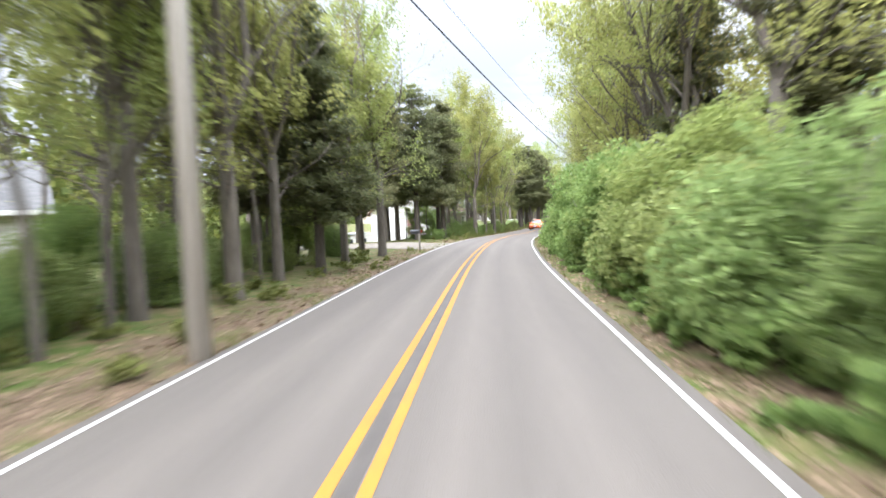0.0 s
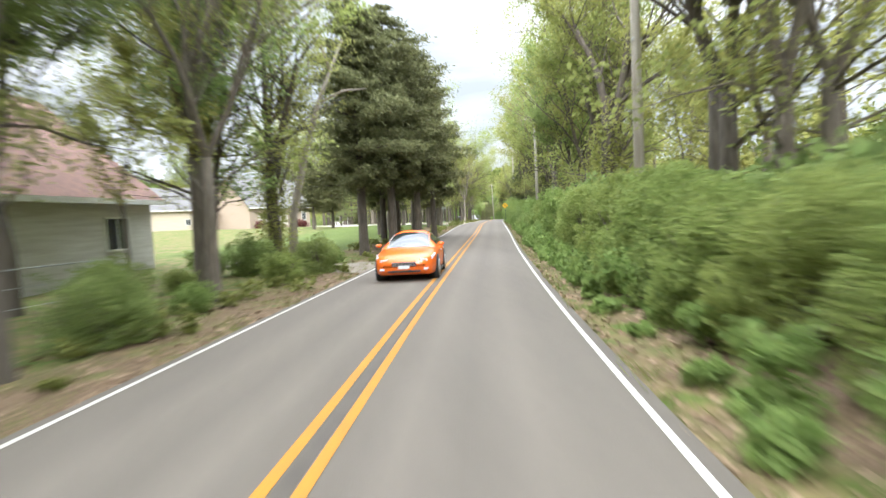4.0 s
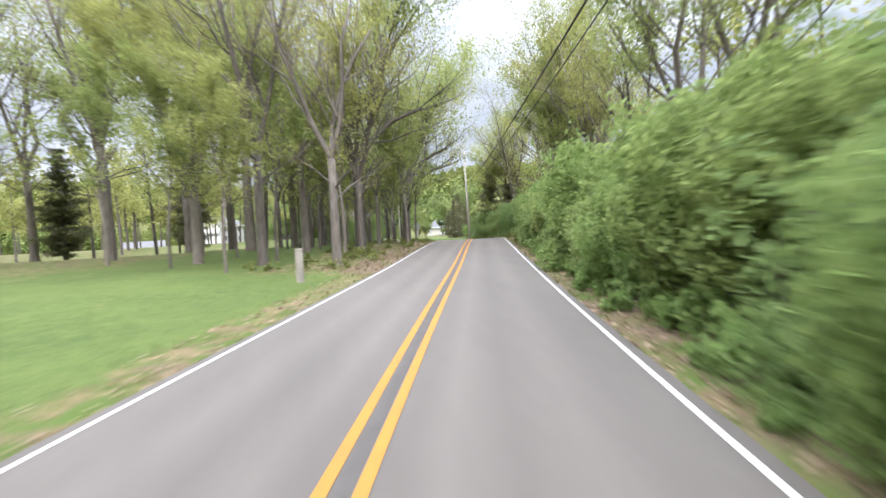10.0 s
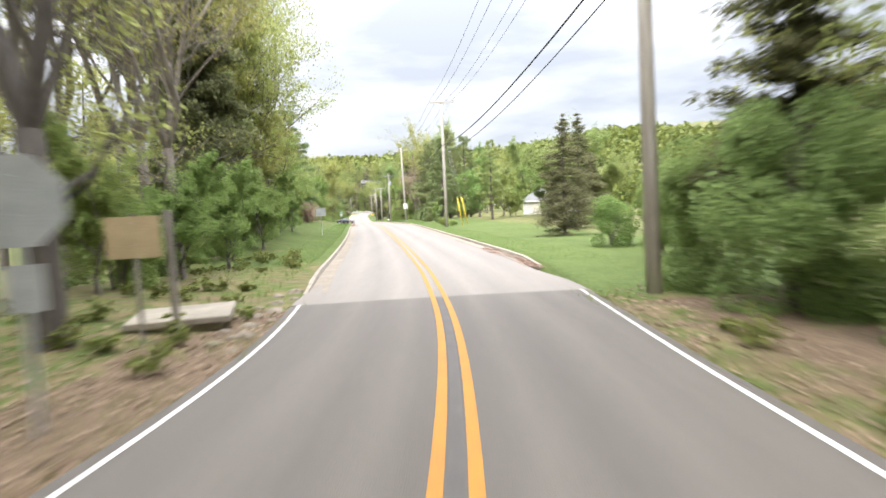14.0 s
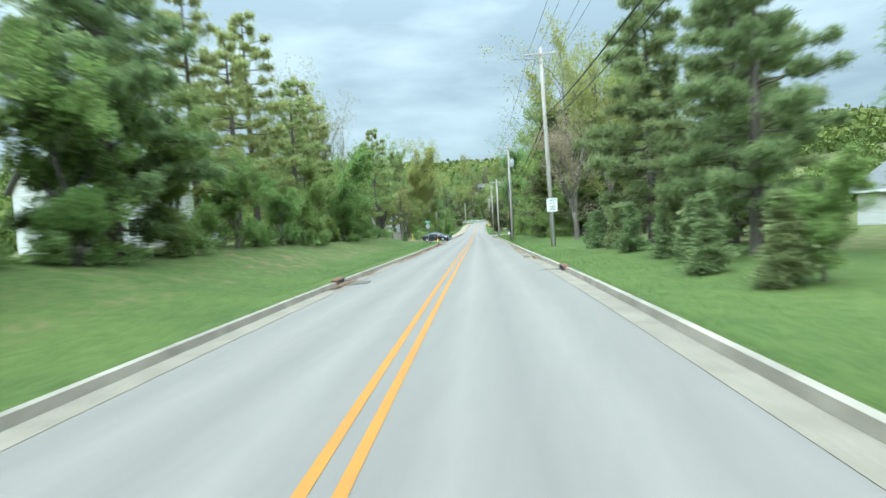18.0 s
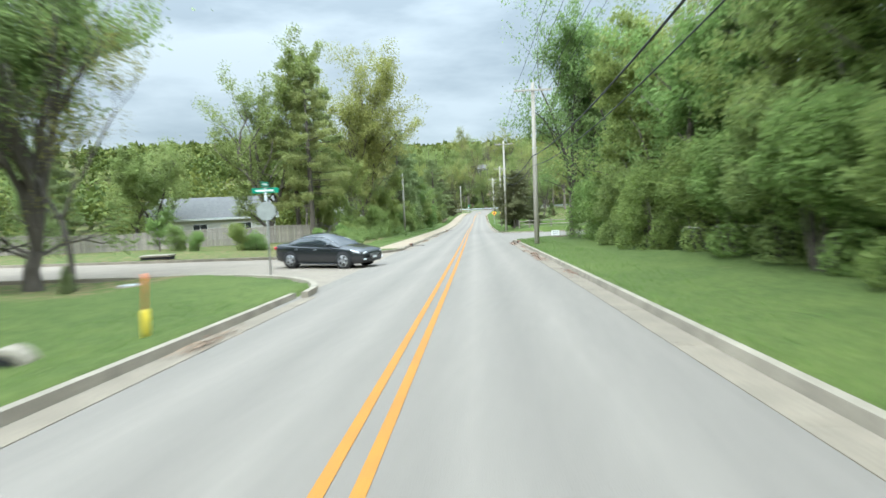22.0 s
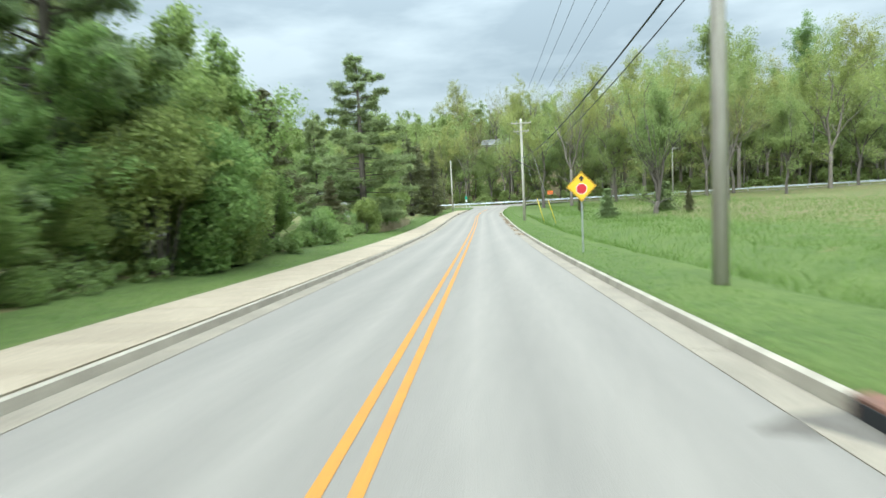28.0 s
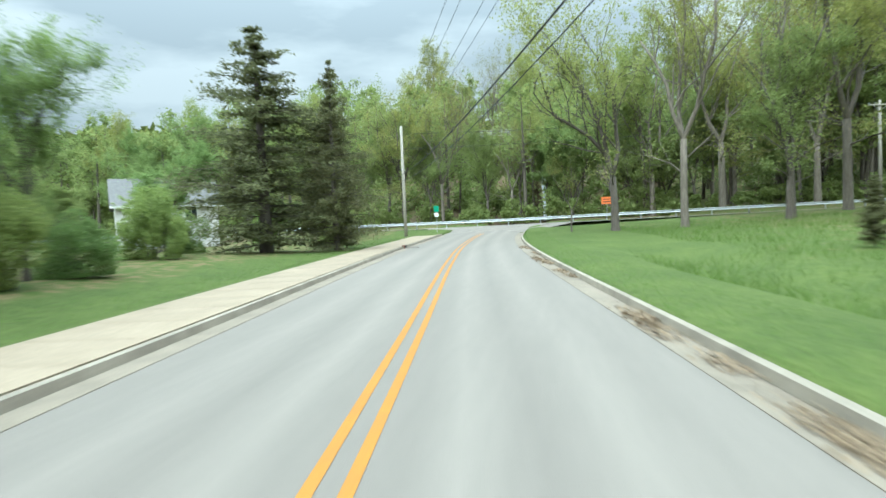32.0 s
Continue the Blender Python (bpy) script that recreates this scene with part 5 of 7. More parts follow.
for x, y, kind, s in ((-8.6, 529.0, "maple2", 1.55), (-1.5, 505.5, "bare1", 0.8), (-4, 512, "maple", 0.95), (4.5, 513.8, "cedar2", 0.55), (-10, 526, "maple", 1.0), (4.0, 530.5, "maple", 0.35), (-10.5, 601, "spruce", 0.9),
                      (-6, 590, "cedar2", 1.5), (-1.5, 541, "maple", 0.8), (-4, 546, "maple", 0.7), (-6, 536, "pine2", 1.0), (-1.0, 551, "oak3", 0.55), (-12, 549, "maple", 0.9), (0.5, 575, "cedar2", 0.45),
                      (-0.8, 541.2, "maple2", 0.85), (-1.6, 546.0, "maple2", 0.92), (-2, 580, "shrub1", 1.0), (-14, 575, "maple", 0.8), (-20, 566, "oak3", 0.9), (-30, 560, "maple", 0.9), (-3.5, 560, "shrub1", 0.9), (-6, 566, "shrub2", 0.9), (-26, 590, "maple", 1.0), (-10, 585, "shrub1", 1.1)):
    plant(kind, x, y, scale=s)
for i in range(16):
    by_road(rp.choice(["shrub1", "shrub2", "shrub3"]), 500 + i * 3.0, -rp.uniform(9.5, 12), scale=rp.uniform(0.6, 0.95))
for y, lat, kind, s in ((530, -12.5, "maple", 0.75), (534, -10.5, "shrub1", 1.3), (537, -13, "oak3", 0.7), (540, -10.8, "privet", 1.1), (543.5, -10.2, "shrub1", 1.35), (547, -12.0, "privet", 0.95), (550.5, -11.0, "shrub1", 0.7),
                        (554, -11.8, "shrub2", 0.8), (557, -14.5, "maple", 0.4), (561, -12.6, "shrub1", 0.6), (545, -15, "maple", 0.7)):
    by_road(kind, y, lat, scale=s)
# right: meadow trees, young conifers
for x, y, kind, s in ((33.3, 536.7, "vase", 1.05), (36, 533, "cedar2", 0.3), (20.0, 587.3, "clump", 1.25), (25.5, 587, "bare1", 1.6), (33, 586, "oak3", 1.1), (40, 578, "oak2", 1.1),
                      (50, 585, "oak1", 1.1), (47, 560, "bare1", 1.1), (60, 575, "oak3", 1.2), (16.4, 588, "bare2", 0.6), (26.1, 560, "cedar2", 0.3), (62, 545, "oak2", 1.1), (70, 520, "oak3", 1.2), (60, 500, "maple", 1.2)):
    plant(kind, x, y, scale=s)
for x, y, s, wd in ((28.1, 536.3, 1.7, 1.25), (35.5, 544.0, 1.85, 1.6)):
    plant("young_spruce", x, y, scale=s, wide=wd)
plant("cedar4", 30.7, 447.6, wide=0.95)
plant("cedar1", 30.5, 458.0, scale=0.78, wide=1.6)
plant("cedar2", 29.3, 463.6, scale=0.77, wide=1.45)
plant("cedar2", 33.0, 466.0, scale=0.7, wide=1.3)
plant("cedar3", 3.6, 152.6, scale=0.72, wide=1.3)
plant("cedar3", 6.2, 156.4, scale=0.66, wide=1.3)
plant("cedar1", 6.9, 498.6, scale=0.8, wide=1.15)
for x, y, kind, k in ((5.9, 409.6, "privet", 0.5), (7.6, 409.9, "shrub1", 0.45), (10.9, 410.4, "shrub1", 0.6), (12.3, 410.8, "shrub2", 0.6), (3.0, 411.4, "maple2", 0.36), (-6.5, 408.6, "vase", 0.5), (22.4, 381.4, "young_spruce", 0.42), (29.0, 306.2, "maple2", 0.5), (60.2, 312.6, "maple2", 0.45), (61.8, 318.6, "maple2", 0.5), (2.2, 507.4, "maple2", 0.36), (0.2, 511.4, "maple2", 0.45), (-2.4, 515.6, "maple2", 0.5), (17.6, 418.6, "shrub2", 0.5), (16.6, 420.6, "shrub1", 0.5), (15.6, 422.8, "maple2", 0.3), (16.0, 425.4, "shrub1", 0.6), (14.6, 426.8, "maple2", 0.42), (12.8, 424.4, "maple2", 0.45), (15.2, 429.6, "shrub2", 0.8)):
    plant(kind, x, y, scale=k)
plant("pine1", 3.6, 524.6, scale=1.0, wide=1.35)
plant("spruce", -2.6, 569.3, scale=1.05, wide=1.6)
plant("spruce", 0.9, 572.0, scale=0.94, wide=0.9)
for x, y, kind, s in ((58, 478, "oak3", 1.25), (64, 490, "maple", 1.5), (70, 503, "oak1", 1.4), (67, 470, "oak2", 1.3), (76, 516, "oak3", 1.5), (80, 532, "maple", 1.6), (74, 486, "oak1", 1.4)):
    plant(kind, x, y, scale=s)
for i in range(12):
    plant(("oak2", "oak1", "oak3", "big_maple")[i % 4], 46 + i * 6.0, 622 + (i * 7) % 17, scale=1.6 + 0.4 * ((i * 0.618) % 1))
# the wooded hill
hill, foot = [], []
for i in range(46):
    x = -60 + i * 3.6 + rp.uniform(-1.4, 1.4)
    plant(rp.choice(["oak1", "oak2", "oak3", "bare1", "oak3", "maple"]), x, 617.5 - 0.04 * x + rp.uniform(0, 9), scale=rp.uniform(1.0, 1.4) * (0.8 if 0 < x < 11 else 1))
for x, y, kind, s in ((40, 592, "oak2", 1.5), (46, 612, "oak1", 1.7), (56, 590, "oak3", 1.6), (63, 611, "oak2", 1.7), (72, 588, "oak1", 1.6), (82, 600, "oak3", 1.6), (90, 585, "oak2", 1.6), (34, 588, "bare1", 1.5), (36, 614, "oak2", 1.6), (28, 616, "oak1", 1.5), (52, 618, "oak1", 1.7)):
    plant(kind, x, y, scale=s)
for i in range(250):
    x, d = rp.uniform(-75, 120), rp.uniform(0, 1) ** 1.3 * 75
    if not (1 < x < 10 and 12 < d < 70):
        hill.append((x, 618 + d - 0.04 * x))
for i in range(60):
    x = -75 + i * 3.0
    foot.append((x, 615.5 - 0.04 * x + rp.uniform(0, 4), rp.uniform(1.5, 3.6), rp.uniform(3, 5)))
for i in range(46):
    foot.append((rp.uniform(-1, 12), rp.uniform(624, 669), rp.uniform(2.0, 4.5), rp.uniform(3.5, 5.5)))
for i in range(190):
    x = rp.uniform(-75, 120)
    foot.append((x, 619 - 0.04 * x + rp.uniform(0, 42), rp.uniform(1.6, 4.2), rp.uniform(3.5, 6)))
for i in range(16):
    hill.append((-14 + i * 2.6, 684 + (i * 5) % 9))
for x, y, kind, s in ((-3.5, 655, "bare1", 1.3), (1.5, 650, "bare1", 1.1), (6.5, 657, "bare1", 1.3), (10.5, 652, "oak2", 1.2), (14.5, 660, "oak1", 1.4), (-7.5, 662, "oak2", 1.4), (3.8, 661, "bare1", 1.4)):
    plant(kind, x, y, scale=s)
mixed_wood("hill_wood", hill, 61, "wooded hillside in fresh spring leaf above the cross road", LEAF_GREEN, (12, 20), 1000, 0.32)
mixed_wood("deep_wood", woods, 62, "deep roadside woodland of thin stems and pale leaves", LEAF_SPRING, (9, 16), 900, 0.26)
thicket("verge_growth", low, 63, "low leafy growth at the foot of the thicket", LEAF_SHRUB, 420, 0.09)
thicket("thicket", deep, 64, "dense tangled thicket behind the roadside shrubs", LEAF_GREEN, 1700, 0.16)
thicket("hill_undergrowth", foot, 65, "dense green undergrowth at the foot of the hill", LEAF_GREEN, 560, 0.27)
for k in protos:
    if k not in used:
        plant(k, -60, -40 - 10 * len(used))


# ---- grass blades, weeds and fallen leaves along the road ----
LEAF_GRASS = leaf_material("grass_blades", (0.085, 0.145, 0.028), (0.15, 0.22, 0.05), translucent=0.35)
LEAF_WEED = leaf_material("verge_weeds", (0.11, 0.14, 0.035), (0.23, 0.24, 0.075), translucent=0.35)
LEAF_DEAD = leaf_material("fallen_leaves", (0.12, 0.08, 0.05), (0.33, 0.24, 0.16), translucent=0.1)


def band_points(runs, rng, clump=0.0):
    """Scattered places in bands beside the road: each run is y0, y1, lat0, lat1, number to the square metre."""
    xs, ys = [], []
    for y0, y1, a, b, per in runs:
        n = int((y1 - y0) * abs(b - a) * per)
        y, lat = rng.uniform(y0, y1, n), a + (b - a) * rng.random(n) ** 1.3
        if clump:
            keep = np.sin(y * 1.9 + 3 * np.sin(lat * 2.3)) * np.sin(y * 0.53 + lat) + rng.normal(0, 0.35, n) > clump
            y, lat = y[keep], lat[keep]
        x, yy = on_road(y, lat)
        xs.append(x), ys.append(yy)
    return np.concatenate(xs), np.concatenate(ys)


def blades(name, runs, seed, height, width, mat, label, clump=0.0):
    rng = np.random.default_rng(seed)
    x, y = band_points(runs, rng, clump)
    z = ground_z(x, y) - 0.01
    n = len(x)
    a, h = rng.uniform(0, 6.28, n), height * rng.uniform(0.5, 1.3, n)
    sx, sy = np.cos(a) * width / 2, np.sin(a) * width / 2
    bx, by = rng.normal(0, 0.45, n) * h, rng.normal(0, 0.45, n) * h
    v = np.stack([np.stack([x - sx, y - sy, z], 1), np.stack([x + sx, y + sy, z], 1), np.stack([x + sx * 0.5 + bx, y + sy * 0.5 + by, z + h], 1), np.stack([x - sx * 0.2 + bx, y - sy * 0.2 + by, z + h * 0.97], 1)], 1).reshape(-1, 3)
    return tagged(new(name, crown_mesh(name, v, np.arange(4 * n).reshape(-1, 4), mat)), label, "grass", kind="stuff")


blades("grass", [(258, 380, -4.25, -6.2, 55), (252, 414, 4.25, 6.4, 50), (447, 590, 4.25, 6.2, 45), (142, 190, -4.4, -9, 22), (414, 590, -6.55, -8.6, 45)], 71, 0.075, 0.012, LEAF_GRASS, "mown grass blades along the kerb")
blades("meadow_grass", [(462, 590, 12.5, 40, 11), (470, 560, 7.5, 12.5, 16)], 74, 0.34, 0.02, LEAF_GRASS, "taller uncut meadow grass beyond the ditch")
blades("verge_grass", [(-10, 246, 2.95, 4.2, 70), (-10, 246, -2.95, -4.4, 60), (44, 98, -4.4, -10, 26), (100, 142, -4.4, -8, 16), (190, 246, -4.4, -7, 20), (246, 259, -4.2, -8, 40)], 72, 0.16, 0.014, LEAF_WEED, "rough uncut grass and weeds on the verge", 0.12)
rw = random.Random(19)
weeds = []
for y0, y1, a, b, n in ((98, 142, -3.5, -8.0, 70), (190, 246, -3.6, -9.0, 90), (44, 98, -3.5, -7.0, 60), (-8, 34, -3.5, -6.5, 50), (150, 166, -3.3, -5.5, 18), (200, 246, 3.3, 4.4, 40), (246, 262, -4.6, -9, 30)):
    for i in range(n):
        q, l = rw.uniform(y0, y1), rw.uniform(a, b)
        weeds.append((*map(float, on_road(q, l)), rw.uniform(0.12, 0.5), rw.uniform(0.35, 1.0)))
bank = []
for y0, y1, lat, gap in ((411, 545, -9.9, 1.0), (252, 318, -10.6, 1.3), (318, 372, -10.8, 1.5)):
    q = y0
    while q < y1:
        bank.append((*map(float, on_road(q, lat + rw.uniform(-0.9, 0.9))), rw.uniform(0.4, 1.3), rw.uniform(1.2, 2.2)))
        q += gap * rw.uniform(0.7, 1.3)
thicket("bank_growth", bank, 67, "tangled low growth along the foot of the trees", LEAF_GREEN, 420, 0.085)
thicket("weeds", weeds, 66, "low green weeds and seedlings among the dead leaves", LEAF_WEED, 150, 0.07)
LEAF_STRAW = leaf_material("dry_straw", (0.30, 0.25, 0.15), (0.42, 0.36, 0.24), translucent=0.3)
blades("dry_grass", [(523, 541, -8.3, -10.2, 70)], 75, 0.75, 0.018, LEAF_STRAW, "tall dry straw-coloured grass beside the garden")
rng_f = np.random.default_rng(73)
fx, fy = band_points([(-10, 246, 2.95, 4.8, 42), (-10, 142, -2.95, -5.4, 36), (142, 190, -2.95, -4.2, 20), (190, 246, -2.95, -8, 30)], rng_f)
fv, ff = leaves(np.stack([fx, fy, ground_z(fx, fy) + 0.02], 1), 0.07, rng_f, 0.9, 1.4)
tagged(new("fallen_leaves", crown_mesh("fallen_leaves", fv, ff, LEAF_DEAD)), "dry brown fallen leaves scattered on the verge", "leaves", kind="stuff")
# ---- builders for made things ----
STEEL_SIGN = material("grey_sign_back", (0.42, 0.43, 0.42), (0.34, 0.35, 0.34), 4, 0.5, metal=0.3)
SIGN_YELLOW = material("warning_yellow", (0.82, 0.47, 0.02), (0.74, 0.42, 0.02), 3, 0.45)
SIGN_WHITE = material("sign_white", (0.78, 0.78, 0.76), (0.7, 0.7, 0.68), 3, 0.45)
SIGN_BLACK = material("sign_black", (0.015, 0.015, 0.015), (0.02, 0.02, 0.02), 3, 0.5)
SIGN_RED = material("sign_red", (0.5, 0.02, 0.03), (0.42, 0.02, 0.03), 3, 0.45)
SIGN_GREEN = material("sign_green", (0.01, 0.25, 0.14), (0.01, 0.21, 0.12), 3, 0.45)
SIGN_ORANGE = material("sign_orange", (0.8, 0.2, 0.04), (0.7, 0.17, 0.04), 3, 0.45)
TAN_BOARD = material("tan_board", (0.42, 0.32, 0.18), (0.36, 0.27, 0.15), 3, 0.8)
GREEN_POST = material("green_channel_post", (0.06, 0.10, 0.075), (0.05, 0.08, 0.06), 4, 0.5, metal=0.3)
WOOD_GREY = material("weathered_grey_wood", (0.30, 0.265, 0.22), (0.19, 0.165, 0.14), 2.5, 0.9, bump=0.4, bump_scale=30, vary=0.18, streak=(5, 5, 0.6))
WOOD_DARK = material("dark_rail_wood", (0.10, 0.075, 0.055), (0.065, 0.05, 0.04), 2.5, 0.9, bump=0.4, vary=0.2)
SIDING_WHITE = material("white_siding", (0.56, 0.55, 0.52), (0.45, 0.435, 0.4), 0.8, 0.8, streak=(0.6, 0.6, 9))
SIDING_BEIGE = material("beige_siding", (0.52, 0.45, 0.35), (0.46, 0.4, 0.31), 0.8, 0.8, streak=(0.6, 0.6, 9))
BRICK = material("red_brown_brick", (0.30, 0.15, 0.11), (0.2, 0.1, 0.08), 7, 0.9, bump=0.3, vary=0.1)
ROOF_GREY = material("grey_shingles", (0.15, 0.145, 0.14), (0.10, 0.098, 0.095), 5, 0.9, bump=0.5, vary=0.08)
ROOF_BROWN = material("brown_red_shingles", (0.19, 0.105, 0.08), (0.13, 0.075, 0.06), 4, 0.9, bump=0.5)
TRIM_WHITE = material("white_trim", (0.75, 0.75, 0.73), (0.66, 0.66, 0.64), 2, 0.6)
DOOR_PAINT = material("garage_door_cream", (0.6, 0.55, 0.46), (0.54, 0.5, 0.42), 2, 0.6)
PANE = glass_material("window_glass", (0.03, 0.035, 0.04))
CAR_GLASS = glass_material("car_glass", (0.02, 0.025, 0.03), 0.03)
PAINT_ORANGE = material("orange_car_paint", (0.75, 0.14, 0.015), (0.7, 0.13, 0.015), 1, 0.25, spec=0.7)
PAINT_BLACK = material("black_car_paint", (0.018, 0.02, 0.023), (0.015, 0.017, 0.02), 1, 0.18, spec=0.8)
TYRE = material("tyre_rubber", (0.022, 0.022, 0.022), (0.03, 0.03, 0.03), 6, 0.85)
RIM = material("alloy_rim", (0.5, 0.5, 0.51), (0.42, 0.42, 0.43), 4, 0.3, metal=0.9)
LAMP_GLASS = material("headlamp_lens", (0.7, 0.71, 0.72), (0.6, 0.61, 0.62), 4, 0.12)
BLACK_PLASTIC = material("black_plastic", (0.022, 0.023, 0.025), (0.03, 0.031, 0.033), 5, 0.5, bump=0.15, bump_scale=120)
PLATE_GREY = material("number_plate", (0.6, 0.61, 0.62), (0.55, 0.56, 0.57), 5, 0.5)
MAIL_BLACK = material("mailbox_black", (0.025, 0.026, 0.028), (0.035, 0.036, 0.038), 4, 0.4)
POST_YELLOW = material("yellow_marker_plastic", (0.75, 0.55, 0.03), (0.65, 0.48, 0.03), 4, 0.5)
STONE = material("pale_limestone", (0.40, 0.35, 0.27), (0.27, 0.235, 0.18), 3, 0.95, bump=0.8, bump_scale=12, vary=0.2)
RUST = material("rusty_iron", (0.17, 0.075, 0.045), (0.09, 0.045, 0.03), 8, 0.9, bump=0.3)
# near-black that paints the shade inside hollows; the trailer door has it too
DARK = material("hollow_shade_and_door_black", (0.012, 0.012, 0.012), (0.016, 0.016, 0.016), 3, 0.95)


def box_data(x0, x1, y0, y1, z0, z1, bev=0.0):
    bm = bmesh.new()
    bmesh.ops.create_cube(bm, size=1.0, matrix=Matrix.Translation(((x0 + x1) / 2, (y0 + y1) / 2, (z0 + z1) / 2)) @ Matrix.Diagonal((x1 - x0, y1 - y0, z1 - z0, 1)))
    if bev:
        bmesh.ops.bevel(bm, geom=bm.edges[:], offset=bev, segments=1, affect="EDGES")
    return bm


def part(name, bm, mat, parent=None, label="", at=None):
    """Link a bmesh as one mesh object under a thing or a part."""
    me = bpy.data.meshes.new(name)
    bm.to_mesh(me)
    bm.free()
    me.materials.append(mat)
    ob = new(name, me)
    ob.parent = parent
    if at is not None:
        ob.matrix_basis = at
    if label:
        ob["label"] = label
    return ob


def box(name, mat, parent, x0, x1, y0, y1, z0, z1, bev=0.0, label="", at=None):
    return part(name, box_data(x0, x1, y0, y1, z0, z1, bev), mat, parent, label, at)


def tube(name, mat, parent, path, radii, sides=8, label=""):
    radii = [radii] * len(path) if isinstance(radii, (int, float)) else radii
    v, f = tube_rings(path, radii, sides)
    f.append(tuple(reversed(range(sides))))
    return solid(name, v, f, mat, parent, label, smooth_faces=True)


def prism(name, mat, parent, outline, depth, label="", at=None):
    """An outline in x and z, given thickness along y (front at y = 0, facing -y)."""
    bm = bmesh.new()
    front = [bm.verts.new((x, 0, z)) for x, z in outline]
    back = [bm.verts.new((x, depth, z)) for x, z in outline]
    bm.faces.new(front)
    bm.faces.new(list(reversed(back)))
    n = len(outline)
    for i in range(n):
        bm.faces.new((front[i], back[i], back[(i + 1) % n], front[(i + 1) % n]))
    bmesh.ops.recalc_face_normals(bm, faces=bm.faces[:])
    return part(name, bm, mat, parent, label, at)


def letters(body, size, mat, parent, x, z, y=-0.012, name="lettering"):
    """Raised words in the built-in font, facing -y."""
    cu = bpy.data.curves.new(name, "FONT")
    cu.body, cu.size, cu.align_x, cu.align_y, cu.extrude = body, size, "CENTER", "CENTER", 0.003
    tmp = bpy.data.objects.new(name, cu)
    me = bpy.data.meshes.new_from_object(tmp)
    bpy.data.objects.remove(tmp)
    me.materials.append(mat)
    ob = new(name, me)
    ob.parent = parent
    ob.matrix_basis = pose(x, y, z, 90, 0, 0)
    return ob


def stand(ob, x, y, turn=0.0, dz=0.0, lean=0.0):
    ob.matrix_basis = pose(x, y, float(ground_z(np.float64(x), np.float64(y))) + dz, 0, lean, turn)
    return ob


# ---- dead tree, trough by the white house ----
dead = tagged(new("dead_tree"), "pale dead tree leaning towards the road", "tree")
tube("trunk", WOOD_GREY, dead, [(0, 0, -0.3), (0.15, 0.1, 2.2), (0.75, 0.2, 4.6), (1.5, 0.3, 7.0), (2.7, 0.5, 9.8)], [0.2, 0.17, 0.14, 0.1, 0.05], 8)
for path in ([(1.1, 0.25, 5.7), (0.2, 0.4, 7.2), (-0.2, 0.6, 8.4)], [(1.5, 0.3, 7.0), (2.6, 0.1, 7.5), (3.6, 0.0, 7.6)], [(2.1, 0.4, 8.5), (1.7, 0.6, 9.8), (1.8, 0.8, 10.6)]):
    tube("branch", WOOD_GREY, dead, path, [0.08, 0.055, 0.02], 6)
stand(dead, 5.6, 93.4, 8)
trough = tagged(new("stone_trough"), "old grey stone trough standing beside the house", "trough")
box("bottom", GUTTER, trough, -0.6, 0.6, -0.28, 0.28, 0.0, 0.1, 0.01)
for a in ((-0.62, 0.62, -0.34, -0.26), (-0.62, 0.62, 0.26, 0.34), (-0.62, -0.52, -0.258, 0.258), (0.52, 0.62, -0.258, 0.258)):
    box("side", GUTTER, trough, a[0], a[1], a[2], a[3], 0.0, 0.5, 0.012)
stand(trough, -3.3, 67.2, 12)
plant("maroon", -1.9, 68.6, scale=0.7)

# ---- poles and wires ----
def utility_pole(x, y, h, arms=1, transformer=False, sleeve=False, lean=0.0, turn=7.5, label=None):
    p = tagged(new("utility_pole"), label or "weathered wooden utility pole with a crossarm and insulators", "utility pole", "poles along the road")
    tube("pole", POLE_WOOD, p, [(0, 0, -0.6), (0, 0, h * 0.5), (0, 0, h)], [0.17, 0.145, 0.115], 10)
    for k in range(arms):
        z = h - 0.55 - 0.95 * k
        w = 1.2 if k == 0 else 0.9
        box("crossarm", POLE_WOOD, p, -w, w, -0.2, -0.1, z, z + 0.12, 0.01)
        for s in (-1, 1):
            tube("brace", GALV, p, [(s * 0.7, -0.12, z), (0, -0.13, z - 0.55)], 0.015, 5)
        for u in (-w + 0.1, -w * 0.45, w * 0.45, w - 0.1):
            ins = tube("insulator", TRANSFORMER, p, [(u, -0.15, z + 0.12), (u, -0.15, z + 0.18), (u, -0.15, z + 0.2), (u, -0.15, z + 0.3)], [0.02, 0.02, 0.05, 0.03], 7)
    if transformer:
        tube("transformer", TRANSFORMER, p, [(0.36, 0, h - 2.6), (0.36, 0, h - 2.55), (0.36, 0, h - 1.75), (0.36, 0, h - 1.7)], [0.2, 0.22, 0.22, 0.16], 12)
        tube("bushing", TRANSFORMER, p, [(0.36, 0, h - 1.7), (0.36, 0, h - 1.45)], [0.04, 0.03], 6)
    if sleeve:
        tube("conduit", BLACK_PLASTIC, p, [(-0.2, -0.05, 0), (-0.2, -0.05, h * 0.62)], 0.055, 7)
    tube("cable_bracket", GALV, p, [(-0.16, -0.05, h * 0.6), (0.16, -0.05, h * 0.6)], 0.05, 6)
    return stand(p, x, y, turn, 0.0, lean)


def wire(a, b, r, sag, label="thin overhead power line", name="overhead_wire"):
    a, b = Vector(a), Vector(b)
    path = []
    for i in range(15):
        u = i / 14
        q = a.lerp(b, u)
        q.z -= sag * 4 * u * (1 - u)
        path.append(q)
    ob = tube(name, BLACK_WIRE, None, path, r, 5)
    return tagged(ob, label, "overhead wire", "wires between the poles")


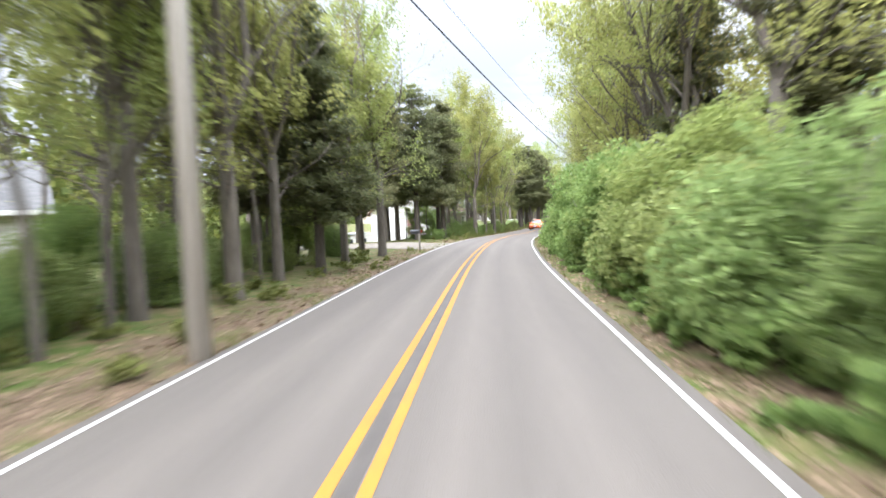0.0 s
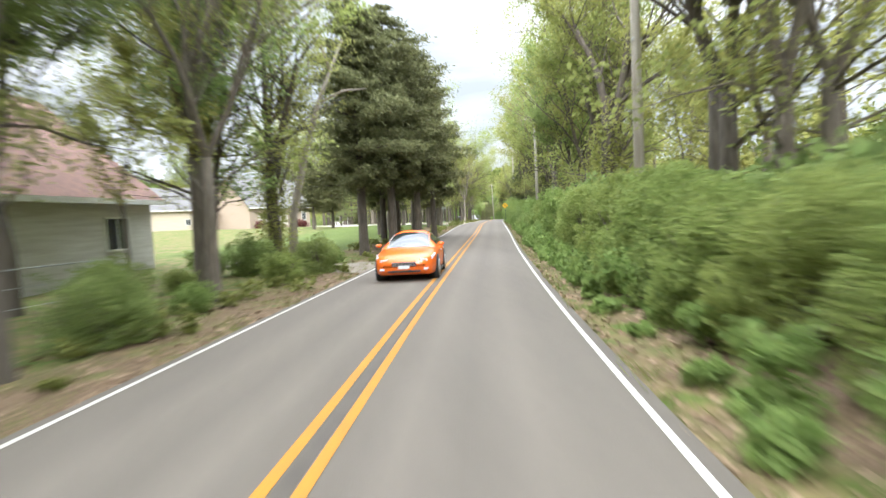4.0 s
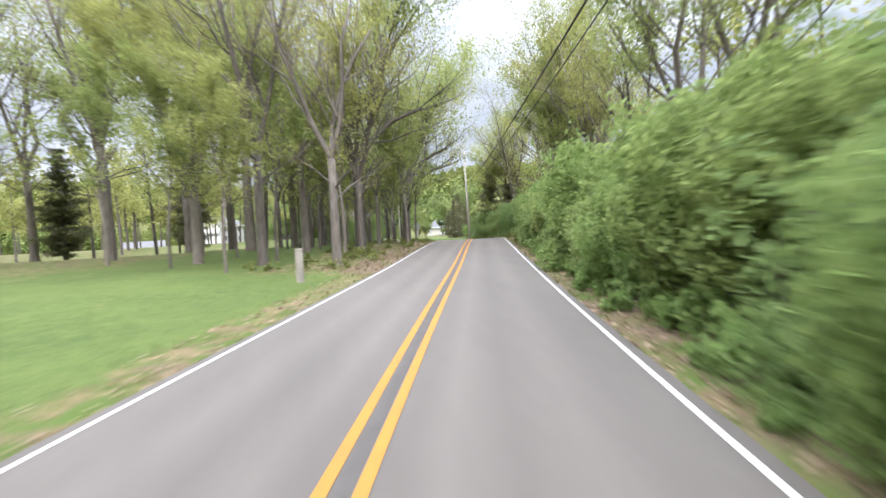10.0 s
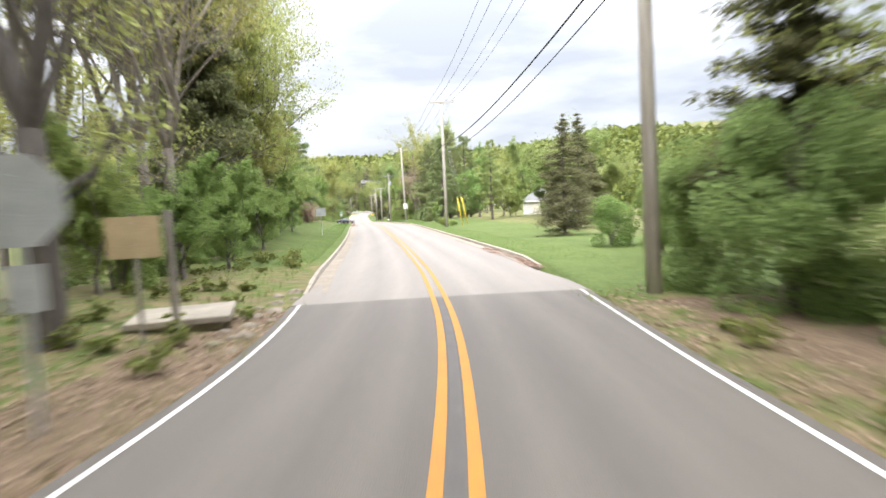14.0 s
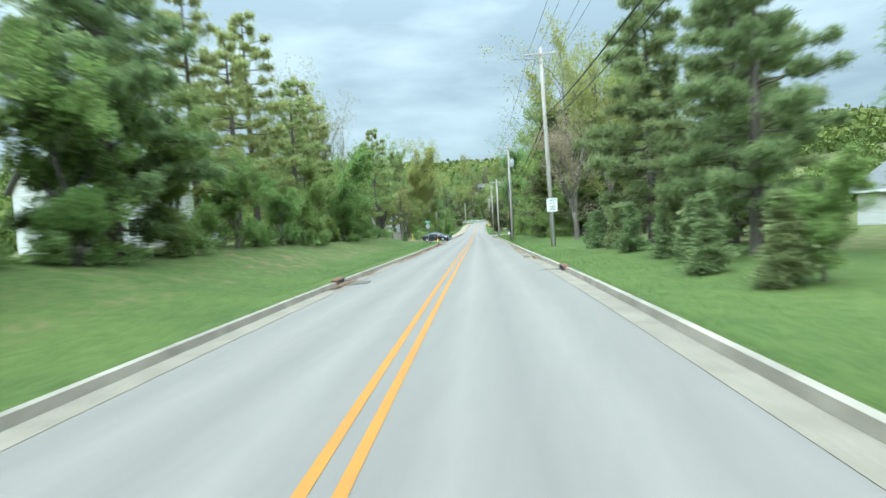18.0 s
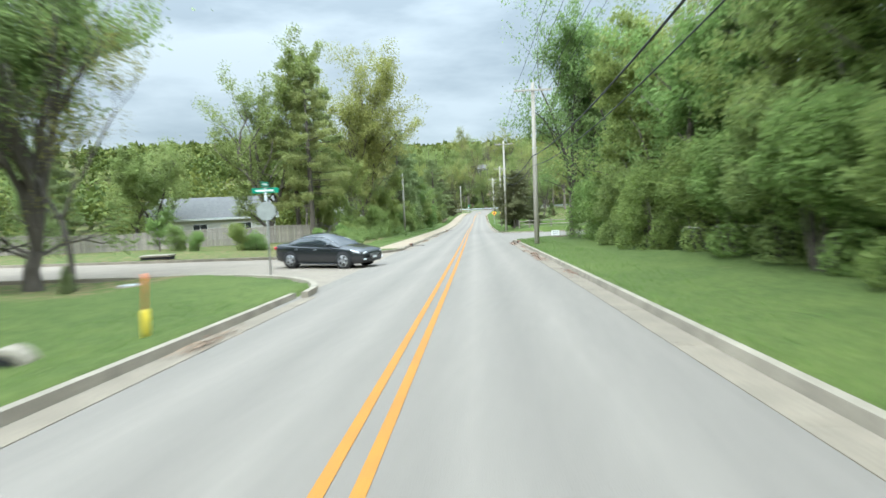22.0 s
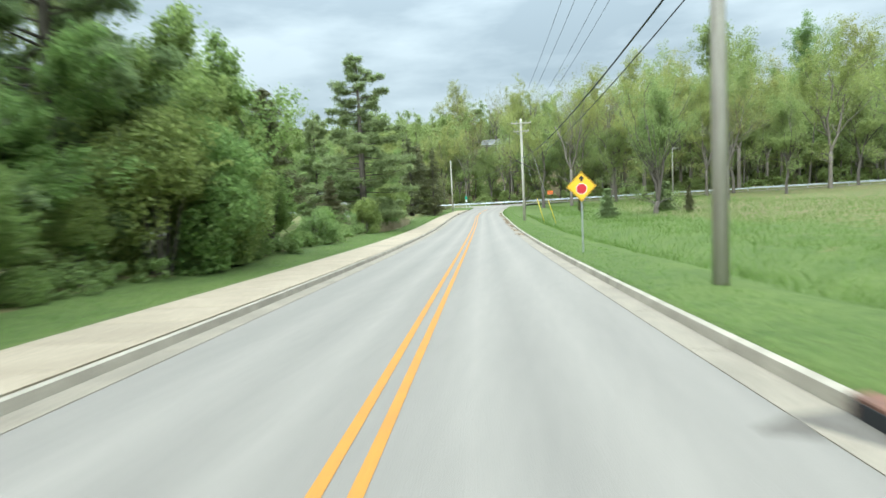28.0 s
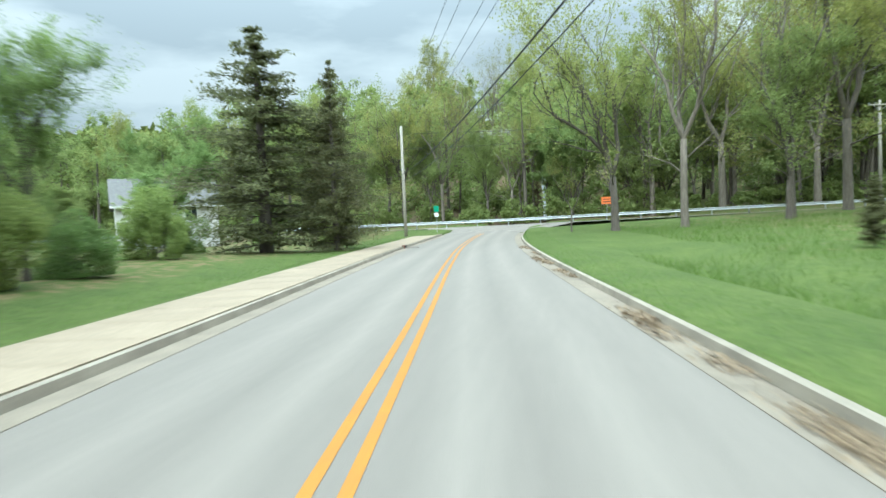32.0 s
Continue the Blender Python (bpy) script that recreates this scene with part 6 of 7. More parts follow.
POLES = [(16.6, 84.0, 11.5), (27.6, 125.6, 11.5), (36.1, 162.2, 12), (54.1, 245.3, 12.3), (50.8, 290.0, 12.5), (44.7, 340.6, 13.5), (40.1, 365.9, 10.8), (34.9, 405.3, 10.2), (29.65, 446.2, 12.0), (25.9, 482.0, 11.7), (18.7, 539.3, 12)]
utility_pole(-3.88, 8.0, 11, 0, label="old grey wooden utility pole close to the road")
for i, (x, y, h) in enumerate(POLES):
    utility_pole(x, y, h, 2 if i == 10 else 1, transformer=i in (4, 6), sleeve=i in (6,), lean=-1.3 if i in (3, 5) else 0)
utility_pole(1.0, 590.5, 10.5, 0, label="slim utility pole beside the end of the pavement")
utility_pole(47.0, 600.8, 10.5, 1)
utility_pole(14.0, 452.2, 8.6, 0, label="utility pole half hidden by bushes")
tops = [(x, y, float(ground_z(np.float64(x), np.float64(y))) + h) for x, y, h in POLES]
run_from = tops + [(1.0, 590.5, float(ground_z(np.float64(1.0), np.float64(590.5))) + 10.5)]
for i in range(2, len(run_from) - 1):
    (xa, ya, za), (xb, yb, zb) = run_from[i], run_from[i + 1]
    for off in (-1.1, -0.5, 0.5, 1.1):
        if i >= 3:
            wire((xa + off, ya, za - 0.25), (xb + off, yb, zb - 0.25), 0.011, 0.9)
    wire((xa - 0.15, ya, za - 4.6), (xb - 0.15, yb, zb - 4.6), 0.03, 0.8, "thick black communication cable")
    wire((xa - 0.15, ya, za - 5.2), (xb - 0.15, yb, zb - 5.2), 0.018, 0.9, "black sagging communication cable")
wire((-3.88, 8.0, -1.9 + 8.6), tops[0][:2] + (tops[0][2] - 2.2,), 0.03, 0.9, "thick black cable crossing over the road")
wire((-3.88, 8.0, -1.9 + 9.6), tops[0][:2] + (tops[0][2] - 0.4,), 0.009, 0.8)
wire(tops[0], tops[1], 0.02, 0.8)
wire(tops[1], tops[2], 0.02, 0.8)
wire((47.0, 600.8, -9.8 + 10), (1.0, 590.5, -11.2 + 10), 0.014, 0.5)
wire((47.0, 600.8, -9.8 + 9), (1.0, 590.5, -11.2 + 8.6), 0.014, 0.5)


def guy_guard(x, y, dx, dz, label="yellow plastic guard on a pole stay"):
    g = tagged(new("guy_wire"), label, "guy wire")
    tube("guard", POST_YELLOW, g, [(0, 0, 0), (dx * 0.35, 0, dz * 0.35)], 0.04, 6)
    tube("stay", GALV, g, [(0, 0, -0.1), (dx, 0, dz)], 0.008, 5)
    return stand(g, x, y, 0)


guy_guard(21.0, 540.6, -2.2, 8.6)
guy_guard(22.4, 542.4, -2.6, 8.8)
guy_guard(52.4, 290.5, -1.2, 8)
guy_guard(53.0, 291.6, -1.6, 8)

# ---- road signs ----


def post_for(sign, h, mat=GALV, w=0.045):
    box("post", mat, sign, -w / 2, w / 2, 0.02, 0.02 + w, -0.3, h, 0.006)
    for z in (h - 0.15, h - 0.5):
        tube("bolt", GALV, sign, [(0, -0.006, z), (0, 0.09, z)], 0.012, 6)


def diamond(r):
    return [(0, -r), (r, 0), (0, r), (-r, 0)]


def warning_sign(x, y, turn, r, centre, what, label):
    s = tagged(new("road_sign"), label, "road sign")
    post_for(s, centre + 0.2, GREEN_POST if what == "turn" else GALV, 0.06)
    panel = prism("panel", SIGN_YELLOW, s, diamond(r), 0.006, at=pose(0, 0, centre))
    rim_o, rim_i = diamond(r * 0.955), diamond(r * 0.915)
    for i in range(4):
        j = (i + 1) % 4
        prism("border", SIGN_BLACK, s, [rim_o[i], rim_o[j], rim_i[j], rim_i[i]], 0.003, at=pose(0, -0.004, centre))
    if what == "turn":
        k = r / 0.45
        out = [(0.17, -0.22), (0.17, 0.09), (0.14, 0.12), (-0.09, 0.12), (-0.09, 0.18), (-0.25, 0.075), (-0.09, -0.03), (-0.09, 0.03), (0.08, 0.03), (0.08, -0.22)]
        prism("arrow", SIGN_BLACK, s, [(a * k, b * k) for a, b in out], 0.003, at=pose(0, -0.005, centre))
    else:
        k = r / 0.6
        octo = lambda q: [(q * math.cos(radians(22.5 + 45 * i)), q * math.sin(radians(22.5 + 45 * i))) for i in range(8)]
        prism("octagon_rim", SIGN_WHITE, s, octo(0.235 * k), 0.003, at=pose(0, -0.004, centre - 0.09 * k))
        prism("octagon", SIGN_RED, s, octo(0.21 * k), 0.003, at=pose(0, -0.008, centre - 0.09 * k))
        prism("arrow", SIGN_BLACK, s, [(a * k, b * k) for a, b in ((0.05, 0.2), (0.05, 0.3), (0.13, 0.3), (0, 0.45), (-0.13, 0.3), (-0.05, 0.3), (-0.05, 0.2))], 0.003, at=pose(0, -0.005, centre))
    return stand(s, x, y, turn)


warning_sign(31.15, 150.4, -13, 0.44, 2.45, "turn", "yellow diamond sign with a black left-turn arrow on a green post")
warning_sign(23.5, 492.4, 8, 0.59, 2.6, "stop", "yellow diamond stop-ahead sign on a grey steel post")
limit = tagged(new("speed_limit_sign"), "white rectangular speed limit 30 sign on a post", "road sign")
post_for(limit, 3.3)
prism("panel", SIGN_WHITE, limit, [(-0.36, 2.35), (0.36, 2.35), (0.36, 3.28), (-0.36, 3.28)], 0.006)
for a in ((-0.33, 0.33, 2.38, 2.392), (-0.33, 0.33, 3.238, 3.25), (-0.33, -0.318, 2.392, 3.238), (0.318, 0.33, 2.392, 3.238)):
    prism("border", SIGN_BLACK, limit, [(a[0], a[2]), (a[1], a[2]), (a[1], a[3]), (a[0], a[3])], 0.003, at=pose(0, -0.004, 0))
letters("SPEED", 0.17, SIGN_BLACK, limit, 0, 3.12)
letters("LIMIT", 0.17, SIGN_BLACK, limit, 0, 2.93)
letters("30", 0.44, SIGN_BLACK, limit, 0, 2.6)
stand(limit, 44.72, 340.36, 8)


def back_sign(x, y, turn, shape, centre, r, label, extra=False, mat=STEEL_SIGN, post=GALV):
    s = tagged(new("road_sign"), label, "road sign")
    post_for(s, centre + r * 0.9, post, 0.06)
    n = 8 if shape == "octagon" else 4
    out = [(r * 1.08 * math.cos(radians(22.5 + 45 * i)), r * 1.08 * math.sin(radians(22.5 + 45 * i))) for i in range(8)] if n == 8 else [(-r, -r * 0.8), (r, -r * 0.8), (r, r * 0.8), (-r, r * 0.8)]
    prism("panel", mat, s, out, 0.006, at=pose(0, 0.014, centre))
    if extra:
        prism("small_plate", mat, s, [(-0.16, -0.24), (0.16, -0.24), (0.16, 0.2), (-0.16, 0.2)], 0.005, at=pose(0.02, 0.012, centre - r - 0.36))
    return stand(s, x, y, turn)


back_sign(45.55, 238.1, 14, "octagon", 2.2, 0.42, "grey back of a stop sign with a small plate below", True)
back_sign(44.5, 242.2, 6, "plate", 1.75, 0.42, "tan wooden back of a board on two posts", False, TAN_BOARD, WOOD_GREY)
side_post = tagged(box("wooden_post", WOOD_GREY, None, -0.05, 0.05, -0.05, 0.05, -0.3, 2.2, 0.01), "short square wooden post beside the board", "post")
stand(side_post, 44.95, 242.5)
back_sign(22.9, 155.9, -10, "plate", 2.7, 0.34, "plain grey back of a road sign on a thin post")
back_sign(40.0, 282.4, 8, "plate", 1.95, 0.4, "plain grey back of a road sign on the bank")


def street_sign(x, y, turn, with_stop, label):
    s = tagged(new("street_name_sign"), label, "street sign")
    tube("post", GALV, s, [(0, 0, -0.3), (0, 0, 3.15)], 0.035, 8)
    for i, (z, a) in enumerate(((2.95, 0), (3.17, 90))):
        blade = box("name_plate", SIGN_GREEN, s, -0.48, 0.48, -0.008, 0.008, z, z + 0.19, 0.004, at=pose(0, 0, 0, 0, 0, a))
        box("bar", SIGN_WHITE, blade, -0.34, 0.3, -0.012, -0.009, z + 0.06, z + 0.13)
    if with_stop:
        out = [(0.36 * math.cos(radians(22.5 + 45 * i)), 0.36 * math.sin(radians(22.5 + 45 * i))) for i in range(8)]
        prism("stop_panel", STEEL_SIGN, s, out, 0.006, "grey back of the stop panel", at=pose(0, -0.05, 2.3, 0, 0, 20))
    return stand(s, x, y, turn)


street_sign(25.75, 387.0, 12, True, "green street name blades above the back of a stop sign")
street_sign(44.8, 454.0, 20, False, "pale street name blades on a grey post")
road_work = tagged(new("road_sign"), "orange sign on a short post by the cross road", "road sign")
post_for(road_work, 2.6)
prism("panel", SIGN_ORANGE, road_work, [(-0.6, 1.9), (0.6, 1.9), (0.6, 2.7), (-0.6, 2.7)], 0.006)
for z in (2.45, 2.15):
    prism("bar", SIGN_BLACK, road_work, [(-0.45, z - 0.05), (0.45, z - 0.05), (0.45, z + 0.05), (-0.45, z + 0.05)], 0.003, at=pose(0, -0.004, 0))
stand(road_work, 21.2, 605.6, 5)
route = tagged(new("route_sign"), "small green and white route sign on a post", "road sign")
post_for(route, 2.5)
prism("panel", SIGN_GREEN, route, [(-0.25, 2.0), (0.25, 2.0), (0.25, 2.6), (-0.25, 2.6)], 0.006)
prism("lower_panel", SIGN_WHITE, route, [(-0.2, 1.5), (0.2, 1.5), (0.2, 1.9), (-0.2, 1.9)], 0.006)
stand(route, 3.4, 594.0, 5)

# ---- mailboxes, posts, small things ----


def mailbox(x, y, turn, post_mat, label, finial=False):
    m = tagged(new("mailbox"), label, "mailbox")
    box("post", post_mat, m, -0.055, 0.055, -0.055, 0.055, -0.3, 1.18 if finial else 1.0, 0.008)
    n = 9
    ring = [(-0.1, 0), (0.1, 0)] + [(0.1 * math.cos(math.pi * i / n), 0.13 + 0.1 * math.sin(math.pi * i / n)) for i in range(n + 1)]
    shell = prism("box", MAIL_BLACK, m, ring, 0.5, at=pose(-0.02, 0, 1.02, 0, 0, 90))
    prism("door", MAIL_BLACK, shell, [(a * 1.06, b * 1.03) for a, b in ring], 0.015, at=pose(0, -0.018, 0))
    box("flag", SIGN_RED, m, 0.1, 0.16, -0.125, -0.115, 1.1, 1.22)
    box("arm", post_mat, m, -0.06, 0.42, -0.05, 0.05, 0.95, 1.015, 0.006)
    if finial:
        tube("finial", post_mat, m, [(0, 0, 1.18), (0, 0, 1.21), (0, 0, 1.25), (0, 0, 1.3)], [0.035, 0.06, 0.05, 0.005], 8)
    return stand(m, x, y, turn)


mailbox(-2.95, 34.2, 5, WOOD_GREY, "black mailbox on a weathered wooden post by the drive")
mailbox(28.8, 172.5, -10, MAIL_BLACK, "black mailbox on a dark post with a finial", True)


def marker(x, y, h, mat, label, w=0.05, cap=None):
    p = tagged(new("marker_post"), label, "marker post")
    box("shaft", mat, p, -w, w, -w * 0.5, w * 0.5, -0.2, h, 0.008)
    box("cap", cap or mat, p, -w * 1.1, w * 1.1, -w * 0.6, w * 0.6, h, h + 0.06, 0.01)
    return stand(p, x, y, 8)


utility_mark = tagged(new("marker_post"), "thin orange stake in a stout yellow sleeve on the lawn", "marker post")
tube("sleeve", POST_YELLOW, utility_mark, [(0, 0, -0.2), (0, 0, 0.42), (0, 0, 0.44)], [0.055, 0.055, 0.03], 10)
tube("stake", SIGN_ORANGE, utility_mark, [(0, 0, 0.43), (0.02, 0, 0.85), (0.02, 0, 1.02)], [0.022, 0.022, 0.03], 8)
stand(utility_mark, 29.5, 375.5, 8, 0, 2)
inlet_pipe = tagged(new("drain_pipe"), "dark mouth of a concrete pipe sunk in the lawn", "pipe")
prism("collar", CONCRETE, inlet_pipe, [(0.30 * math.cos(radians(a)), 0.30 * math.sin(radians(a))) for a in range(-20, 201, 20)], 0.42)
# the pipe is not hollow: a black face paints the shade inside it
prism("mouth", DARK, inlet_pipe, [(0.26 * math.cos(radians(a)), 0.23 * math.sin(radians(a))) for a in range(-10, 191, 20)], 0.01, at=pose(0, -0.012, 0))
stand(inlet_pipe, 28.9, 373.5, 22, -0.08)
cover = tagged(new("manhole_cover"), "pale concrete valve cover set in the grass", "manhole cover")
tube("rim", CONCRETE, cover, [(0, 0, -0.1), (0, 0, 0.05)], 0.36, 16)
tube("lid", GALV, cover, [(0, 0, 0.04), (0, 0, 0.065)], 0.28, 16)
stand(cover, 23.0, 383.1)
kerb_inlet = tagged(new("storm_drain"), "black kerb inlet with a concrete top beside the side street", "storm drain", "storm drains")
box("top", CONCRETE, kerb_inlet, -0.9, 0.9, -0.35, 0.5, 0.16, 0.27, 0.02)
# a solid black block in place of the shaded hollow under the top
box("opening_shade", DARK, kerb_inlet, -0.85, 0.85, -0.3, 0.4, -0.1, 0.158)
stand(kerb_inlet, 12.9, 397.9, 12, -0.04)
marker(22.7, 403.4, 0.78, SIGN_WHITE, "white plastic marker post at the street corner", 0.035)
marker(17.1, 411.8, 1.3, POST_YELLOW, "pale yellow marker post by the fence", 0.045)
marker(32.8, 187.7, 1.1, WOOD_GREY, "old grey wooden fence post by the trees", 0.12)
marker(40.5, 181.2, 0.85, SIGN_WHITE, "short white reflector post at the verge", 0.05)
marker(19.0, 408.6, 1.3, WOOD_GREY, "thin wooden stake on the lawn", 0.03)


def boulder(x, y, s, seed, label="rough pale limestone boulder", mat=STONE, sink=0.25):
    bm = bmesh.new()
    bmesh.ops.create_icosphere(bm, subdivisions=2, radius=s)
    for v in bm.verts:
        k = 1 + 0.45 * noise.noise(v.co * (1.6 / s) + Vector((seed, 0, 0)))
        v.co = Vector((v.co.x * 1.3 * k, v.co.y * k, v.co.z * 0.62 * k))
    return stand(tagged(part("boulder", bm, mat), label, "boulder", "boulders by the driveway" if mat is STONE else "stones on the verge"), x, y, seed * 50, s * sink)


for i, (x, y, s) in enumerate(((25.2, 163.0, 0.38), (24.5, 162.2, 0.3), (25.9, 164.4, 0.26), (23.6, 163.4, 0.3), (22.4, 164.8, 0.34), (20.8, 165.6, 0.25), (19.4, 167.0, 0.3), (17.6, 168.6, 0.26), (25.9, 155.4, 0.3))):
    boulder(x, y, s, i + 1)
slab = tagged(new("utility_cover"), "square concrete utility cover lifted out of the soil", "utility cover")
box("lid", CONCRETE, slab, -0.9, 0.9, -0.8, 0.8, 0.14, 0.27, 0.02)
box("collar", CONCRETE, slab, -0.72, 0.72, -0.62, 0.62, -0.3, 0.14, 0.01)
stand(slab, 44.45, 243.95, 15)
for i in range(13):
    q, l = 241.6 + i * 0.55, -3.35 - 0.75 * ((i * 0.618) % 1)
    x, y = map(float, on_road(q, l))
    boulder(x, y, 0.09 + 0.11 * ((i * 0.41) % 1), i + 20, "broken lump of old kerb concrete in the litter", GUTTER, -0.1)
for i in range(14):
    q, l = 97 + i * 3.1, -4.2 - 3.4 * ((i * 0.618) % 1)
    x, y = map(float, on_road(q, l))
    boulder(x, y, 0.1 + 0.12 * ((i * 0.37) % 1), i + 40, "grey stone lying in the leaf litter", GUTTER, -0.05)
board = tagged(new("yard_sign"), "small white yard sign on wire legs", "yard sign")
prism("panel", SIGN_WHITE, board, [(-0.31, 0.22), (0.31, 0.22), (0.31, 0.62), (-0.31, 0.62)], 0.006)
for z in (0.5, 0.36):
    prism("bar", TRANSFORMER, board, [(-0.2, z - 0.03), (0.2, z - 0.03), (0.2, z + 0.03), (-0.2, z + 0.03)], 0.003, at=pose(0, -0.004, 0))
for u in (-0.2, 0.2):
    tube("leg", GALV, board, [(u, 0.01, -0.15), (u, 0.01, 0.25)], 0.006, 5)
stand(board, 36.1, 414.6, 5, -0.14)
patch("mulch_bed", [(38.0 + 2.3 * math.cos(radians(a)), 413.9 + 1.2 * math.sin(radians(a))) for a in range(0, 360, 20)], MULCH, 0.02, "ring of dark brown bark mulch under the lawn tree", "mulch bed", False)


def drain(y, s, label="storm drain inlet with a rusty iron mouth in the kerb"):
    d = tagged(new("storm_drain"), label, "storm drain", "storm drains")
    box("mouth", RUST, d, -0.03, 0.2, -0.52, 0.52, -0.02, 0.19, 0.012)
    # no hole in the iron: a black plate paints the shade of one
    box("opening_shade", DARK, d, -0.044, -0.028, -0.44, 0.44, 0.0, 0.15)
    slab = [(-0.035, -0.62), (-0.035, 0.62), (-0.5, 0.5), (-0.95, 0.2), (-0.95, -0.45)]
    solid("apron", [(a, b, h) for h in (0.016, -0.1) for a, b in slab], [(0, 1, 2, 3, 4), (9, 8, 7, 6, 5)] + [(k, 5 + k, 5 + (k + 1) % 5, (k + 1) % 5) for k in range(5)], DRAIN_SLAB, d, "dark stained apron slab")
    x, yy = on_road(y, s * float(half(y, s)))
    d.matrix_basis = pose(float(x), float(yy), float(road_z(yy)), 0, 0, (7.5 if s > 0 else 187.5))
    return d


for y, s in ((318.8, -1), (320.3, 1), (366.6, -1), (411.4, -1), (409.6, 1), (466, -1), (473, 1), (575, -1)):
    drain(y, s)


def gutter_debris(y0, y1, s, n, seed, label="brown leaf debris lying along the gutter"):
    """Low ragged drifts of dead leaves and grit in the gutter."""
    rng = np.random.default_rng(seed)
    cs = []
    for k in range(n):
        y, c = rng.uniform(y0, y1), rng.uniform(0.05, 0.4)
        m = rng.integers(60, 190)
        q = y + rng.normal(0, rng.uniform(0.25, 0.8), m)
        x, yy = on_road(q, s * (half(q, s) - np.abs(c + rng.normal(0, 0.11, m))))
        cs.append(np.stack([x, yy, road_z(yy) + 0.012 + 0.03 * rng.random(m)], 1))
    v, f = leaves(np.concatenate(cs), 0.055, rng, 0.92, 1.5)
    return tagged(new("leaf_debris", crown_mesh("leaf_debris", v, f, LEAF_DEAD)), label, "leaf debris", kind="stuff")


gutter_debris(316, 378, -1, 46, 1)
gutter_debris(252, 262, 1, 14, 2)
gutter_debris(326, 352, 1, 9, 3)
gutter_debris(384, 412, 1, 10, 4)
gutter_debris(412, 470, -1, 10, 5)
gutter_debris(506, 570, 1, 34, 6)


def tar_lines(rd, y0, y1, n, seed):
    """Thin dark cracks and sealed seams wandering along the lane."""
    rng = np.random.default_rng(seed)
    for k in range(n):
        y = rng.uniform(y0, y1)
        lat = rng.uniform(-2.4, 2.4)
        L = rng.uniform(2, 9)
        ys = np.linspace(y, y + L, 12)
        ls = lat + np.cumsum(rng.normal(0, 0.06, 12))
        w = rng.uniform(0.006, 0.013)
        vs = []
        for q, l in zip(ys, ls):
            a, b = on_road(q, l - w), on_road(q, l + w)
            z = float(road_z(q)) + 0.004
            vs += [(*a, z), (*b, z)]
        solid("crack", vs, [(2 * i, 2 * i + 1, 2 * i + 3, 2 * i + 2) for i in range(11)], CRACK, rd)


tar_lines(road_a, 20, 236, 14, 4)
tar_lines(road_b, 255, 560, 9, 5)

# ---- fences ----
rail_fence = tagged(new("rail_fence"), "dark split-rail fence with two rails along the meadow", "fence")
pts = [(31.5, 445.2)] + [(32.9 + 2.75 * i, 443.0 + 0.4 * i) for i in range(11)]
for i, (x, y) in enumerate(pts):
    z = float(ground_z(np.float64(x), np.float64(y)))
    box("post", WOOD_DARK if i > 3 else WOOD_GREY, rail_fence, x - 0.07, x + 0.07, y - 0.07, y + 0.07, z - 0.3, z + 1.05, 0.01)
    if i:
        xa, ya = pts[i - 1]
        za = float(ground_z(np.float64(xa), np.float64(ya)))
        for h in (0.42, 0.88):
            tube("rail", WOOD_DARK if i > 3 else WOOD_GREY, rail_fence, [(xa, ya, za + h), (x, y, z + h)], 0.055, 6)


def board_fence(x0, y0, x1, y1, h, label):
    f = tagged(new("privacy_fence"), label, "fence")
    n = int(math.hypot(x1 - x0, y1 - y0) / 0.16)
    turn = math.degrees(math.atan2(y1 - y0, x1 - x0))
    bm0 = box_data(-0.07, 0.07, -0.012, 0.012, 0, h, 0.004)
    me = bpy.data.meshes.new("board")
    bm0.to_mesh(me)
    bm0.free()
    me.materials.append(WOOD_GREY)
    for i in range(n):
        u = (i + 0.5) / n
        x, y = x0 + (x1 - x0) * u, y0 + (y1 - y0) * u
        b = new("board", me)
        b.parent = f
        b.matrix_basis = pose(x, y, float(ground_z(np.float64(x), np.float64(y))) - 0.05 + 0.02 * math.sin(i * 1.7), 0, 0, turn)
    return f


board_fence(-14, 411.5, 1, 415.2, 1.7, "weathered grey board privacy fence")
board_fence(1, 415.2, 12.5, 422.5, 1.75, "weathered grey board privacy fence behind shrubs")
board_fence(12.5, 422.5, 9.5, 440, 1.7, "weathered grey board privacy fence under the trees")
yard_fence = tagged(new("wire_fence"), "low wire fence with thin posts round the yard", "fence")
pts = [(-6.5, 62), (-4.6, 66.5), (-2.8, 71), (-1.4, 75.5), (0.0, 80), (1.5, 84.5)]
for i, (x, y) in enumerate(pts):
    z = float(ground_z(np.float64(x), np.float64(y)))
    tube("post", GALV, yard_fence, [(x, y, z - 0.2), (x, y, z + 1.15)], 0.03, 6)
    if i:
        xa, ya = pts[i - 1]
        za = float(ground_z(np.float64(xa), np.float64(ya)))
        for h in (0.25, 0.7, 1.12):
            tube("rail", GALV, yard_fence, [(xa, ya, za + h), (x, y, z + h)], 0.02 if h > 1 else 0.008, 5)

# ---- guardrail ----
rail = tagged(new("guardrail"), "galvanised steel guardrail along the outside of the cross road", "guardrail")
prof = [(0, 0.42), (0.06, 0.47), (0.0, 0.56), (0.0, 0.6), (0.06, 0.69), (0, 0.74), (0.02, 0.74), (0.085, 0.69), (0.025, 0.6), (0.025, 0.56), (0.085, 0.47), (0.02, 0.42)]


def rail_y(x):
    return float(np.interp(x, [-90, -10, 70, 150], [613.4, 607.2, 604.4, 598.5]))


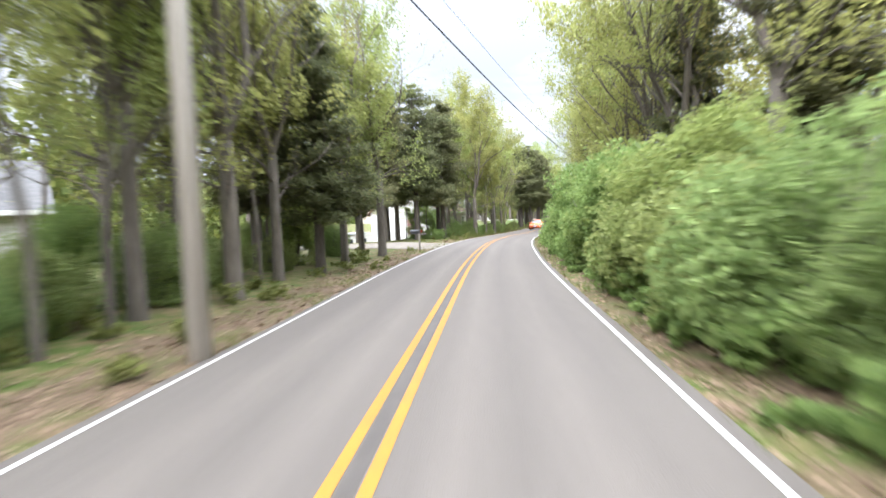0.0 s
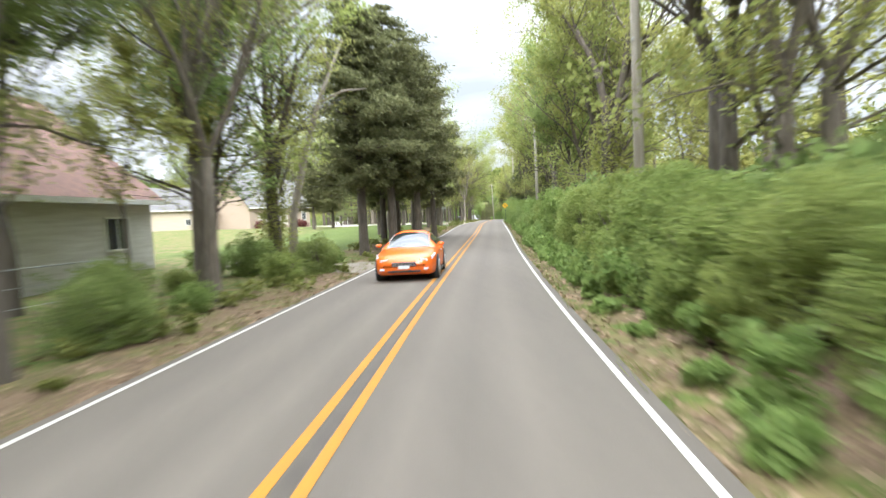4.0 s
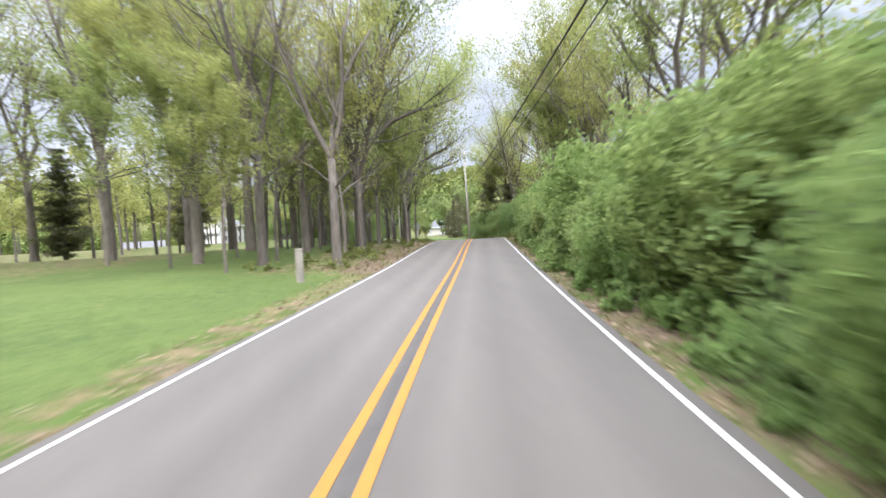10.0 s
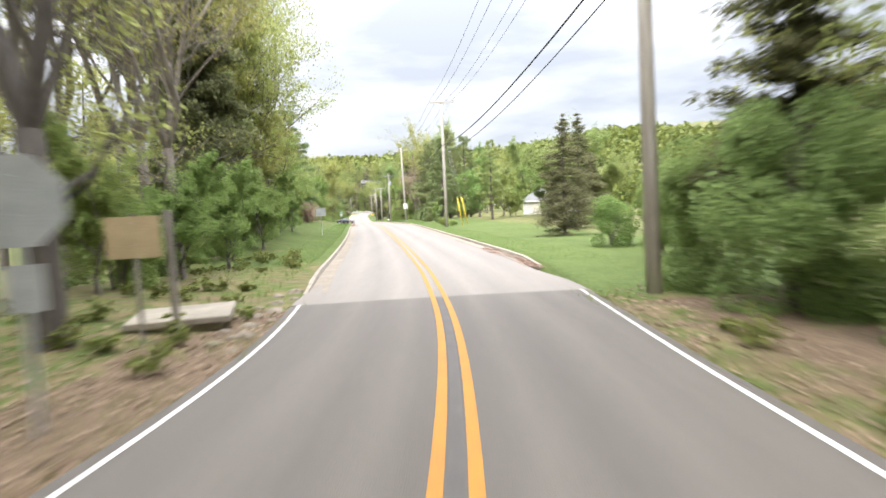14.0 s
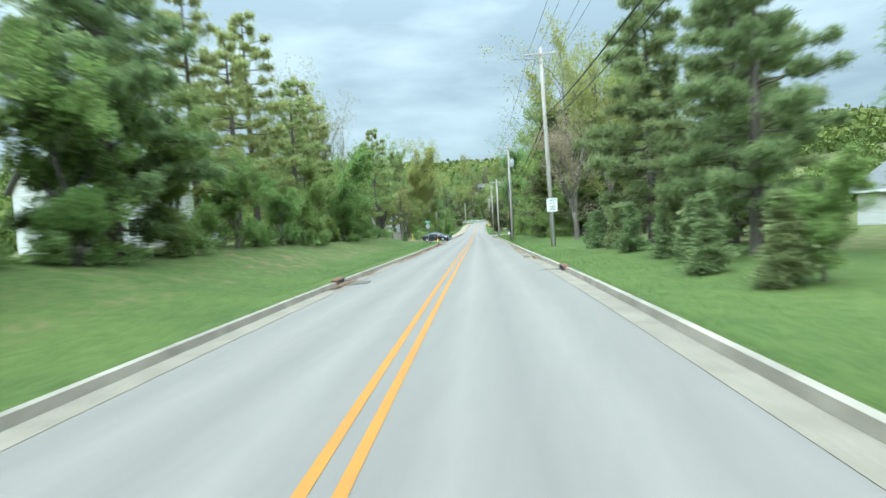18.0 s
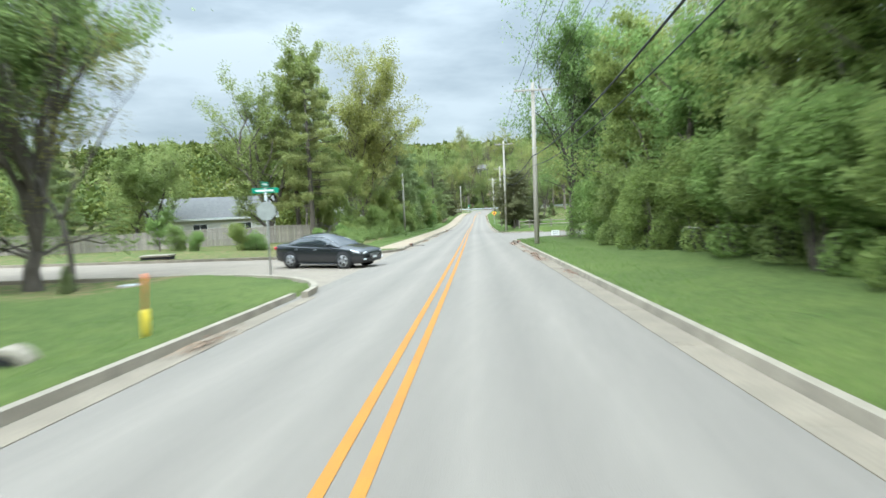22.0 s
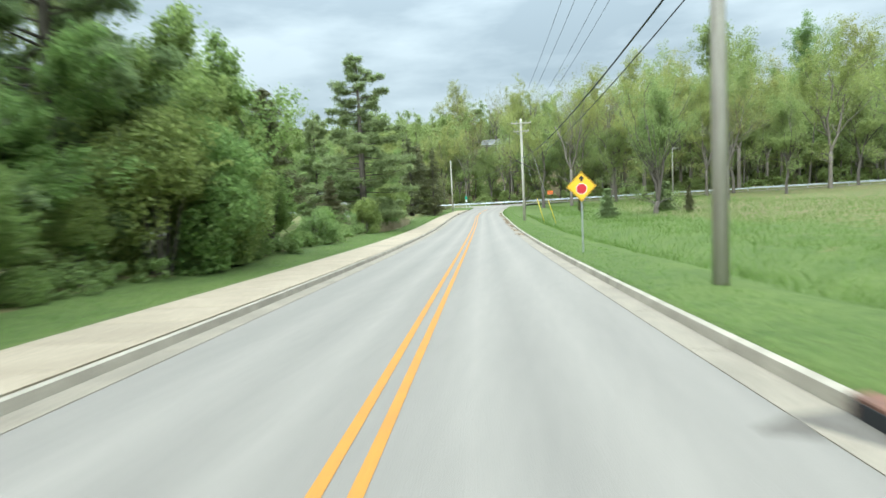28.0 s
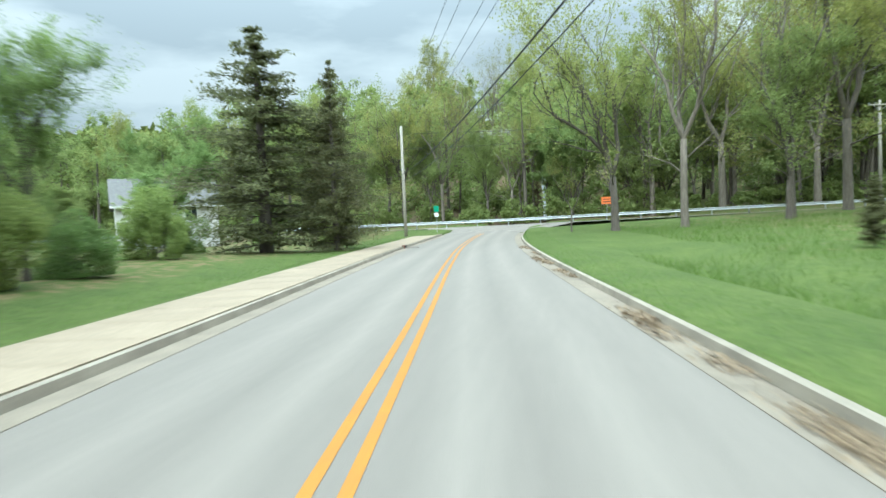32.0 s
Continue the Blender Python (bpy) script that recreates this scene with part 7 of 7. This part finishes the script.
xs = list(np.arange(-70, 100, 3.8))
for i, x in enumerate(xs):
    y, z = rail_y(x), float(cross_z(x))
    box("post", GALV, rail, x - 0.06, x + 0.06, y + 0.1, y + 0.25, z - 0.5, z + 0.74, 0.006)
    if i:
        xa = xs[i - 1]
        vs = [(xx, rail_y(xx) - p[0], float(cross_z(xx)) + p[1]) for xx in (xa, x) for p in prof]
        n = len(prof)
        solid("beam", vs, [(k, (k + 1) % n, n + (k + 1) % n, n + k) for k in range(n)], GALV, rail)
# ---- far woods on the ridges ----


def far_wood(name, areas, seed, label, count=100, size=0.42):
    """Distant tree cover: one mesh of many small ragged crowns, each of a few dozen leaf faces."""
    rng = np.random.default_rng(seed)
    base = []
    for k in range(6):
        q = rng.normal(size=(count, 3))
        q /= np.linalg.norm(q, axis=1)[:, None]
        q *= rng.uniform(0.35, 1.05, count)[:, None]
        q[:, 2] = q[:, 2] * 1.15 + 0.9
        v, f = leaves(q, size, rng, 0.3, 1.3)
        base.append(v)
    vs = []
    for x0, x1, y0, y1, n, h in areas:
        xs, ys = rng.uniform(x0, x1, n), rng.uniform(y0, y1, n)
        zs = ground_z(xs, ys)
        for i in range(n):
            s = h * rng.uniform(0.7, 1.25)
            vs.append(base[i % 6] * np.array([s * 0.42, s * 0.42, s * 0.5]) + np.array([xs[i], ys[i], zs[i]]))
    v = np.concatenate(vs)
    ob = new(name, crown_mesh(name, v, np.arange(len(v)).reshape(-1, 4), LEAF_FAR))
    return tagged(ob, label, "woodland", kind="stuff")


LEAF_FAR = leaf_material("far_spring_foliage", (0.07, 0.095, 0.022), (0.19, 0.21, 0.05), translucent=0.3)
far_wood("far_woods", [(-260, 300, 690, 1000, 2600, 13), (-60, 60, -220, -60, 160, 13)], 5, "distant hills covered in spring woodland", 64, 0.5)
far_wood("side_woods", [(-420, -75, 380, 700, 700, 12), (110, 420, 330, 700, 700, 12), (150, 260, 60, 330, 300, 12), (-260, -70, 60, 380, 420, 12)], 7, "wooded slopes on both sides of the valley", 190, 0.24)
far_wood("back_woods", [(-70, -22, -60, 40, 90, 12), (36, 90, -60, 60, 120, 12), (70, 112, 60, 235, 150, 12), (-60, -32, 90, 130, 40, 11), (-70, -40, 40, 90, 40, 12), (80, 150, 235, 330, 90, 12), (112, 150, 60, 235, 60, 12), (-60, -25, 440, 560, 60, 11)], 6, "leafy woodland standing behind the roadside trees", 560, 0.11)
# ---- houses ----
BIN_BLUE = material("blue_bin_plastic", (0.03, 0.07, 0.24), (0.025, 0.06, 0.2), 4, 0.5)
HILL_WALL = material("weathered_grey_siding", (0.3, 0.28, 0.25), (0.24, 0.225, 0.2), 0.8, 0.85, streak=(0.6, 0.6, 9))
HOUSE_BRICK = material("tan_brick", (0.40, 0.32, 0.245), (0.32, 0.255, 0.195), 6, 0.9, bump=0.3, vary=0.1)


def window(house, x, z, w, h, y, face=1):
    """A framed window let into the wall plane at y, facing -y (face 1)."""
    f = tagged(new("window"), "")
    f.parent = house
    t = 0.07
    for a in ((x - w / 2 - t, x + w / 2 + t, z - t, z), (x - w / 2 - t, x + w / 2 + t, z + h, z + h + t), (x - w / 2 - t, x - w / 2, z, z + h), (x + w / 2, x + w / 2 + t, z, z + h), (x - 0.02, x + 0.02, z, z + h)):
        box("frame", TRIM_WHITE, f, a[0], a[1], y - 0.05, y + 0.02, a[2], a[3])
    box("pane", PANE, f, x - w / 2, x + w / 2, y - 0.012, y + 0.01, z, z + h)
    return f


def house(name, x, y, turn, w, d, h, rise, wall, roof, label, windows=(), doors=(), garages=(), hip=0.0, overhang=0.45, dz=0.0, wing=None, gable=None, chimney=False):
    """A house whose front faces -y before turning: walls, ridge roof along x, windows, doors, garage doors."""
    o = tagged(new(name), label, "house")
    bm = box_data(-w / 2, w / 2, 0, d, -0.8, h)
    part("wall", bm, wall, o)
    for s in (-1, 1):
        if hip == 0:
            prism("gable", gable or wall, o, [(-d / 2, 0), (d / 2, 0), (0, rise)], 0.16, at=pose(s * (w / 2) - (0.16 if s > 0 else 0.0), d / 2, h, 0, 0, -90) if s > 0 else pose(-w / 2 + 0.0, d / 2, h, 0, 0, -90))
    e, hh = overhang, hip
    k = rise * e / (d / 2)
    x0, x1, y0, y1 = -w / 2 - e, w / 2 + e, -e, d + e
    t = 0.14
    top = [(x0, y0, h - k), (x1, y0, h - k), (x1, y1, h - k), (x0, y1, h - k), (x0 + hh + (e if hh else 0), d / 2, h + rise), (x1 - hh - (e if hh else 0), d / 2, h + rise)]
    v = top + [(a, b, c + t) for a, b, c in top]
    f = [(6, 7, 11, 10), (8, 9, 10, 11), (6, 10, 9), (7, 8, 11), (0, 4, 5, 1), (2, 5, 4, 3), (0, 3, 4), (1, 5, 2), (0, 1, 7, 6), (1, 2, 8, 7), (2, 3, 9, 8), (3, 0, 6, 9)]
    if hh:
        solid("roof", v, f, roof, o)
    else:
        for ya in (y0, y1):
            q = [(x0, ya, h - k), (x1, ya, h - k), (x1, d / 2, h + rise), (x0, d / 2, h + rise)]
            q += [(a, b, c + t) for a, b, c in q]
            solid("roof_slope", q, [(0, 1, 2, 3), (4, 5, 6, 7), (0, 1, 5, 4), (1, 2, 6, 5), (2, 3, 7, 6), (3, 0, 4, 7)], roof, o)
    box("fascia", TRIM_WHITE, o, x0, x1, y0 - 0.03, y0 - 0.002, h - k - 0.06, h - k + 0.15)
    for wx, wz, ww, wh in windows:
        window(o, wx, wz, ww, wh, -0.02)
    for dx, dw, dh in doors:
        dr = box("door", DOOR_PAINT, o, dx - dw / 2, dx + dw / 2, -0.05, -0.005, 0, dh, 0.01)
        tube("handle", GALV, dr, [(dx + dw * 0.35, -0.06, 1.0), (dx + dw * 0.35, -0.1, 1.0)], 0.03, 6)
    for gx, gw, gh in garages:
        gd = new("garage_door")
        gd.parent = o
        for i in range(4):
            box("panel", DOOR_PAINT, gd, gx - gw / 2, gx + gw / 2, -0.06, -0.005, gh * i / 4 + 0.01, gh * (i + 1) / 4 - 0.01, 0.012)
    if chimney:
        ch = box("chimney", BRICK, o, w * 0.2, w * 0.2 + 0.7, d / 2 - 0.4, d / 2 + 0.4, h, h + rise + 1.0)
        box("cap", CONCRETE, ch, w * 0.2 - 0.06, w * 0.2 + 0.76, d / 2 - 0.46, d / 2 + 0.46, h + rise + 1.0, h + rise + 1.1)
    return stand(o, x, y, turn, dz)


# the white house by the fence: its long side runs along the road
gable_house = house("white_house", -2.25, 87.3, 77, 16, 10, 3.2, 4.3, SIDING_WHITE, ROOF_BROWN, "white house with a tall gable and a brown-red shingle roof", [(-5, 1.0, 0.9, 1.2), (5.5, 1.0, 1.4, 1.2)], [(-1.5, 0.95, 2.05)], dz=0.2)
box("side_door", ROOF_BROWN, gable_house, -8.06, -8.005, 3.6, 4.6, 0.0, 2.2, 0.01, "brown side door in the gable wall")
house("grey_house", -24, 22, 40, 12, 8, 3.0, 2.4, SIDING_WHITE, ROOF_GREY, "pale house with a blue-grey roof seen through trees", [(-3, 0.9, 1.2, 1.2), (3, 0.9, 1.2, 1.2)], dz=0.0)
# the brick house beyond the lawn
house("brick_house", -3.2, 176.5, 52, 15, 10, 3.6, 5.0, HOUSE_BRICK, ROOF_GREY, "pale tan brick house with a steep grey roof and garage doors", [(5.8, 0.9, 1.0, 1.5)], [], [(-4.4, 2.6, 2.2), (0.2, 2.6, 2.2)], dz=0.3, chimney=True)
house("beige_house", -20.0, 168.5, 40, 15, 9, 3.3, 3.6, SIDING_BEIGE, ROOF_GREY, "beige sided house wing with a grey roof", [(-4, 1.2, 0.9, 1.1), (3, 0.6, 0.8, 0.9)], dz=0.3)
# beyond the side street
house("pale_house", -3.5, 430, 30, 14, 8.5, 2.9, 2.3, SIDING_WHITE, ROOF_GREY, "single-storey white house with a blue-grey roof", [(-4.6, 0.8, 1.0, 1.3), (-1.5, 0.8, 1.5, 1.3), (3.5, 0.8, 1.4, 1.3)], [(1.2, 0.9, 2.0)], dz=-0.3)
house("pale_house", -30, 405, 15, 14, 8.5, 2.9, 2.4, SIDING_WHITE, ROOF_GREY, "white house behind the side street", [(-4, 0.8, 1.2, 1.3), (3, 0.8, 1.2, 1.3)], [(0, 0.9, 2.0)], dz=-0.3)
house("white_house", 10.0, 343.5, 66, 12, 8, 5.2, 2.4, SIDING_WHITE, ROOF_GREY, "white two-storey house among the trees on the bank", [(-3.5, 0.9, 1.0, 1.4), (0, 0.9, 1.4, 1.4), (3.5, 0.9, 1.0, 1.4), (-3.5, 3.4, 1.0, 1.3), (3.5, 3.4, 1.0, 1.3)], dz=0.2)
house("pale_house", 71.5, 345, -58, 13, 9, 2.8, 2.2, SIDING_WHITE, ROOF_GREY, "low white house with a grey roof across the lawn", [(3.5, 0.9, 1.3, 1.2)], [], [(-2.5, 2.8, 2.2)], dz=-0.2)
house("pale_house", -16.5, 531.5, 62, 13, 9, 4.8, 2.4, SIDING_WHITE, ROOF_GREY, "white house with a grey roof behind garden shrubs", [(-4, 0.9, 1.2, 1.4), (0, 0.9, 1.6, 1.4), (4, 0.9, 1.2, 1.4), (-4, 3.2, 1.0, 1.2), (4, 3.2, 1.0, 1.2)], dz=-0.3)
house("pale_house", -21.5, 587, 40, 9, 8, 4.6, 2.6, SIDING_WHITE, ROOF_GREY, "white gabled house at the end of the street", [(-2, 0.9, 1.0, 1.3), (2, 3.0, 1.0, 1.3)], dz=-0.3)
house("hill_house", 5.0, 672, 0, 14, 9, 5.6, 1.9, HILL_WALL, ROOF_GREY, "large house half hidden by trees on the hill", [(-6 + 2.4 * i, 3.4, 1.1, 1.5) for i in range(6)] + [(-6 + 2.4 * i, 0.7, 1.1, 1.5) for i in range(6)], dz=-2.2)

# ---- caravan beside the first drive ----
rv = tagged(new("travel_trailer"), "white travel trailer with dark graphics parked beyond the drive", "trailer")
prism("body", SIDING_WHITE, rv, [(-4.4, 0.55), (4.2, 0.55), (4.5, 1.1), (4.35, 2.6), (4.0, 3.1), (-4.3, 3.15), (-4.55, 2.9), (-4.55, 0.8)], 2.4)
for a, b, z, h in ((-3.6, 0.7, 1.5, 0.9), (-1.3, 1.0, 1.7, 0.6), (1.0, 0.8, 1.6, 0.7), (2.9, 0.9, 1.7, 0.6)):
    box("window", PANE, rv, a - b / 2, a + b / 2, -0.03, -0.002, z, z + h, 0.01)
box("door", DARK, rv, -4.0, -3.3, -0.035, -0.004, 0.8, 2.5, 0.01)
for a, b, z in ((-2.6, 2.2, 1.05), (1.4, 2.8, 0.95), (3.4, 0.9, 1.35)):
    prism("stripe", TRANSFORMER, rv, [(a - b / 2, z), (a + b / 2, z + 0.1), (a + b / 2 + 0.3, z + 0.28), (a - b / 2, z + 0.2)], 0.02, at=pose(0, -0.022, 0))
for a in (-0.5, 0.4):
    wl_ = tube("wheel", TYRE, rv, [(a, -0.05, 0.36), (a, 0.2, 0.36)], 0.36, 14)
    tube("rim", RIM, wl_, [(a, -0.07, 0.36), (a, 0.0, 0.36)], 0.2, 10)
box("awning", TRANSFORMER, rv, -3.0, 3.2, -0.16, -0.04, 2.85, 2.98, 0.02)
box("step", BLACK_PLASTIC, rv, -4.0, -3.3, -0.4, -0.05, 0.35, 0.42, 0.01)
stand(rv, -15.8, 72.0, 40, 0.1)

SIGN_BRICK = material("dark_red_brick", (0.115, 0.045, 0.034), (0.075, 0.03, 0.024), 5, 0.9, bump=0.3, vary=0.12)
# ---- monument sign and planter at the entrance ----
planter = tagged(patch("planter_bed", arc(45.5, 432.8, 5.4, 0, 350, 22), GROUND, 0.1, "planted island in the entrance with low growth", "planting bed"), kind="structure")
wall_sign = tagged(new("monument_sign"), "low red-brown entrance sign wall on stone piers", "sign")
for i in range(9):
    for j in range(3):
        o = 0.2 if j % 2 else 0.0
        box("block", SIGN_BRICK, wall_sign, -1.9 + i * 0.42 + o - (0.2 if i == 0 and j % 2 else 0), -1.9 + i * 0.42 + o + 0.405, -0.14, 0.14, 0.02 + j * 0.33, 0.02 + j * 0.33 + 0.318, 0.01)
box("cap", SIGN_BRICK, wall_sign, -1.98, 2.08, -0.17, 0.17, 1.008, 1.08, 0.015)
stand(wall_sign, 41.6, 433.2, 10, 0.3)
for i in range(16):
    a = radians(150 + i * 15)
    plant("shrub3", 45.5 + 4.6 * math.cos(a), 432.8 + 4.6 * math.sin(a), scale=0.5, dz=0.05)

# ---- parked and passing cars ----


def car(name, x, y, turn, paint, label, length=4.85, width=1.84, height=1.46, dz=0.0):
    """A saloon: lofted body and domed cabin, panes, lamps, grille, mirrors, spoked wheels. Front faces -y."""
    c = tagged(new(name), label, "car")
    L, W, H = length / 2, width / 2, height
    stops = [-L, -L + 0.04, -L + 0.16, -L + 0.45, -L + 0.9, -L + 1.35, -0.5, 0.2, 0.9, L - 1.0, L - 0.55, L - 0.2, L - 0.05, L]
    fine_y = np.linspace(-L, L, 45)

    def along(values):
        return np.interp(fine_y, stops, values)

    wide = W * along([0.62, 0.74, 0.86, 0.95, 0.985, 1.0, 1.0, 1.0, 1.0, 0.99, 0.96, 0.88, 0.78, 0.70])
    low = along([0.36, 0.28, 0.22, 0.2, 0.19, 0.18, 0.18, 0.18, 0.18, 0.19, 0.22, 0.27, 0.32, 0.38])
    belt = along([0.58, 0.66, 0.72, 0.78, 0.83, 0.87, 0.89, 0.9, 0.92, 0.95, 0.97, 0.96, 0.92, 0.84])
    deck = along([0.60, 0.69, 0.77, 0.85, 0.92, 0.97, 0.98, 0.98, 1.0, 1.04, 1.06, 1.05, 1.0, 0.9])
    vs, fs = [], []
    for yy, w, lo, be, de in zip(fine_y, wide, low, belt, deck):
        side = [(0.84 * w, lo), (0.955 * w, lo + 0.05), (0.985 * w, lo + 0.16), (w, 0.5 * (lo + be)), (0.995 * w, be - 0.13), (0.965 * w, be - 0.03), (0.90 * w, be + 0.02), (0.6 * w, de - 0.012), (0.2 * w, de)]
        vs += [(-a, yy, b) for a, b in side] + [(a, yy, b) for a, b in reversed(side)]
    n = 18
    for i in range(len(fine_y) - 1):
        fs += [(i * n + k, (i + 1) * n + k, (i + 1) * n + (k + 1) % n, i * n + (k + 1) % n) for k in range(n)]
    fs += [tuple(range(n)), tuple(reversed(range((len(fine_y) - 1) * n, len(fine_y) * n)))]
    solid("body", vs, fs, paint, c, smooth_faces=True)
    # the cabin is a dome along the car; roof line, then a point on it by y and by angle across
    line_y = [-L + 1.2, -L + 1.5, -L + 1.9, -L + 2.25, 0.05, 0.5, 1.0, 1.45, L - 0.62]
    line_z = [0.93, 1.12, 1.31, H - 0.045, H, H - 0.015, H - 0.085, 1.21, 1.0]

    def dome(yy, a, off=0.0):
        t = abs(math.sin(a)) ** 0.62
        top = float(np.interp(yy, line_y, line_z)) - 0.9
        z = top * abs(math.cos(a)) ** 0.66
        w = W * 0.925 * t * (1 - 0.5 * max(z, 0)) + off
        return (math.copysign(w, a), yy, 0.9 + z + off)

    def panel(nm, mat, y0, y1, a0, a1, ny, na, off, label_=""):
        pts = [dome(y0 + (y1 - y0) * i / ny, radians(a0 + (a1 - a0) * k / na), off) for i in range(ny + 1) for k in range(na + 1)]
        m = na + 1
        quads = [(i * m + k, i * m + k + 1, (i + 1) * m + k + 1, (i + 1) * m + k) for i in range(ny) for k in range(na)]
        return solid(nm, pts, quads, mat, c, label_, smooth_faces=True)

    panel("cabin", paint, line_y[0], line_y[-1], -90, 90, 26, 26, 0.0)
    panel("windscreen", CAR_GLASS, -L + 1.24, -L + 2.16, -44, 44, 6, 8, 0.006)
    panel("rear_window", CAR_GLASS, 1.02, L - 0.72, -42, 42, 6, 8, 0.006)
    for s in (-1, 1):
        panel("front_side_window", CAR_GLASS, -L + 1.72, 0.1, s * 84, s * 51, 8, 4, 0.006)
        panel("rear_side_window", CAR_GLASS, 0.16, 1.36, s * 84, s * 51, 8, 4, 0.006)
        tube("window_trim", RIM, c, [dome(-L + 1.6 + (L - 0.2) * i / 12, radians(s * 47), 0.006) for i in range(13)], 0.013, 5, "bright metal strip over the windows")
        head = [(-L + 0.07, 0.60), (-L + 0.05, 0.66), (-L + 0.3, 0.735), (-L + 0.62, 0.80), (-L + 0.5, 0.74), (-L + 0.25, 0.65)]
        solid("headlight", [(s * np.interp(a, fine_y, wide) * 0.985 + s * 0.006, a, b) for a, b in head] + [(s * np.interp(a, fine_y, wide) * 0.72, a - 0.03, b + 0.01) for a, b in head], [(0, 1, 2, 3, 4, 5), (6, 7, 8, 9, 10, 11)] + [(k, (k + 1) % 6, 6 + (k + 1) % 6, 6 + k) for k in range(6)], LAMP_GLASS, c)
        box("fog_lamp", LAMP_GLASS, c, s * W * 0.68 - 0.07, s * W * 0.68 + 0.07, -L + 0.0, -L + 0.1, 0.36, 0.42, 0.02)
        box("tail_light", SIGN_RED, c, s * W * 0.66 - 0.17, s * W * 0.66 + 0.17, L - 0.2, L - 0.01, 0.78, 0.92, 0.03)
        mir = box("mirror", paint, c, s * (W + 0.06) - 0.09, s * (W + 0.06) + 0.09, -L + 1.62, -L + 1.76, 0.95, 1.07, 0.045)
        for yy in (-L + 0.95, L - 1.08):
            # a black disc round the wheel paints the shade within the arch
            tube("wheel_arch_shade", DARK, c, [(s * (W - 0.3), yy, 0.35), (s * (W + 0.004), yy, 0.35)], [0.385, 0.385], 24)
            wh = tube("wheel", TYRE, c, [(s * (W - 0.2), yy, 0.335), (s * (W - 0.17), yy, 0.335), (s * (W + 0.006), yy, 0.335), (s * (W + 0.014), yy, 0.335)], [0.3, 0.335, 0.335, 0.30], 24)
            tube("rim", BLACK_PLASTIC, wh, [(s * W, yy, 0.335), (s * (W + 0.017), yy, 0.335)], [0.25, 0.25], 20)
            hoop = [(s * (W + 0.02), yy + 0.232 * math.cos(i * math.pi / 10), 0.335 + 0.232 * math.sin(i * math.pi / 10)) for i in range(21)]
            tube("rim_edge", RIM, wh, hoop, 0.018, 5)
            for k in range(10):
                a = k // 2 * math.tau / 5 + (0.16 if k % 2 else -0.16)
                tube("spoke", RIM, wh, [(s * (W + 0.022), yy, 0.335), (s * (W + 0.022), yy + 0.225 * math.cos(a), 0.335 + 0.225 * math.sin(a))], [0.03, 0.02], 5)
        for yy in (-0.05, 1.0):
            box("door_handle", RIM, c, s * (W + 0.004) - 0.012, s * (W + 0.004) + 0.012, yy - 0.08, yy + 0.08, 0.79, 0.815, 0.006)
        box("sill", BLACK_PLASTIC, c, s * (W - 0.04) - 0.05, s * (W - 0.04) + 0.05, -L + 1.36, L - 1.5, 0.17, 0.23, 0.015)
    gr = box("grille", BLACK_PLASTIC, c, -0.36, 0.36, -L - 0.012, -L + 0.1, 0.46, 0.60, 0.02)
    for z in (0.49, 0.53, 0.57):
        box("slat", RIM, gr, -0.34, 0.34, -L - 0.02, -L - 0.013, z, z + 0.012)
    box("air_intake", BLACK_PLASTIC, c, -0.48, 0.48, -L - 0.006, -L + 0.12, 0.30, 0.37, 0.02)
    box("number_plate", PLATE_GREY, c, -0.16, 0.16, -L - 0.03, -L - 0.021, 0.40, 0.50, 0.003)
    c.matrix_basis = pose(x, y, float(road_z(y)) + dz, 0, 0, turn)
    return c


car("saloon_car", 10.0, 86.6, -13.5, PAINT_ORANGE, "bright orange saloon car coming along the road", 4.6, 1.85, 1.45)
car("saloon_car", 26.15, 391.6, 74, PAINT_BLACK, "shiny black saloon car waiting at the side street", 4.86, 1.84, 1.47)

# garden things in front of the tan house
def by_front(x, y):
    """A place given from the middle of that house's front."""
    m = pose(-3.2, 176.5, 0, 0, 0, 52)
    p = m @ Vector((x, y, 0))
    return p.x, p.y


for x, s in ((-6.6, 1.0), (2.6, 1.1), (4.3, 0.9)):
    plant("maroon", *by_front(x, -1.3), scale=s)
bin_ = tagged(new("wheeled_bin"), "blue plastic wheeled bin beside the garage", "bin")
box("body", BIN_BLUE, bin_, -0.28, 0.28, -0.32, 0.32, 0.08, 0.95, 0.03)
box("lid", BIN_BLUE, bin_, -0.31, 0.31, -0.36, 0.36, 0.952, 1.03, 0.025)
for k in (-0.22, 0.22):
    tube("wheel", TYRE, bin_, [(k - 0.03, 0.3, 0.1), (k + 0.03, 0.3, 0.1)], 0.1, 10)
stand(bin_, *by_front(-2.1, -0.8), 52)
